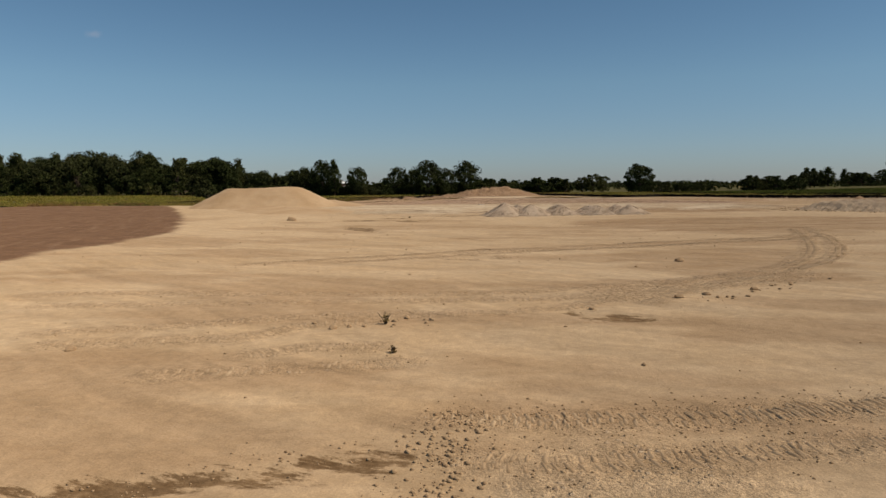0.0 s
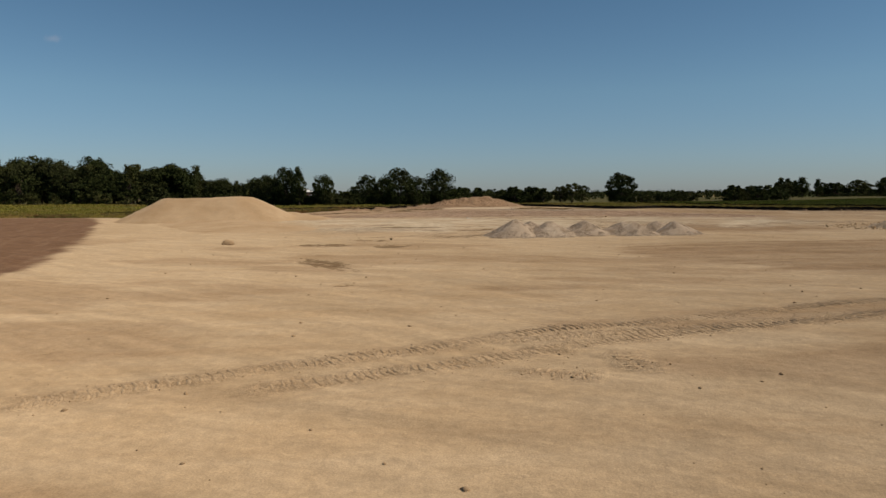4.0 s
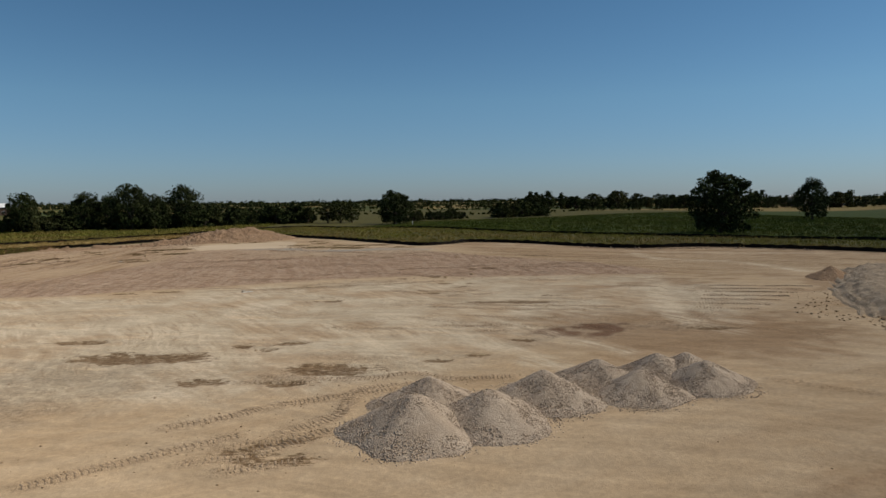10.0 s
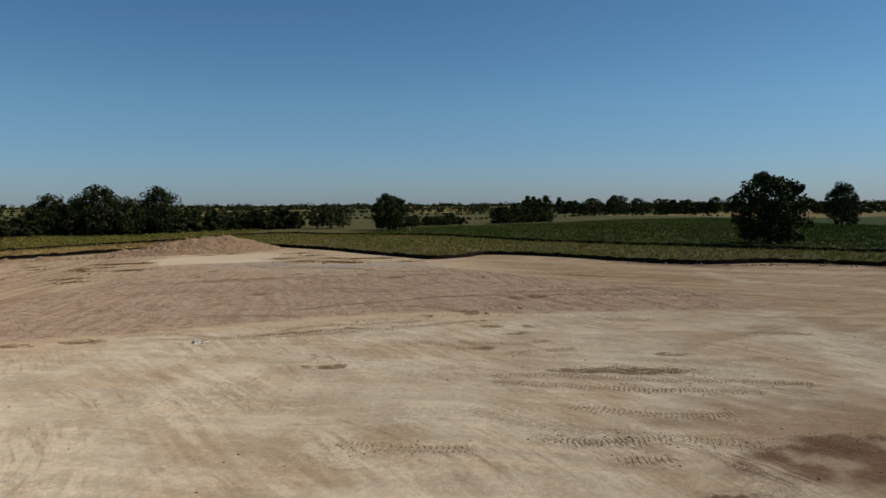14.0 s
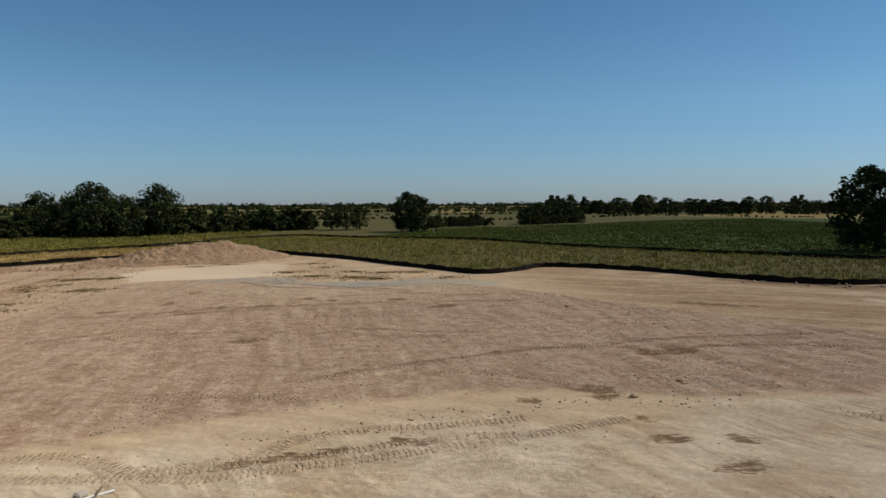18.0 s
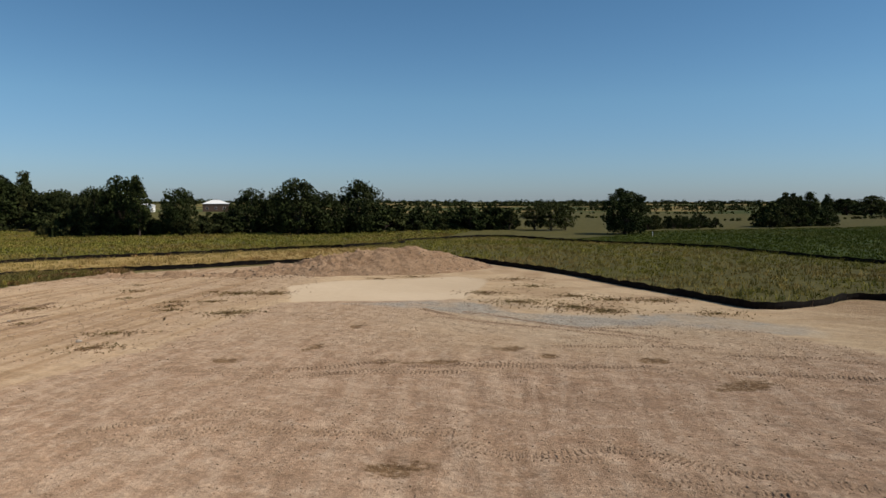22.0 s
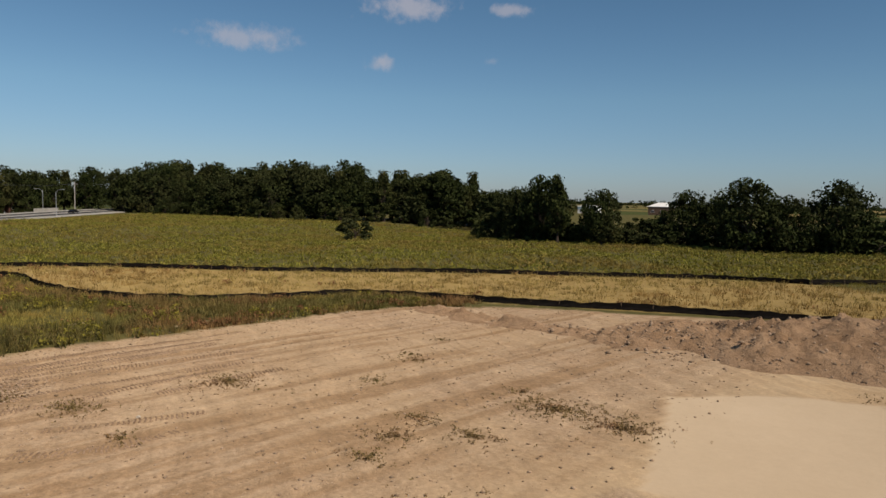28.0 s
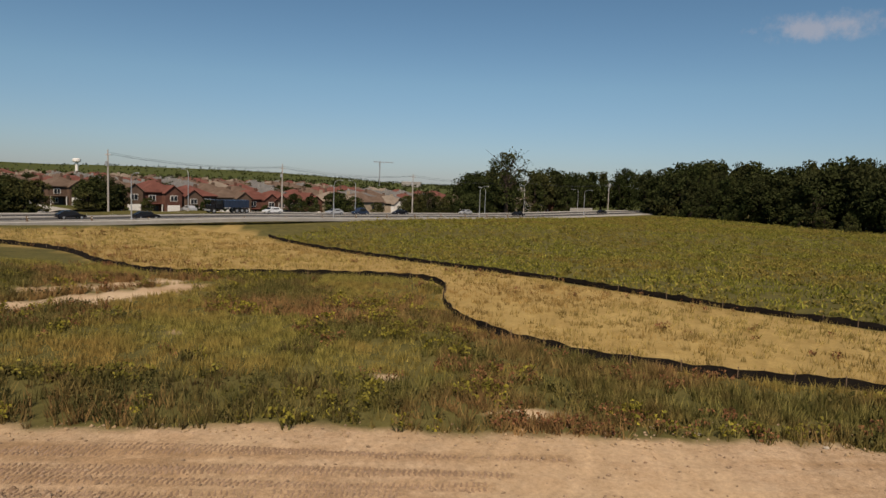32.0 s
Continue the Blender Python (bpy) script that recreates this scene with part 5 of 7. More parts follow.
WOOD = [(-290.0, 268.0), (-262.0, 272.0), (-238.0, 284.0), (-214.0, 292.0), (-194.0, 300.0), (-176.0, 313.0), (-158.0, 322.0)]
belt(WOOD[:5], 4, 5.4, 13.0, 20.5, kinds, "trees of the wood", (-0.45, 0.9), (0.7, 1.15))
belt(WOOD[4:], 4, 5.0, 11.5, 18.0, kinds, "trees of the wood", (-0.45, 0.9), (0.75, 1.2))
belt([(-286.0, 262.0), (-258.0, 266.0), (-234.0, 279.0), (-210.0, 287.0), (-190.0, 295.5), (-170.0, 309.0), (-150.0, 317.0)], 1, 5.5, 4.0, 7.0, ["bush", "bush_b", "maple"], "bushes along the wood", wide=(0.9, 1.3))
belt([(-268.0, 196.0), (-292.0, 218.0), (-310.0, 250.0), (-306.0, 270.0)], 3, 8.0, 14.0, 19.0, kinds, "trees behind the road", (-0.9, -0.1))
belt([(-156.0, 330.0), (-132.0, 320.0), (-112.0, 306.0)], 2, 4.6, 8.5, 13.5, ["ash", "ash_c", "maple", "oak_b"], "hedgerow trees", (-0.2, 1))
belt([(-150.0, 322.0), (-126.0, 300.0), (-112.0, 277.0), (-100.0, 272.0), (-84.0, 272.0), (-66.0, 285.0), (-50.0, 285.0), (-38.0, 294.0)], 2, 3.6, 2.6, 7.0, ["bush", "bush_b", "maple"], "hedgerow bushes", (0.2, 0.9), (1.0, 1.6))
belt([(-38.0, 294.0), (-20.0, 302.0), (-4.0, 304.0)], 2, 3.6, 3.5, 7.5, ["bush", "bush_b"], "hedgerow bushes", wide=(1.0, 1.6))
belt([(-30.0, 304.0), (-18.0, 306.0), (-6.0, 308.0), (4.0, 306.0)], 2, 4.2, 4.0, 8.0, ["maple", "bush", "bush_b"], "hedgerow trees", (0.2, 1), (0.9, 1.4))
belt([(40.0, 300.0), (52.0, 306.0), (66.0, 312.0)], 2, 3.4, 2.6, 4.8, ["bush", "bush_b"], "hedgerow bushes")
belt([(84.0, 318.0), (96.0, 324.0), (108.0, 330.0)], 2, 4.0, 3.6, 6.8, ["bush", "bush_b", "maple"], "hedgerow bushes", (0.3, 1), (1.0, 1.5))
belt([(150.0, 470.0), (205.0, 500.0), (260.0, 480.0), (330.0, 460.0), (420.0, 430.0), (520.0, 400.0)], 2, 9.0, 4.5, 13.5, ["maple", "oak_b", "ash_c", "bush", "bush_b", "maple"], "far field trees", (0.4, 1), (0.9, 1.7))
belt([(-330.0, 330.0), (-290.0, 420.0), (-230.0, 470.0)], 2, 14.0, 10.0, 14.0, kinds, "far trees", (-1, 0.4))


def far_woods(name, line, depth, height, count, label, seed):
    """Distant hedges and woods, too far to count: clumps of leaf cards in one mesh."""
    rng = np.random.default_rng(seed)
    pts = np.array(smooth_line(line, 8.0))
    pick = pts[rng.integers(len(pts), size=count)] + rng.normal(0, 1, (count, 2)) * depth
    h = height * (0.45 + 0.75 * rng.random(count)) * (0.45 + 0.85 * ramp(smooth_noise(pick[:, 0] / 30, pick[:, 1] / 30, seed), -0.5, 0.6))
    z = land(pick[:, 0], pick[:, 1])
    c = np.stack([np.repeat(pick[:, 0], 2), np.repeat(pick[:, 1], 2), np.repeat(z, 2) + np.repeat(h, 2) * np.tile([0.35, 0.66], count)], 1)
    verts = leaf_cards(c, np.repeat(h, 2) * np.tile([0.5, 0.34], count), 16, height * 0.16, rng)
    return tagged(new(name, big_mesh(name, verts, np.arange(len(verts)), 4, M_LEAF)), label, "woods", kind="stuff")


far_woods("far_woods", [(-200, 640), (0, 720), (200, 760), (420, 700), (640, 620), (900, 520)], 16, 6.0, 520, "distant dark hedgerows and copses across flat farmland", 31)
far_woods("far_woods", [(-360, 1000), (0, 1180), (400, 1150), (800, 1000), (1300, 800)], 30, 7.0, 1300, "distant dark hedgerows and copses across flat farmland", 32)
far_woods("far_woods", [(-900, 1500), (-200, 1900), (500, 2000), (1300, 1700), (2200, 1100)], 45, 10, 2600, "hazy wooded skyline far across the farmland", 33)
far_woods("far_woods", [(-3300, 1500), (-3200, 700), (-2900, 0), (-2500, -700)], 330, 8, 900, "dark green wooded slopes of the far hills", 35)
far_woods("far_woods", [(-2300, 1100), (-2100, 500), (-1900, 0), (-1600, -500)], 200, 5.5, 600, "dark tree cover rising towards the hills", 36)
far_woods("far_woods", [(-1500, 900), (-1300, 400), (-1100, 0), (-900, -300)], 120, 6, 500, "trees on the far side of the housing estate", 34)

# thin hedges between the fields
for k, line in enumerate([[(60, 372), (150, 392), (260, 380)], [(-60, 400), (20, 420), (90, 432)], [(-150, 470), (-60, 505), (60, 520), (150, 540)], [(180, 560), (320, 590), (470, 560), (640, 500)], [(-120, 850), (60, 900), (300, 900), (560, 820)], [(-500, 760), (-380, 700), (-280, 640)]]):
    far_woods("hedge", line, 2.5 + k, 2.0 + 0.4 * k, 130 + 30 * k, "dark overgrown hedge between flat farm fields", 50 + k)
far_woods("estate_trees", [(-560, 130), (-480, 0), (-400, -120), (-330, -230)], 45, 4, 500, "dark garden trees scattered between far rows of roofs", 61)
far_woods("estate_trees", [(-760, 220), (-640, 20), (-540, -160), (-460, -320)], 70, 4, 600, "dark trees on the rise behind the housing estate", 62)
# ---- grass, weeds and crops ----
def tufts(name, spots, blades, height, width, reach, material_, label, category, rng, lean=0.35):
    """Tufts of blades at spots, in one mesh: a triangle a blade."""
    n = len(spots)
    big = (0.55 + 0.8 * rng.random(n))[:, None]
    ang, out = rng.random((n, blades)) * math.tau, np.sqrt(rng.random((n, blades))) * reach * big
    bx, by = spots[:, :1] + np.cos(ang) * out, spots[:, 1:2] + np.sin(ang) * out
    bz = land(bx, by) - 0.02
    h = height * big * (0.5 + 0.7 * rng.random((n, blades)))
    tilt = rng.random((n, blades)) * math.tau
    lx, ly = np.cos(tilt) * h * lean + np.cos(ang) * h * 0.2, np.sin(tilt) * h * lean + np.sin(ang) * h * 0.2
    side = rng.random((n, blades)) * math.tau
    w = width * (0.6 + 0.8 * rng.random((n, blades))) / 2
    wx, wy = np.cos(side) * w, np.sin(side) * w
    verts = np.stack([np.stack([bx - wx, by - wy, bz], -1), np.stack([bx + wx, by + wy, bz], -1), np.stack([bx + lx, by + ly, bz + h], -1)], 2).reshape(-1, 3)
    return tagged(new(name, big_mesh(name, verts, np.arange(len(verts)), 3, material_)), label, category, kind="stuff")


def leafy(name, spots, cards, height, radius, size, material_, label, category, rng):
    """Low leafy plants: a few leaf cards each, in one mesh."""
    z = land(spots[:, 0], spots[:, 1])
    h = height * (0.5 + 0.8 * rng.random(len(spots)))
    c = np.stack([spots[:, 0], spots[:, 1], z + h * 0.55], 1)
    verts = leaf_cards(c, radius * (0.6 + 0.7 * rng.random(len(spots))), cards, size, rng, 0.8)
    return tagged(new(name, big_mesh(name, verts, np.arange(len(verts)), 4, material_)), label, category, kind="stuff")


def scatter(box, count, keep, rng):
    x0, y0, x1, y1 = box
    p = np.stack([x0 + (x1 - x0) * rng.random(count), y0 + (y1 - y0) * rng.random(count)], 1)
    return p[keep(p[:, 0], p[:, 1]) > rng.random(count)]


rng_g = np.random.default_rng(77)
meadow = lambda x, y: (lambda m: m["m_green"] * (1 - m["m_straw"]) * (1 - m["m_crop"]))(ground_masks(x, y))
straw = lambda x, y: ground_masks(x, y)["m_straw"]
clumpy = lambda x, y: 0.25 + 0.75 * ramp(fractal(x / 1.7, y / 1.7, 97, 3), -0.25, 0.2)
near_w = scatter((-97, 96, -46, 188), 74000, lambda x, y: clumpy(x, y) * meadow(x, y) * ramp(inside(x, y, [*FENCE_WEST, (-70, 90), *MEADOW_EDGE[1:]]), 0.0, 0.5), rng_g)
lush = fractal(near_w[:, 0] / 7, near_w[:, 1] / 7, 91)
edge_d, _ = line_distance(near_w[:, 0], near_w[:, 1], MEADOW_EDGE)
weedy = (lush > -0.05) | (edge_d < 7)
dim = rng_g.random(int(weedy.sum())) < 0.5 * ramp(-near_w[weedy][:, 1], -162, -142) * ramp(16 - edge_d[weedy], 0, 9)
tufts("dark_weeds", near_w[weedy][dim], 9, 0.6, 0.06, 0.2, M_DARKWEED, "dark green weeds in a dense stand beside the bare earth", "weeds", rng_g)
tufts("meadow_weeds", near_w[weedy][~dim], 9, 0.6, 0.06, 0.2, M_WEED, "tall mixed green weeds and goldenrod beside the bare earth", "weeds", rng_g)
tufts("meadow_grass", near_w[~weedy], 10, 0.42, 0.04, 0.24, M_STRAW_G, "seeding yellow-green grass inside the silt fence", "grass", rng_g)
leafy("goldenrod", near_w[weedy][fractal(near_w[weedy][:, 0] / 3, near_w[weedy][:, 1] / 3, 98) > 0.12][::3], 16, 0.75, 0.3, 0.085, M_GOLD, "leafy yellow-green goldenrod clumps among the weeds", "weeds", rng_g)
leafy("dark_weeds", near_w[weedy][(fractal(near_w[weedy][:, 0] / 3, near_w[weedy][:, 1] / 3, 99) + 0.5 * ramp(-near_w[weedy][:, 1], -156, -140) > 0.15)][::5], 14, 0.6, 0.30, 0.075, M_DARKWEED, "dark green leafy weeds in clumps beside the bare earth", "weeds", rng_g)
leafy("dock", near_w[fractal(near_w[:, 0] / 4, near_w[:, 1] / 4, 101) > 0.33][::3], 14, 0.6, 0.26, 0.07, M_RUST, "rust brown seed heads of dock among the weeds", "weeds", rng_g)
strip_w = scatter((-150, 100, -8, 222), 52000, lambda x, y: clumpy(x, y) * straw(x, y) * ramp(inside(x, y, [*FENCE_WEST, (-150, 100), *FENCE_OUTER, (-10, 206)]), 0.2, 0.5), rng_g)
leafy("dry_weeds", strip_w[fractal(strip_w[:, 0] / 5, strip_w[:, 1] / 5, 104) > 0.3][::9], 14, 0.5, 0.36, 0.09, M_RUST, "rust brown dead weeds among dry grass", "weeds", rng_g)
tufts("dry_grass", strip_w, 8, 0.42, 0.06, 0.32, M_STRAW, "dry straw-coloured grass between two silt fences", "grass", rng_g)
east_w = scatter((-30, 88, 140, 268), 44000, lambda x, y: meadow(x, y) * ramp(inside(x, y, [(-28, 216), *FENCE_FAR[1:], *FENCE_EAST[15::-1]]), 0.3, 0.8), rng_g)
tufts("meadow_grass", east_w, 8, 0.45, 0.07, 0.32, M_EASTGRASS, "rough green grass and weeds between the silt fences", "grass", rng_g)
field_poly = [*FENCE_OUTER, (-18.5, 228), (-20, 240), (-14, 252), (-6, 300), (-70, 292), (-150, 312), (-215, 284), (-262, 262), (-226, 205), (-188, 156)]
field_w = scatter((-270, 136, -4, 316), 52000, lambda x, y: ramp(inside(x, y, field_poly), 0.4, 1.0), rng_g)
tufts("field_plants", field_w, 7, 0.42, 0.14, 0.5, M_FIELD, "weedy yellowing field of low leafy plants", "crop field", rng_g, 0.5)
leafy("field_plants", field_w[fractal(field_w[:, 0] / 6, field_w[:, 1] / 6, 103) > -0.15][::2], 9, 0.62, 0.42, 0.13, M_FIELDLEAF, "olive green leafy clumps across the weedy field", "crop field", rng_g)
crop_w = scatter((8, 90, 190, 330), 60000, lambda x, y: ground_masks(x, y)["m_crop"], rng_g)
tufts("crop_rows", crop_w, 6, 0.34, 0.16, 0.42, M_CROP, "even dark green leafy crop in a wide flat field", "crop field", rng_g, 0.5)

# small weeds on the bare ground: x, y, reach, count
WEEDS_WEST = [(-44.7, 145, 1.4, 150), (-40.6, 146.6, 1.2, 130), (-39.5, 153, 1.7, 210), (-35.3, 146, 0.6, 40), (-35.6, 161.6, 1.1, 50), (-27.7, 159.7, 0.7, 40), (-25.3, 158.4, 1.6, 260), (-28.6, 154.1, 0.9, 80), (-27.9, 152, 0.9, 90), (-25.8, 153.7, 0.9, 80), (-22.3, 157.9, 1.2, 150), (-34.1, 157.3, 0.9, 40), (-22.3, 148, 1.7, 220), (-26.7, 141.6, 1.2, 130), (-25.6, 137.3, 1.2, 140), (-27.2, 150, 0.9, 50)]
WEEDS_EAST = [(-5, 158.9, 1.6, 160), (-2.7, 154.3, 1.9, 230), (-1.8, 168.6, 1.7, 120), (-0.6, 163.5, 1.6, 110), (2, 157.6, 1.7, 160), (1.1, 151.9, 2.4, 330), (4.6, 155.5, 1.9, 190), (7.8, 155.2, 1.6, 130), (3.1, 150.2, 1.9, 220), (-11.7, 169.8, 1.4, 60), (-15.1, 167.9, 1.1, 40), (-36.7, 162.6, 0.9, 30), (-38.2, 167, 0.6, 20), (10.5, 149.5, 1.8, 110)]
for x, y, r, count in WEEDS_WEST + WEEDS_EAST:
    count = int(1.5 * count)
    ang, out = rng_g.random(count) * math.tau, rng_g.normal(0, 0.72, count) * r
    leafy("weed_patch", np.stack([x + np.cos(ang) * out * 1.3, y + np.sin(ang) * out * 0.8], 1), 6, 0.09, 0.085, 0.036, M_RUSTWEED, "scattered small olive weeds on bare sandy ground", "weeds", rng_g)

# ---- tyre tracks, clods and loose things on the bare ground ----
def tyre_track(line, width, gap, slant, height, material_, label, seed):
    """The lugs that a wheel pressed up: slanting ridges across a band, in one mesh."""
    rng = np.random.default_rng(seed)
    pts = np.array(smooth_line(line, gap))
    way = np.gradient(pts, axis=0)
    way /= np.linalg.norm(way, axis=1)[:, None]
    verts, loops = [], []
    for i, (p, w) in enumerate(zip(pts, way)):
        worn = 0.5 + 0.5 * float(smooth_noise(np.array(i * gap / 1.7), np.array(seed + 0.3), seed))
        if rng.random() > 0.7 + 0.7 * worn:
            continue
        side = np.array((-w[1], w[0]))
        for hand in (-1, 1):
            across = side + slant * hand * w
            half = width / 4 * (0.8 + 0.4 * rng.random())
            thick = gap * (0.2 + 0.12 * rng.random())
            c = p + side * (hand * width * 0.26 + rng.normal(0, 0.02)) + w * (gap * 0.12 * hand + rng.normal(0, 0.012))
            z = float(surface(c[0], c[1])) + 0.002
            h = height * (0.3 + 0.9 * worn) * (0.5 + 0.8 * rng.random())
            k = len(verts)
            for e, t in ((-1, 0.4), (-0.35, 1.0), (0.3, 0.9), (1, 0.4)):
                q = c + across * half * e
                for sgn, up in ((-1, -0.02), (-0.3, h * t), (0.3, h * t), (1, -0.02)):
                    verts.append((*(q + w * sgn * thick), z + up))
            for r in range(3):
                for j in range(3):
                    a = k + 4 * r + j
                    loops += [a, a + 4, a + 5, a + 1]
            loops += [k, k + 1, k + 2, k + 3, k + 15, k + 14, k + 13, k + 12]
    return tagged(new("tyre_track", big_mesh("tyre_track", verts, loops, 4, material_)), label, "tyre track", "tyre tracks", "structure")


for lines, wide, gap, high, soil in ((START_TRACKS, 0.44, 0.15, 0.02, "sand"), (FIRST_TRACKS, 0.50, 0.20, 0.012, "sand"), (BEND_TRACKS, 0.50, 0.19, 0.014, "sand"), (SAND_TRACKS, 0.50, 0.17, 0.027, "sand"), (DAMP_TRACKS, 0.5, 0.17, 0.024, "damp"), (SCRAPED_TRACKS, 0.55, 0.17, 0.022, "damp"),
                                      (STRIPED_TRACKS, 0.6, 0.2, 0.05, "damp"), (EDGE_TRACKS, 0.55, 0.18, 0.026, "damp"), (BROWN_TRACKS, 0.5, 0.19, 0.032, "brown"), (NORTH_TRACKS, 0.5, 0.19, 0.036, "brown"), (WEST_TRACKS, 0.5, 0.18, 0.05, "brown")):
    for k, line in enumerate(lines):
        tyre_track(line, wide, gap, 0.12 if k % 2 else -0.12, high, {"brown": M_TREAD_BROWN, "damp": M_TREAD_DAMP, "sand": M_TREAD}[soil], "row of lug marks pressed into " + {"brown": "reddish brown subsoil", "damp": "damp scraped earth", "sand": "pale sandy earth"}[soil], 40 + k)


def clods(name, spots, low, high, material_, label, rng, power=3.0):
    size = low + (high - low) * rng.random(len(spots)) ** power
    z = surface(spots[:, 0], spots[:, 1]) + size * 0.2
    return tagged(new(name, lumps_mesh(name, np.column_stack([spots, z]), size, material_, rng, 0.7)), label, "earth clods", kind="stuff")


def near_lines(lines, count, reach, rng):
    made = []
    for line in lines:
        pts = np.array(smooth_line(line, 0.3))
        n = max(10, int(count * len(pts) / 100))
        made.append(pts[rng.integers(len(pts), size=n)] + rng.normal(0, reach, (n, 2)))
    return np.concatenate(made)


rng_c = np.random.default_rng(15)
clods("clods", near_lines(START_TRACKS, 3600, 0.38, rng_c), 0.005, 0.028, M_CLOD, "crumbled sandy earth clods along the crawler tracks", rng_c)
clods("clods", near_lines([[(-1.2, 5.6), (-1.3, 6.6), (-1.25, 7.6), (-1.3, 8.9)]], 7000, 0.24, rng_c), 0.005, 0.045, M_CLOD, "broken sandy clods heaped where the machine turned", rng_c)
clods("clods", near_lines(FIRST_TRACKS + BEND_TRACKS + SAND_TRACKS, 700, 0.42, rng_c), 0.005, 0.028, M_CLOD, "sandy earth clods scattered along tyre tracks", rng_c)
clods("clods", near_lines([[(4.0, 18.4), (5.6, 20.2), (9.0, 24.0)], [(-5.4, 14.2), (-3.0, 15.2)], ], 160, 0.25, rng_c), 0.015, 0.09, M_CLOD, "larger sandy lumps lying on graded ground", rng_c)
clods("clods", near_lines([[(-5.2, 6.0), (-3.4, 6.9), (-1.9, 7.6)]], 1500, 0.2, rng_c), 0.006, 0.03, M_CLOD, "fine crumbs round the damp hollow", rng_c)
clods("clods", near_lines([[(6.2, 81.8), (9.0, 80.5), (11.8, 79.2)], [(7.5, 80.2), (10.0, 79.6)]], 900, 0.5, rng_c), 0.008, 0.04, M_CLOD_BROWN, "reddish brown crumbs torn up on pale compacted ground", rng_c)
clods("clods", near_lines(DAMP_TRACKS + SCRAPED_TRACKS + EDGE_TRACKS, 500, 0.5, rng_c), 0.006, 0.05, M_CLOD, "crumbs thrown up along tyre tracks on pale ground", rng_c)
clods("clods", near_lines(BROWN_TRACKS + NORTH_TRACKS, 500, 0.5, rng_c), 0.008, 0.06, M_CLOD_BROWN, "crumbs thrown up along tyre tracks on brown subsoil", rng_c)
wide = np.column_stack([rng_c.uniform(-26, 28, 2600), rng_c.uniform(6, 104, 2600)])
clods("clods", wide, 0.008, 0.06, M_CLOD, "sparse small clods on graded sandy ground", rng_c, 5.0)
brown_spots = np.column_stack([rng_c.uniform(-34, 28, 60000), rng_c.uniform(104, 153, 60000)])
brown_spots = brown_spots[(inside(brown_spots[:, 0], brown_spots[:, 1], BROWN) > 0) & (fractal(brown_spots[:, 0] / 3, brown_spots[:, 1] / 3, 66) > 0.0)]
clods("clods", brown_spots, 0.010, 0.05, M_CLOD_BROWN, "crumbs and stones strewn over compacted brown subsoil", rng_c, 3.5)
clods("clods", near_lines([[(8.0, 109.5), (10.5, 108.2), (13.0, 107.0)], [(15.0, 121.5), (19.0, 119.0)], [(-8.0, 106.0), (2.0, 107.0), (10.0, 105.6)], [(7.5, 121.0), (12.0, 118.5)]], 420, 0.5, rng_c), 0.012, 0.07, M_CLOD_BROWN, "dark broken lumps torn out of the brown subsoil", rng_c)
clods("clods", near_lines([RIDGE, [(-29.0, 172.8), (-23.0, 170.2)], [(-32.0, 178.0), (-25.0, 176.0), (-19.0, 174.0)]], 520, 1.0, rng_c), 0.02, 0.18, M_CLOD_BROWN, "heavy reddish lumps at the foot of the spoil ridge", rng_c)
clods("clods", near_lines([[(-53.0, 141.6), (-53.2, 150.0), (-52.3, 158.0), (-51.4, 167.0), (-49.4, 175.0), (-43.6, 180.6), (-36.0, 182.4)]], 420, 0.5, rng_c), 0.015, 0.12, M_CLOD, "crumbled earth along the edge of the weeds", rng_c)
clods("clods", near_lines([[(25.0, 76.5), (23.5, 79.5), (27.0, 84.0), (31.0, 88.0)], [(24.0, 76.0), (30.0, 72.0), (38.0, 69.6)]], 420, 0.8, rng_c), 0.02, 0.13, M_CLOD, "broken lumps at the foot of the grey heap", rng_c)
clods("clods", near_lines([[(36.0, 138.0), (42.0, 131.5), (52.0, 129.0), (60.0, 121.0)]], 260, 0.7, rng_c), 0.04, 0.25, M_CLOD_BROWN, "dark lumps of topsoil along the silt fence", rng_c)
heap_spots = np.column_stack([rng_c.uniform(-36, -4, 5200), rng_c.uniform(169, 190, 5200)])
heap_h = spoil(heap_spots[:, 0], heap_spots[:, 1])
heap_spots, heap_h = heap_spots[heap_h > 0.05], heap_h[heap_h > 0.05]
heap_size = 0.02 + 0.13 * rng_c.random(len(heap_h)) ** 3 + 0.12 * ramp(-heap_spots[:, 0], 18, 22) * rng_c.random(len(heap_h)) ** 4
tagged(new("clods", lumps_mesh("clods", np.column_stack([heap_spots, land(heap_spots[:, 0], heap_spots[:, 1]) + heap_h]), heap_size, M_CLOD_BROWN, rng_c, 0.8)), "stiff reddish lumps lying on the spoil ridge", "earth clods", kind="stuff")
crumb = rng_c.normal(0, 1, (2600, 2)) * (1.3, 1.5) + (-46.0, 144.2)
clods("clods", crumb, 0.02, 0.11, M_CLOD_BROWN, "brown crumbled lumps churned up between wheel tracks", rng_c, 2.5)
tan_spots = np.column_stack([rng_c.uniform(-54, -20, 9000), rng_c.uniform(134, 184, 9000)])
clods("clods", tan_spots, 0.012, 0.085, M_CLOD_BROWN, "small brown clods on ridged sandy ground", rng_c, 3.5)


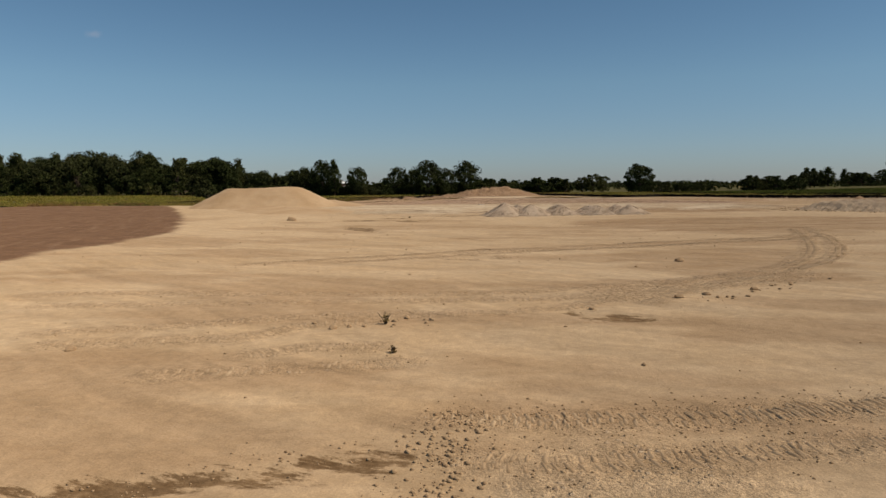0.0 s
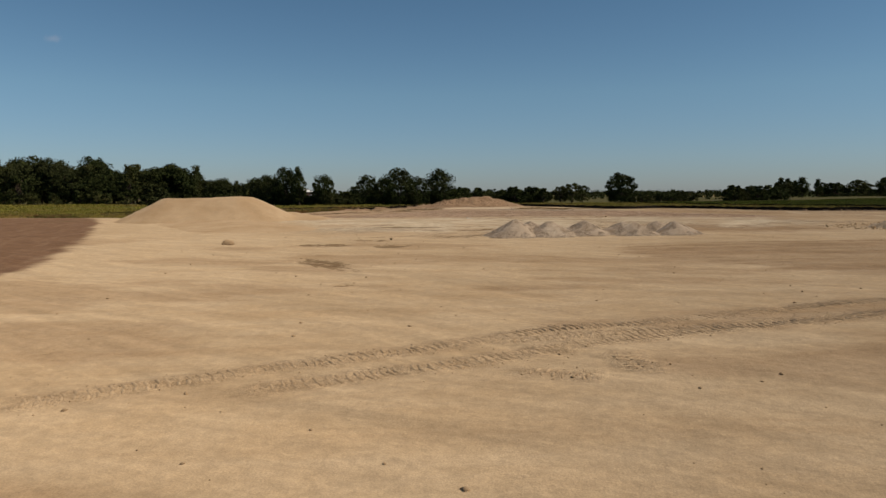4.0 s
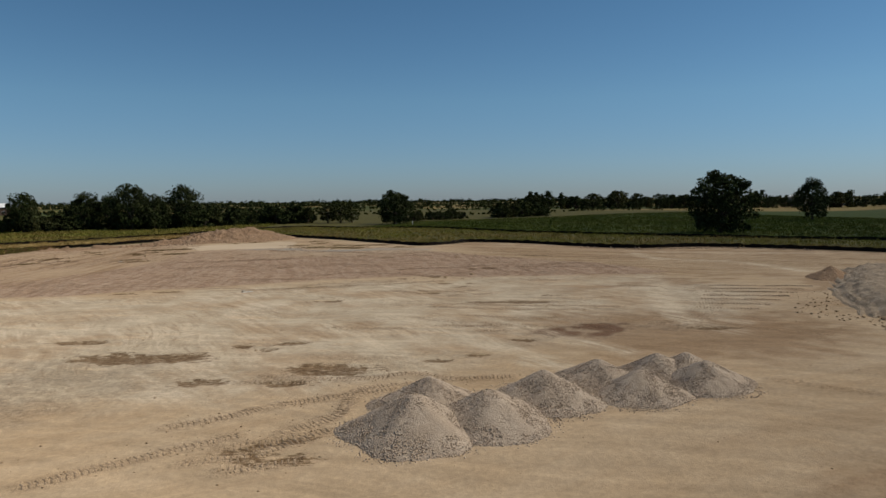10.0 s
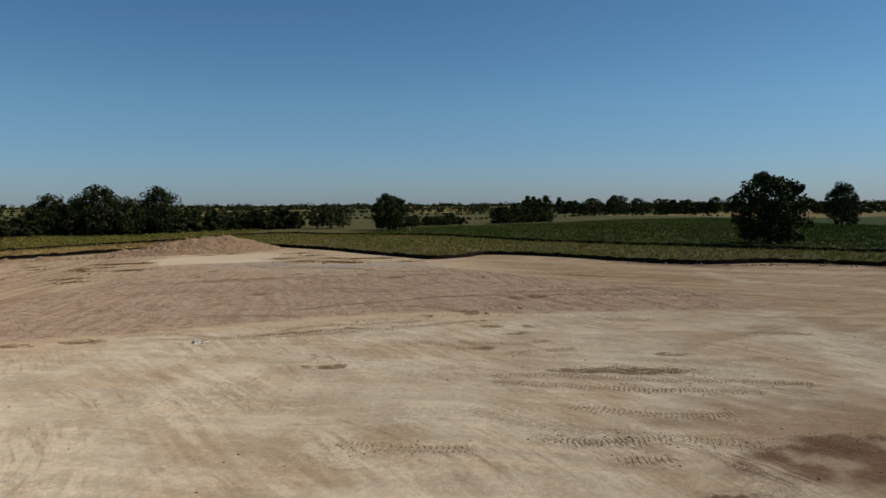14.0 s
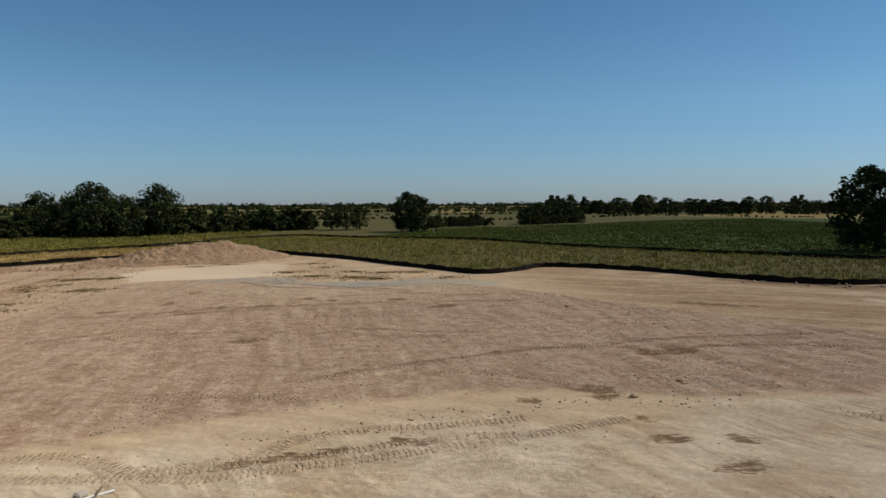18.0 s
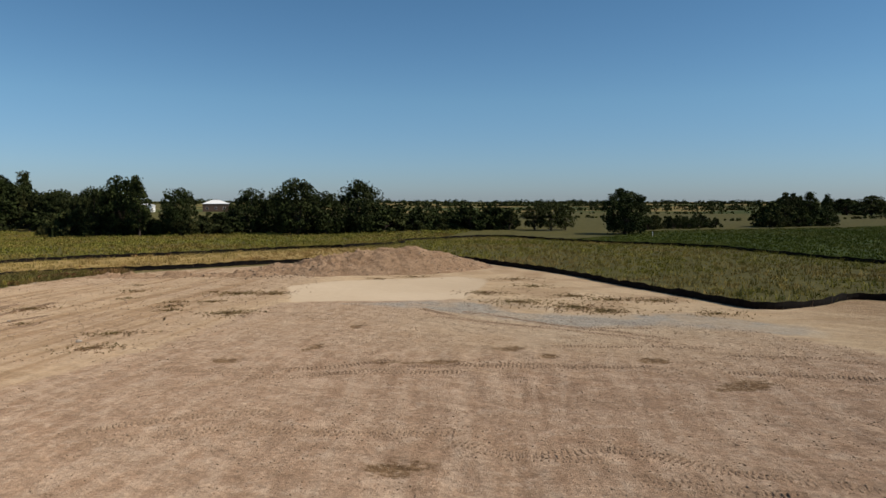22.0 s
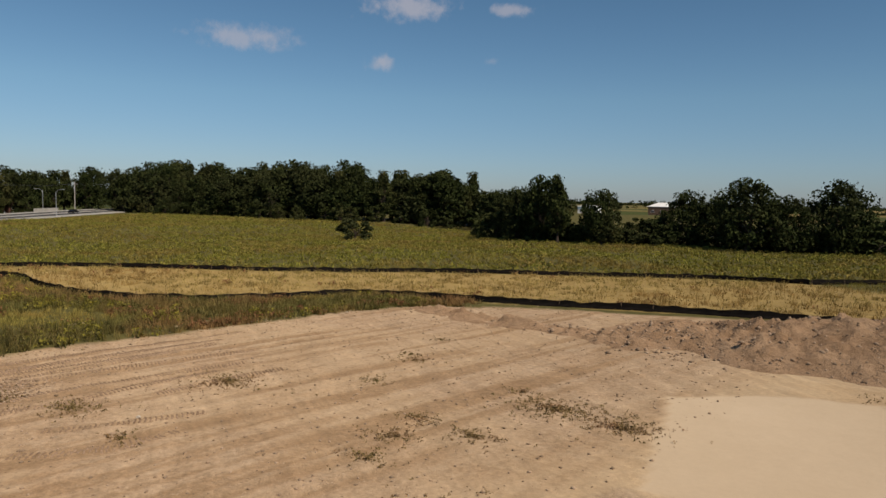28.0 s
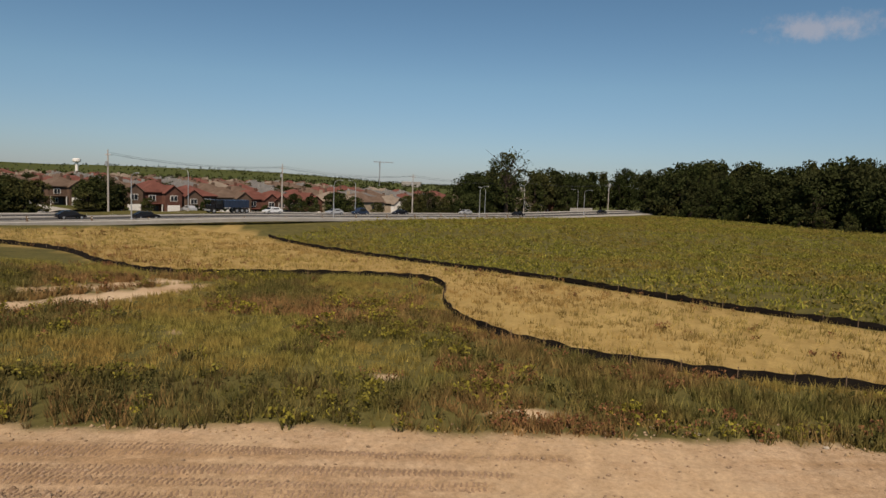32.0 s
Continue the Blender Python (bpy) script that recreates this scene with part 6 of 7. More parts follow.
def rock(x, y, size, material_, label, seed):
    bm = bmesh.new()
    bmesh.ops.create_icosphere(bm, subdivisions=2, radius=size)
    for v in bm.verts:
        k = 1 + 0.35 * noise.noise(v.co / size * 1.3 + Vector((seed, 0, 0)))
        v.co = Vector((v.co.x * k * 1.25, v.co.y * k, v.co.z * k * 0.72))
    me = bpy.data.meshes.new("rock")
    bm.to_mesh(me)
    bm.free()
    me.materials.append(material_)
    ob = tagged(new("rock", me), label, "rock", "loose rocks")
    ob.matrix_basis = pose(x, y, float(surface(x, y)) + size * 0.3, 0, 0, seed * 40)
    return ob


for k, (x, y, size, pale) in enumerate([(3.29, 18.78, 0.11, 0), (4.82, 27.74, 0.16, 0), (-9.08, 11.43, 0.09, 0), (0.9, 17.0, 0.07, 0), (4.1, 19.4, 0.09, 0), (5.6, 20.4, 0.1, 0), (-4.7, 13.9, 0.08, 0), (-4.4, 14.1, 0.06, 0), (-4.1, 14.2, 0.05, 0), (-22.8, 56.9, 0.35, 0), (8.0, 122.0, 0.1, 1), (13.5, 128.5, 0.14, 0), (-6.5, 111.0, 0.06, 1), (-37.4, 147.7, 0.1, 1), (-27.6, 139.4, 0.13, 1), (25.4, 77.6, 0.2, 0), (27.5, 74.6, 0.22, 0), (29.0, 76.0, 0.18, 0), (-52.6, 163.4, 0.09, 1), (-53.1, 165.2, 0.1, 1), (-52.3, 166.6, 0.12, 1), (-50.8, 170.8, 0.1, 1), (6.6, 107.0, 0.14, 0), (9.6, 108.6, 0.16, 0)]):
    rock(x, y, size, M_WHITE_STONE if pale else M_CLOD, "pale stone lying on the bare ground" if pale else "rough sandy lump of earth on graded ground", k)


def dead_weed(x, y, height, label):
    rng = np.random.default_rng(int(abs(x * 31 + y * 17)))
    root = tagged(new("dead_weed"), label, "weed")
    bm = bmesh.new()
    for _ in range(7):
        ang, lean_ = rng.random() * math.tau, 0.15 + 0.55 * rng.random()
        top = Vector((math.cos(ang) * lean_ * height, math.sin(ang) * lean_ * height, height * (0.6 + 0.4 * rng.random())))
        tube_bm([(0, 0, -0.02), top * 0.5 + Vector((0, 0, 0.03)), top], [0.012, 0.008, 0.004], 4, bm)
    part("stems", bm, M_BARK, root)
    leaves = leaf_cards(np.column_stack([rng.normal(0, 0.3 * height, (9, 2)) * 0.6, height * (0.2 + 0.7 * rng.random(9))]), np.full(9, 0.05), 4, 0.03, rng)
    ob = new("leaves", big_mesh("leaves", leaves, np.arange(len(leaves)), 4, M_RUSTWEED))
    ob.parent = root
    root.matrix_basis = pose(x, y, float(land(x, y)))
    return root


dead_weed(-3.69, 14.5, 0.26, "dark withered weed standing on bare sand")
dead_weed(-2.95, 12.1, 0.13, "thin dry weed standing on bare sand")
dead_weed(-13.3, 61.9, 0.16, "dark withered weed on damp sandy ground")
dead_weed(-25.8, 146.0, 0.3, "thin dry weed on ridged sand")


def broken_stake(x, y, turn):
    root = tagged(new("survey_stake"), "broken survey stakes lying on pale graded earth", "stake")
    part("stake", box_bm((-0.45, -0.025, 0.0, 0.45, 0.025, 0.04), bevel=0.006), M_TRIM, root, "pale wooden stake")
    b = part("stake", box_bm((-0.35, -0.025, 0.04, 0.35, 0.025, 0.08), bevel=0.006), M_POST, root, "dark weathered stake")
    b.matrix_local = pose(0.05, 0.02, 0.005, 0, -4, 55)
    c = part("lump", box_bm((-0.16, -0.12, 0.0, 0.16, 0.12, 0.16), bevel=0.05), M_WHITE_STONE, root, "pale concrete lump")
    c.matrix_local = pose(-0.3, 0.18, 0, 0, 0, 20)
    root.matrix_basis = pose(x, y, float(land(x, y)) + 0.005, 0, 0, turn)


broken_stake(-10.93, 102.7, 30)

# small white marker post by the lone tree
post = tagged(new("marker_post"), "white marker post standing in grass", "post")
part("post", box_bm((-0.06, -0.06, -0.2, 0.06, 0.06, 1.25), bevel=0.015), M_TRIM, post)
part("cap", box_bm((-0.075, -0.075, 1.25, 0.075, 0.075, 1.31), bevel=0.012), M_DARK, post, "dark cap")
post.matrix_basis = pose(36.5, 268.0, float(land(36.5, 268.0)))

# ---- the road and what stands along it ----
U, N_AWAY, O_ROAD = np.array((0.658, -0.753)), np.array((-0.753, -0.658)), np.array((-188.0, 143.0))
ROAD_TURN = math.degrees(math.atan2(U[1], U[0]))


def by_road(s, n):
    p = O_ROAD + U * s + N_AWAY * n
    return float(p[0]), float(p[1]), float(land(p[0], p[1]))


def ribbon(name, n0, n1, up, material_, label, thick=0.12, s0=-420.0, s1=100.0, kind="structure"):
    """A long slab beside the road's middle line."""
    ss = np.arange(s0, s1 + 1, 6.0)
    verts, faces = [], []
    for i, s in enumerate(ss):
        for n in (n0, n1):
            x, y, z = by_road(s, n)
            zc = by_road(s, 0)[2] if abs(n) < 16 else z
            verts += [(x, y, zc + up - thick), (x, y, zc + up)]
        if i:
            a, b = 4 * (i - 1), 4 * i
            faces += [(a + 1, a + 3, b + 3, b + 1), (a, a + 1, b + 1, b), (a + 3, a + 2, b + 2, b + 3)]
    return tagged(new(name, mesh_of(name, verts, faces, material_)), label, name.split("_")[0], kind=kind)


ribbon("road", -8.6, 8.6, 0.30, M_ASPHALT, "grey asphalt of a four-lane suburban road", 0.6)
ribbon("kerb", -9.0, -8.6, 0.45, M_CONCRETE, "pale concrete kerb along the near side of the road", 0.8)
ribbon("kerb", 8.6, 9.0, 0.45, M_CONCRETE, "pale concrete kerb along the far side of the road", 0.8)
ribbon("pavement", -12.4, -10.2, 0.34, M_CONCRETE, "pale concrete footpath beside the road", 0.6)
ribbon("pavement", 10.6, 12.6, 0.38, M_CONCRETE, "pale concrete footpath in front of the houses", 0.6)
ribbon("median", -0.9, 0.9, 0.46, M_CONCRETE, "narrow raised concrete median of the road", 0.2)
for n in (-4.6, 4.6):
    for s in np.arange(-200, 98, 9.0):
        x, y, _ = by_road(s, n)
        z0 = by_road(s, 0)[2]
        me = bpy.data.meshes.get("lane_mark") or mesh_of("lane_mark", [(-1.5, -0.07, 0), (1.5, -0.07, 0), (1.5, 0.07, 0), (-1.5, 0.07, 0)], [(0, 1, 2, 3)], M_PAINT)
        ob = new("lane_mark", me)
        ob.parent = bpy.data.objects["road"]
        ob.matrix_basis = pose(x, y, z0 + 0.306, 0, 0, ROAD_TURN)


def stand(ob, s, n, turn=0.0, up=0.0):
    x, y, z = by_road(s, n)
    return pose(x, y, z + up, 0, 0, ROAD_TURN + turn)


def street_lamp(height=8.6, arm=2.2):
    root = tagged(new("street_lamp"), "grey steel street lamp with a curved arm", "street lamp", "street lamps")
    part("pole", tube_bm([(0, 0, -0.3), (0, 0, 0.4), (0, 0, height - 1.0)], [0.13, 0.11, 0.07], 8), M_STEEL, root)
    part("arm", tube_bm([(0, 0, height - 1.05), (0, -0.35, height - 0.35), (0, -1.1, height - 0.05), (0, -arm, height)], [0.06, 0.05, 0.045, 0.04], 8), M_STEEL, root)
    head = part("lamp_head", box_bm((-0.16, -arm - 0.75, height - 0.07, 0.16, -arm + 0.1, height + 0.09), bevel=0.05), M_STEEL, root)
    part("lens", box_bm((-0.12, -arm - 0.6, height - 0.11, 0.12, -arm - 0.1, height - 0.06), bevel=0.02), M_LAMP, head, "clear lamp lens")
    part("base", tube_bm([(0, 0, -0.2), (0, 0, 0.35)], [0.24, 0.22], 10), M_CONCRETE, root, "concrete base")
    return root


def utility_pole(height=12.0):
    root = tagged(new("utility_pole"), "tall pale utility pole with crossarm and insulators", "utility pole", "utility poles")
    part("pole", tube_bm([(0, 0, -0.4), (0, 0, height * 0.5), (0, 0, height)], [0.2, 0.17, 0.12], 8), M_WOODPOLE, root)
    arm = part("crossarm", box_bm((-0.06, -1.2, height - 1.1, 0.06, 1.2, height - 0.98), bevel=0.01), M_WOODPOLE, root)
    for y in (-1.1, -0.5, 0.5, 1.1):
        part("insulator", tube_bm([(0, y, height - 0.98), (0, y, height - 0.78)], [0.05, 0.035], 6), M_LAMP, arm, "pale insulator")
    part("transformer", tube_bm([(0.32, 0, height - 3.2), (0.32, 0, height - 2.3)], [0.22, 0.22], 10), M_STEEL, root, "grey transformer can")
    return root


lamp, pole = street_lamp(), utility_pole()
for k, (s, n, flip) in enumerate([(46.5, -10.0, 180), (3.1, -10.0, 180), (-46.8, -10.0, 180), (-101.0, -10.0, 180), (-160.0, -10.0, 180), (26.0, 10.0, 0), (-20.0, 10.0, 0), (-74.0, 10.0, 0), (-130.0, 10.0, 0)]):
    m = stand(lamp, s, n, flip, 0.15)
    if k:
        copy_thing(lamp, m)
    else:
        lamp.matrix_basis = m
for k, s in enumerate([41.0, 0.3, -44.5, -100.0, -159.6, -230.5]):
    m = stand(pole, s, 13.4, 0, 0.1)
    if k:
        copy_thing(pole, m)
    else:
        pole.matrix_basis = m
wires = tagged(new("power_line"), "thin dark wires strung between utility poles", "wires")
for off in (-1.1, 0.5, 1.1):
    spots = [41.0, 0.3, -44.5, -100.0, -159.6, -230.5]
    for a, b in zip(spots, spots[1:]):
        pa, pb = Vector(by_road(a, 13.4 + off)), Vector(by_road(b, 13.4 + off))
        pa.z, pb.z = pa.z + 11.4, pb.z + 11.4
        pts = [pa.lerp(pb, t) - Vector((0, 0, 1.1 * 4 * t * (1 - t))) for t in np.linspace(0, 1, 9)]
        part("wire", tube_bm(pts, [0.018] * 9, 4), M_DARK, wires)


def guide_post():
    root = tagged(new("guide_post"), "short dark guide post beside the road", "post", "roadside guide posts")
    part("post", box_bm((-0.13, -0.13, -0.3, 0.13, 0.13, 1.05), bevel=0.03), M_POST, root)
    part("reflector", box_bm((-0.08, 0.13, 0.75, 0.08, 0.145, 0.9)), M_TRIM, root, "pale reflector plate")
    return root


gp = guide_post()
for k, s in enumerate(np.arange(-60, 100, 9.4)):
    m = stand(gp, s, -9.7, 0, 0.2)
    if k:
        copy_thing(gp, m)
    else:
        gp.matrix_basis = m


def car(paint, label, kind="car"):
    tall = 1.75 if kind == "van" else 1.45
    root = tagged(new("car"), label, "car", "cars on the road")
    bm = bmesh.new()
    side = [(-2.25, 0.32), (-2.2, 0.72), (-1.2, 0.92), (-0.55, tall - 0.03), (1.15, tall), (1.95, 1.0), (2.22, 0.9), (2.25, 0.34)]
    left, right = [], []
    for x, z in side:
        y = 0.88 if z < 1.0 else 0.70
        left.append(bm.verts.new((x, y, z)))
        right.append(bm.verts.new((x, -y, z)))
    bm.faces.new(left)
    bm.faces.new(right[::-1])
    for i in range(len(side)):
        j = (i + 1) % len(side)
        bm.faces.new((left[i], right[i], right[j], left[j]))
    bmesh.ops.recalc_face_normals(bm, faces=bm.faces[:])
    bmesh.ops.bevel(bm, geom=bm.edges[:], offset=0.05, segments=1, affect="EDGES")
    part("body", bm, paint, root)
    for y in (-0.76, 0.76):
        s = 1 if y > 0 else -1
        part("side_window", box_bm((-0.75, y + s * 0.0, 0.98, 1.25, y + s * 0.04, tall - 0.17), bevel=0.01), M_GLASS, root, "dark side windows")
    w = part("windscreen", box_bm((-0.02, -0.62, -0.3, 0.02, 0.62, 0.3)), M_GLASS, root, "dark windscreen")
    w.matrix_local = pose(-0.92, 0, 1.17, 0, 50, 0)
    for x in (-1.4, 1.4):
        for y in (-0.82, 0.82):
            wheel = part("wheel", tube_bm([(x, y - 0.1, 0.32), (x, y + 0.1, 0.32)], [0.32, 0.32], 14), M_RUBBER, root, "black tyre")
            part("rim", tube_bm([(x, y - 0.11, 0.32), (x, y + 0.11, 0.32)], [0.19, 0.19], 10), M_STEEL, wheel)
    for y in (-0.6, 0.6):
        part("headlight", box_bm((-2.27, y - 0.17, 0.62, -2.2, y + 0.17, 0.74), bevel=0.02), M_LAMP, root)
    return root


cars = [car(CAR_PAINT[0], "black car driving on the suburban road"), car(CAR_PAINT[1], "white car driving on the suburban road"), car(CAR_PAINT[2], "silver car driving on the suburban road"), car(CAR_PAINT[3], "dark blue van on the suburban road", "van")]
placed = set()
for which, s, n, turn in [(0, 54.0, -4.0, 0), (0, 41.5, -4.6, 0), (1, 9.5, 3.6, 180), (0, -73.0, -4.0, 0), (0, -123.8, -4.0, 0), (0, -30.0, 3.5, 180), (3, -16.0, 3.4, 180), (2, -8.0, 3.6, 180), (2, -60.0, 6.2, 180)]:
    m = stand(cars[which], s, n, turn, 0.30)
    if which in placed:
        copy_thing(cars[which], m)
    else:
        cars[which].matrix_basis = m
        placed.add(which)


def dump_truck():
    root = tagged(new("dump_truck"), "dark dump truck with a ribbed box driving on the road", "truck")
    part("chassis", box_bm((-3.9, -0.5, 0.75, 4.2, 0.5, 1.0), bevel=0.03), M_DARK, root)
    box = part("dump_box", box_bm((-1.5, -1.2, 1.15, 4.3, 1.2, 2.75), bevel=0.05), CAR_PAINT[3], root, "dark blue-grey dump box")
    for x in np.arange(-1.3, 4.2, 0.78):
        part("rib", box_bm((x - 0.06, -1.28, 1.15, x + 0.06, 1.28, 2.7), bevel=0.01), CAR_PAINT[3], box)
    cab = part("cab", box_bm((-3.4, -1.15, 0.95, -1.75, 1.15, 2.75), bevel=0.1), CAR_PAINT[0], root, "black cab")
    part("cab_window", box_bm((-3.2, -1.17, 1.9, -2.2, 1.17, 2.5), bevel=0.02), M_GLASS, cab)
    part("bonnet", box_bm((-4.7, -0.95, 0.85, -3.4, 0.95, 1.75), bevel=0.1), CAR_PAINT[0], root, "black bonnet")
    part("bumper", box_bm((-4.85, -1.1, 0.45, -4.65, 1.1, 0.8), bevel=0.04), M_STEEL, root, "bright bumper")
    for x in (-3.9, 1.4, 2.6, 3.7):
        for y in (-1.0, 1.0):
            wheel = part("wheel", tube_bm([(x, y - 0.16, 0.52), (x, y + 0.16, 0.52)], [0.52, 0.52], 14), M_RUBBER, root, "black tyre")
            part("rim", tube_bm([(x, y - 0.17, 0.52), (x, y + 0.17, 0.52)], [0.28, 0.28], 10), M_STEEL, wheel)
    return root


truck = dump_truck()
truck.matrix_basis = stand(truck, 20.5, 3.4, 180, 0.30)

# board fence and sign at the turn by the wood
screen = tagged(new("board_fence"), "pale board fence beside the road", "fence")
for k in range(9):
    part("panel", box_bm((k * 1.9, -0.04, 0, k * 1.9 + 1.84, 0.04, 1.8), bevel=0.01), M_CONCRETE, screen)
screen.matrix_basis = stand(screen, -150.0, 15.0, 0, 0.2)
sign = tagged(new("road_sign"), "small blank white sign on a post by the road", "sign")
part("post", tube_bm([(0, 0, -0.2), (0, 0, 1.2)], [0.04, 0.04], 6), M_STEEL, sign)
part("board", box_bm((-0.6, -0.03, 1.2, 0.6, 0.03, 2.2), bevel=0.01), M_TRIM, sign)
sign.matrix_basis = stand(sign, -168.0, -10.0, 0, 0.2)

# ---- the housing estate ----
def hip_roof(x0, y0, x1, y1, z, rise, over=0.45):
    bm = bmesh.new()
    x0, y0, x1, y1 = x0 - over, y0 - over, x1 + over, y1 + over
    w, d = x1 - x0, y1 - y0
    if w >= d:
        top = [(x0 + d / 2, (y0 + y1) / 2), (x1 - d / 2, (y0 + y1) / 2)]
    else:
        top = [((x0 + x1) / 2, y0 + w / 2), ((x0 + x1) / 2, y1 - w / 2)]
    b = [bm.verts.new(p) for p in ((x0, y0, z), (x1, y0, z), (x1, y1, z), (x0, y1, z))]
    e = [bm.verts.new((v.co.x, v.co.y, z - 0.18)) for v in b]
    t = [bm.verts.new((*p, z + rise)) for p in top]
    if w >= d:
        bm.faces.new((b[0], b[1], t[1], t[0])), bm.faces.new((b[1], b[2], t[1])), bm.faces.new((b[2], b[3], t[0], t[1])), bm.faces.new((b[3], b[0], t[0]))
    else:
        bm.faces.new((b[0], b[1], t[0])), bm.faces.new((b[1], b[2], t[1], t[0])), bm.faces.new((b[2], b[3], t[1])), bm.faces.new((b[3], b[0], t[0], t[1]))
    for i in range(4):
        j = (i + 1) % 4
        bm.faces.new((e[i], e[j], b[j], b[i]))
    bm.faces.new(e[::-1])
    return bm


def gable_bm(x0, x1, y0, y1, z0, z1, rise):
    """A gabled bay: walls up to the ridge, seen from y0."""
    bm = bmesh.new()
    m = (x0 + x1) / 2
    f = [(x0, z0), (x1, z0), (x1, z1), (m, z1 + rise), (x0, z1)]
    a, b = [bm.verts.new((x, y0, z)) for x, z in f], [bm.verts.new((x, y1, z)) for x, z in f]
    bm.faces.new(a)
    bm.faces.new(b[::-1])
    for i in range(5):
        j = (i + 1) % 5
        bm.faces.new((a[j], a[i], b[i], b[j]))
    return bm


def gable_roof(x0, x1, y0, y1, z1, rise, thick=0.16, over=0.3):
    bm = bmesh.new()
    m = (x0 + x1) / 2
    k = rise / (m - x0)
    for s, xe in ((-1, x0 - over), (1, x1 + over)):
        ze = z1 - over * k
        ring = [(xe, ze), (m, z1 + rise), (m, z1 + rise + thick), (xe, ze + thick)]
        a, b = [bm.verts.new((x, y0 - over, z + 0.02)) for x, z in ring], [bm.verts.new((x, y1, z + 0.02)) for x, z in ring]
        bm.faces.new(a), bm.faces.new(b[::-1])
        for i in range(4):
            j = (i + 1) % 4
            bm.faces.new((a[j], a[i], b[i], b[j]))
    bmesh.ops.recalc_face_normals(bm, faces=bm.faces[:])
    return bm


def house(brick, roof, label, width=8.6, depth=11.0, flip=False, pale_front=False):
    """A two-storey house, front towards -y."""
    root = tagged(new("house"), label, "house", "houses of the estate")
    w2, eave = width / 2, 5.5
    wall = part("wall", box_bm((-w2, 0, -0.6, w2, depth, eave), bevel=0.02), brick, root)
    top = part("roof", hip_roof(-w2, 0, w2, depth, eave, 2.7), roof, root)
    part("chimney", box_bm((w2 * 0.55, depth * 0.6, eave + 0.6, w2 * 0.55 + 0.7, depth * 0.6 + 0.7, eave + 3.1), bevel=0.02), brick, top)
    s = -1 if flip else 1
    x0, x1 = sorted((s * 0.1, s * (w2 - 0.25)))
    front = M_TRIM if pale_front else brick
    bay = part("gable_bay", gable_bm(x0, x1, -1.5, 0.2, -0.6, eave - 0.2, 1.7), front, root)
    part("gable_roof", gable_roof(x0, x1, -1.5, 3.4, eave - 0.2, 1.7), roof, root)
    part("garage_door", box_bm((x0 + 0.5, -1.56, -0.1, x1 - 0.5, -1.49, 2.2), bevel=0.02), M_TRIM, bay, "white garage door")
    for x, y, z, ww, hh in [((x0 + x1) / 2, -1.5, 3.9, 1.7, 1.4), (-s * w2 * 0.52, 0.0, 3.9, 1.6, 1.5), (-s * w2 * 0.62, 0.0, 1.3, 1.3, 1.5)]:
        win = part("window", box_bm((x - ww / 2, y - 0.06, z - hh / 2, x + ww / 2, y + 0.01, z + hh / 2), bevel=0.02), M_TRIM, root, "white window frame")
        part("pane", box_bm((x - ww / 2 + 0.1, y - 0.075, z - hh / 2 + 0.1, x - 0.05, y - 0.055, z + hh / 2 - 0.1)), M_GLASS, win)
        part("pane", box_bm((x + 0.05, y - 0.075, z - hh / 2 + 0.1, x + ww / 2 - 0.1, y - 0.055, z + hh / 2 - 0.1)), M_GLASS, win)
    for sx in (-1, 1):
        for y in (depth * 0.3, depth * 0.7):
            part("window", box_bm((sx * w2 - 0.05, y - 0.6, 3.2, sx * w2 + 0.05, y + 0.6, 4.5), bevel=0.02), M_GLASS, root, "dark side window")
    part("porch_roof", box_bm((min(-s * w2, -s * 0.2), -1.4, 2.5, max(-s * w2, -s * 0.2), 0.0, 2.68), bevel=0.03), roof, root)
    for px in (-s * (w2 - 0.2), -s * 0.5):
        part("porch_column", box_bm((px - 0.1, -1.3, -0.4, px + 0.1, -1.1, 2.5), bevel=0.02), M_TRIM, root, "white porch column")
    part("front_door", box_bm((-s * w2 * 0.3 - 0.5, -0.05, -0.1, -s * w2 * 0.3 + 0.5, 0.02, 2.05), bevel=0.01), M_DARK, root, "dark front door")
    return root


HOUSES = [house(M_BRICKS[0], M_ROOFS[0], "two-storey red brick house with a red shingle roof"), house(M_BRICKS[1], M_ROOFS[0], "two-storey brown brick house with a red shingle roof", flip=True), house(M_BRICKS[1], M_ROOFS[1], "two-storey brown brick house with a brown shingle roof"),
          house(M_BRICKS[2], M_ROOFS[3], "two-storey buff brick house with a tan shingle roof", flip=True, pale_front=True), house(M_BRICKS[3], M_ROOFS[2], "two-storey grey house with a grey shingle roof"), house(M_BRICKS[2], M_ROOFS[1], "two-storey pale house with a brown shingle roof", flip=True)]
used_house = set()
rng_h = np.random.default_rng(23)


def put_house(which, s, n, turn=0.0, k=1.0):
    x, y, z = by_road(s, n)
    m = Matrix.LocRotScale((x, y, z + 0.1), Euler((0, 0, radians(ROAD_TURN + 180 + turn))), (k, k, 0.92 * k))
    if which in used_house:
        copy_thing(HOUSES[which], m)
    else:
        HOUSES[which].matrix_basis = m
        used_house.add(which)


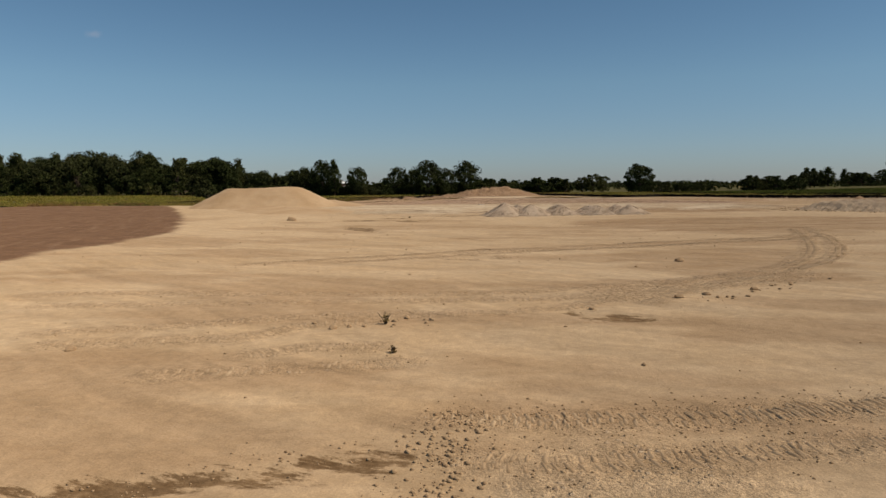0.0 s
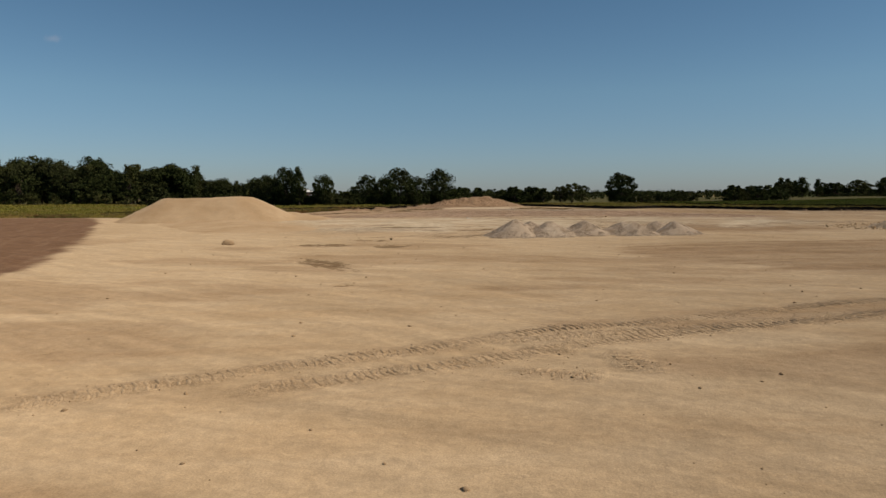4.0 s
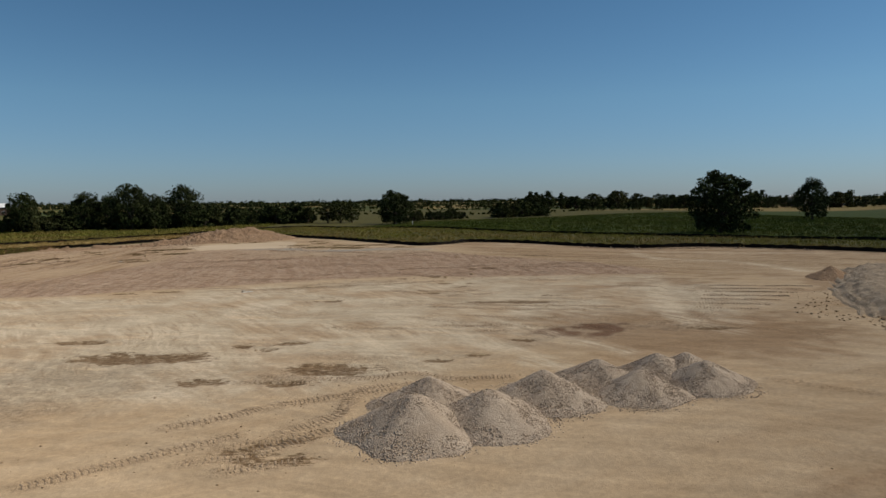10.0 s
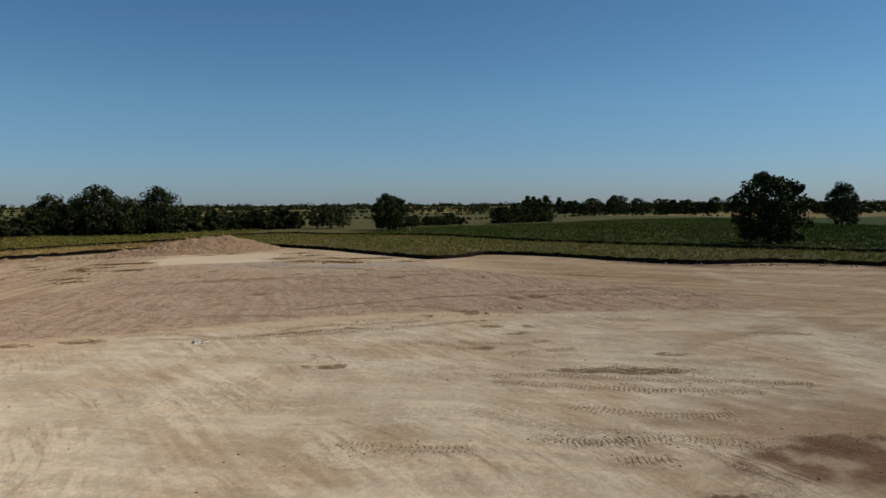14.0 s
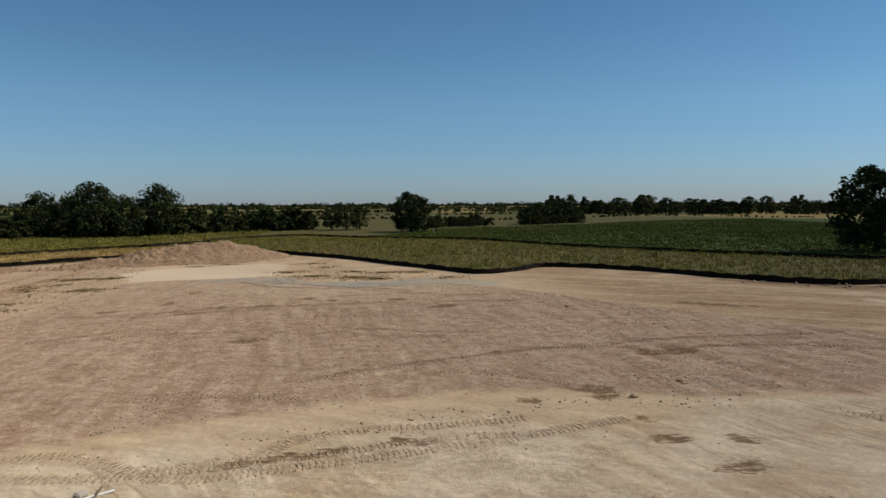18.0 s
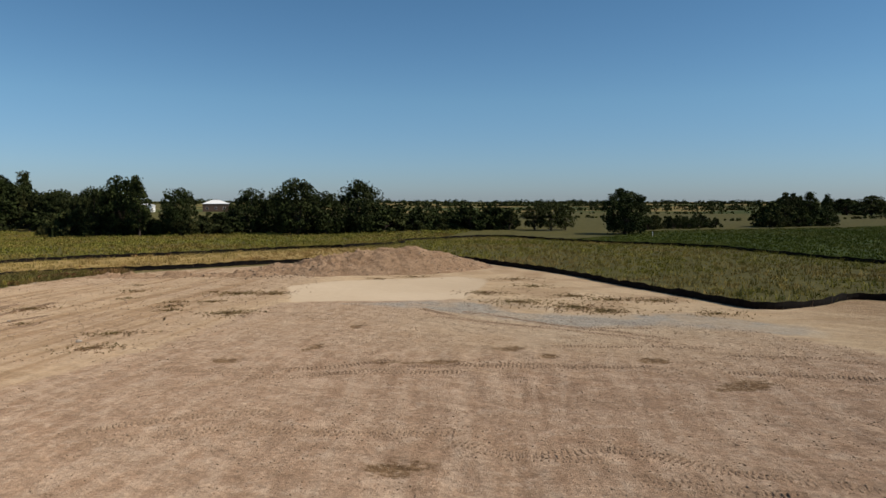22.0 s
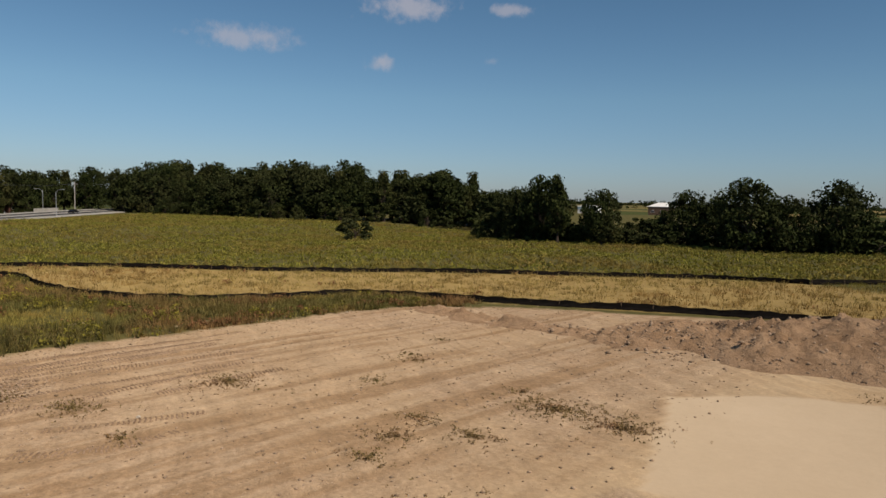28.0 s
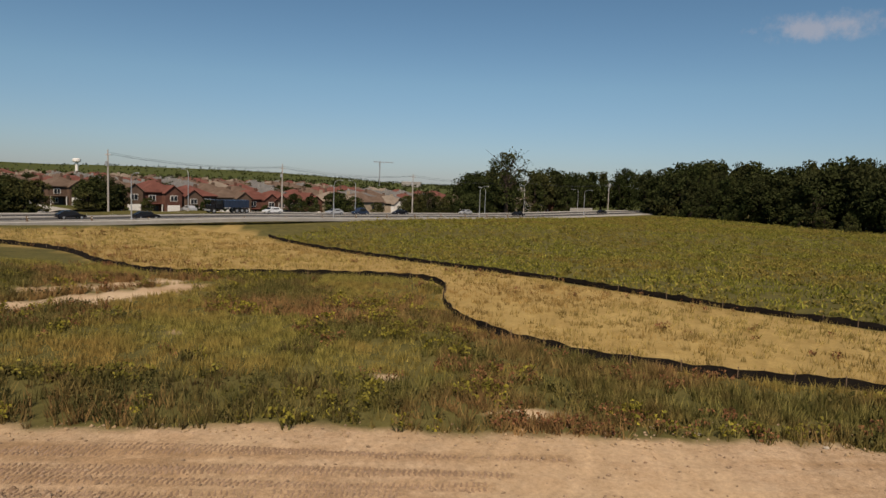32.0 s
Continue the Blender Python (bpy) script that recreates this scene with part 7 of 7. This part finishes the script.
# the row that faces the road
for which, s in [(1, 62.0), (2, 33.6), (0, 24.6), (1, 15.6), (2, 6.4), (0, -1.4), (1, -8.6), (0, -15.6)]:
    put_house(which, s, 25.0)
for which, s, n, turn in [(3, -31.0, 27.0, 90), (5, -41.0, 27.0, 90), (3, -51.0, 25.0, 0), (4, -52.5, 38.0, 90), (4, -63.0, 36.0, 0), (5, -74.0, 30.0, 0), (2, -88.0, 30.0, 0), (3, -120.0, 27.0, 0), (5, -131.0, 28.0, 0), (0, -143.0, 27.0, 0)]:
    put_house(which, s, n, turn)
# the streets behind
for r in range(7):
    n = 58.0 + 31.0 * r + (9 if r % 2 else 0)
    for i, s in enumerate(np.arange(-130 - 8 * r, 75 + 10 * r, 10.2)):
        if abs(s - 46) < 6 or rng_h.random() < 0.10 + 0.02 * r:
            continue
        put_house(int(rng_h.choice([0, 1, 2, 2, 3, 4, 5])), s + rng_h.normal(0, 0.5), n, 180 if r % 2 else 0, 0.97 + 0.06 * rng_h.random())
# the side street
verts, faces = [], []
for i, n in enumerate(np.arange(12.8, 210, 10)):
    for off in (-4.2, 4.2):
        x, y, z = by_road(46.0 + off, n)
        verts.append((x, y, z + 0.40))
    if i:
        faces.append((2 * i - 2, 2 * i - 1, 2 * i + 1, 2 * i))
tagged(new("street", mesh_of("street", verts, faces, M_CONCRETE)), "pale worn side street running into the estate", "road", kind="structure")
for which, s, n in [(1, 48.0, 40.0), (0, 44.0, 55.0), (2, 43.8, 72.0), (1, 48.2, 90.0), (2, 22.0, 17.5), (1, 12.0, 18.0), (0, -4.0, 18.0)]:
    copy_thing(cars[which], stand(cars[which], s, n, 90, 0.42))
# front garden trees and shrubs
for kind, s, n, h in [("maple", 52.0, 20.0, 7.5), ("maple", 41.0, 22.0, 8.0), ("maple", 57.0, 24.0, 8.0), ("maple", 38.5, 26.0, 7.0), ("bush", 10.0, 17.0, 2.6), ("bush_b", 2.0, 18.0, 3.0), ("maple", -20.5, 20.0, 7.5), ("maple", -24.0, 22.0, 8.0), ("maple", -27.5, 19.0, 6.5), ("maple", -36.0, 19.0, 5.0), ("maple", -46.5, 17.5, 5.5), ("bush", -57.0, 17.0, 3.2), ("maple", -69.0, 20.0, 8.5), ("maple", -74.0, 18.0, 8.0), ("maple", -80.0, 20.0, 9.0), ("oak_b", -96.0, 24.0, 11.0), ("bush", -112.0, 17.0, 3.0), ("bush_b", -118.0, 18.0, 2.6), ("maple", -137.0, 19.0, 8.0), ("bush", -126.0, 17.5, 3.4), ("maple", 63.0, 18.0, 8.0), ("maple", 31.5, 17.0, 3.4), ("bush", 20.5, 18.0, 2.4), ("bush", 55.0, 16.0, 3.2)]:
    x, y, z = by_road(s, n)
    plant(kind, x, y, h, group="garden trees and shrubs")
for kind, s, n, h in [("maple", 66.0, 20.0, 9.0), ("oak_b", 61.0, 17.5, 8.5), ("maple", 57.5, 17.0, 7.5), ("maple", 69.0, 26.0, 9.5), ("oak_b", 55.0, 28.0, 8.0), ("maple", 43.0, 18.0, 7.0), ("oak_b", 40.0, 19.0, 8.0), ("maple", 37.0, 18.5, 6.5), ("bush", 18.5, 16.5, 3.4), ("bush_b", 15.5, 16.5, 3.2), ("maple", -6.5, 18.5, 6.5), ("maple", -11.5, 18.0, 6.0)]:
    x, y, z = by_road(s, n)
    plant(kind, x, y, h, group="garden trees and shrubs")
for kind, s, n, h in [("maple", -45.0, 16.0, 6.5), ("maple", -49.5, 16.5, 7.5), ("oak_b", -54.5, 17.0, 8.0), ("maple", -60.0, 16.5, 7.0), ("bush", -66.0, 15.5, 4.0), ("bush", -77.0, 15.5, 5.0), ("bush_b", -82.0, 15.5, 5.0), ("maple", -88.0, 17.0, 9.0), ("oak_b", -93.0, 19.0, 10.0), ("maple", -108.0, 19.0, 7.0), ("bush", -104.0, 17.0, 4.0), ("maple", -100.0, 24.0, 9.0)]:
    x, y, z = by_road(s, n)
    plant(kind, x, y, h, group="garden trees and shrubs")
for i in range(230):
    x, y, z = by_road(float(rng_h.uniform(-150, 110)), float(rng_h.uniform(38, 250)))
    plant("maple" if i % 4 else "oak_b", x, y, float(rng_h.uniform(4.0, 7.5)), group="trees of the estate")

# ---- far buildings ----
def low_building(x, y, w, d, h, turn, roof_material, wall_material, label, rise=0.0):
    root = tagged(new("building"), label, "building")
    part("wall", box_bm((-w / 2, -d / 2, -1, w / 2, d / 2, h), bevel=0.03), wall_material, root)
    part("roof", hip_roof(-w / 2, -d / 2, w / 2, d / 2, h + 0.1, max(rise, 0.25), 0.5), roof_material, root)
    k = max(3, int(w / 5))
    for i in range(k):
        xx = -w / 2 + (i + 0.5) * w / k
        win = part("window", box_bm((xx - 0.9, -d / 2 - 0.06, h * 0.3, xx + 0.9, -d / 2 + 0.01, h * 0.3 + 1.5), bevel=0.02), M_TRIM, root)
        part("pane", box_bm((xx - 0.8, -d / 2 - 0.08, h * 0.3 + 0.1, xx + 0.8, -d / 2 - 0.055, h * 0.3 + 1.4)), M_GLASS, win)
    root.matrix_basis = pose(x, y, float(land(x, y)), 0, 0, turn)
    return root


low_building(-187.0, 575.0, 17.0, 12.0, 5.6, 18, M_WHITEROOF, M_BRICKS[1], "brown brick building with a pale hipped roof among trees", 2.6)
low_building(-292.0, 520.0, 30.0, 16.0, 9.5, 20, M_WHITEROOF, M_BRICKS[2], "large pale flat-roofed building behind the trees")
low_building(-232.0, 560.0, 14.0, 9.0, 4.6, 12, M_WHITEROOF, M_TRIM, "pale low building half hidden by trees", 1.2)
low_building(398.0, 505.0, 22.0, 11.0, 7.5, 40, M_WHITEROOF, M_BRICKS[3], "farm shed with a white metal roof beyond the field", 3.0)
low_building(428.0, 486.0, 16.0, 9.0, 4.5, 40, M_WHITEROOF, M_TRIM, "low white farm building beyond the field", 1.6)
for x, y, w, h in [(-1180.0, 330.0, 60.0, 22.0), (-1150.0, 420.0, 70.0, 16.0), (-1300.0, 240.0, 50.0, 20.0), (-1120.0, 560.0, 80.0, 15.0), (-1080.0, 640.0, 60.0, 17.0)]:
    low_building(x, y, 0.7 * w, 20.0, 0.5 * h, 80, M_WHITEROOF, M_CONCRETE, "distant pale block on the skyline")


def water_tower(x, y, height):
    root = tagged(new("water_tower"), "white water tower on the skyline", "water tower")
    part("stem", tube_bm([(0, 0, -1), (0, 0, height * 0.75)], [3.2, 2.6], 16), M_TRIM, root)
    part("tank", tube_bm([(0, 0, height * 0.72), (0, 0, height * 0.8), (0, 0, height * 0.95), (0, 0, height)], [3, 8, 8, 5], 20), M_TRIM, root)
    root.matrix_basis = pose(x, y, float(land(x, y)))


water_tower(-1480.0, -420.0, 30.0)
crane = tagged(new("tower_crane"), "distant tower crane over the skyline", "crane")
part("mast", box_bm((-0.8, -0.8, 0, 0.8, 0.8, 44)), M_STEEL, crane)
part("jib", box_bm((-0.6, -12, 42, 0.6, 26, 43.4)), M_STEEL, crane)
crane.matrix_basis = pose(-1280.0, 180.0, float(land(-1280.0, 180.0)), 0, 0, 20)
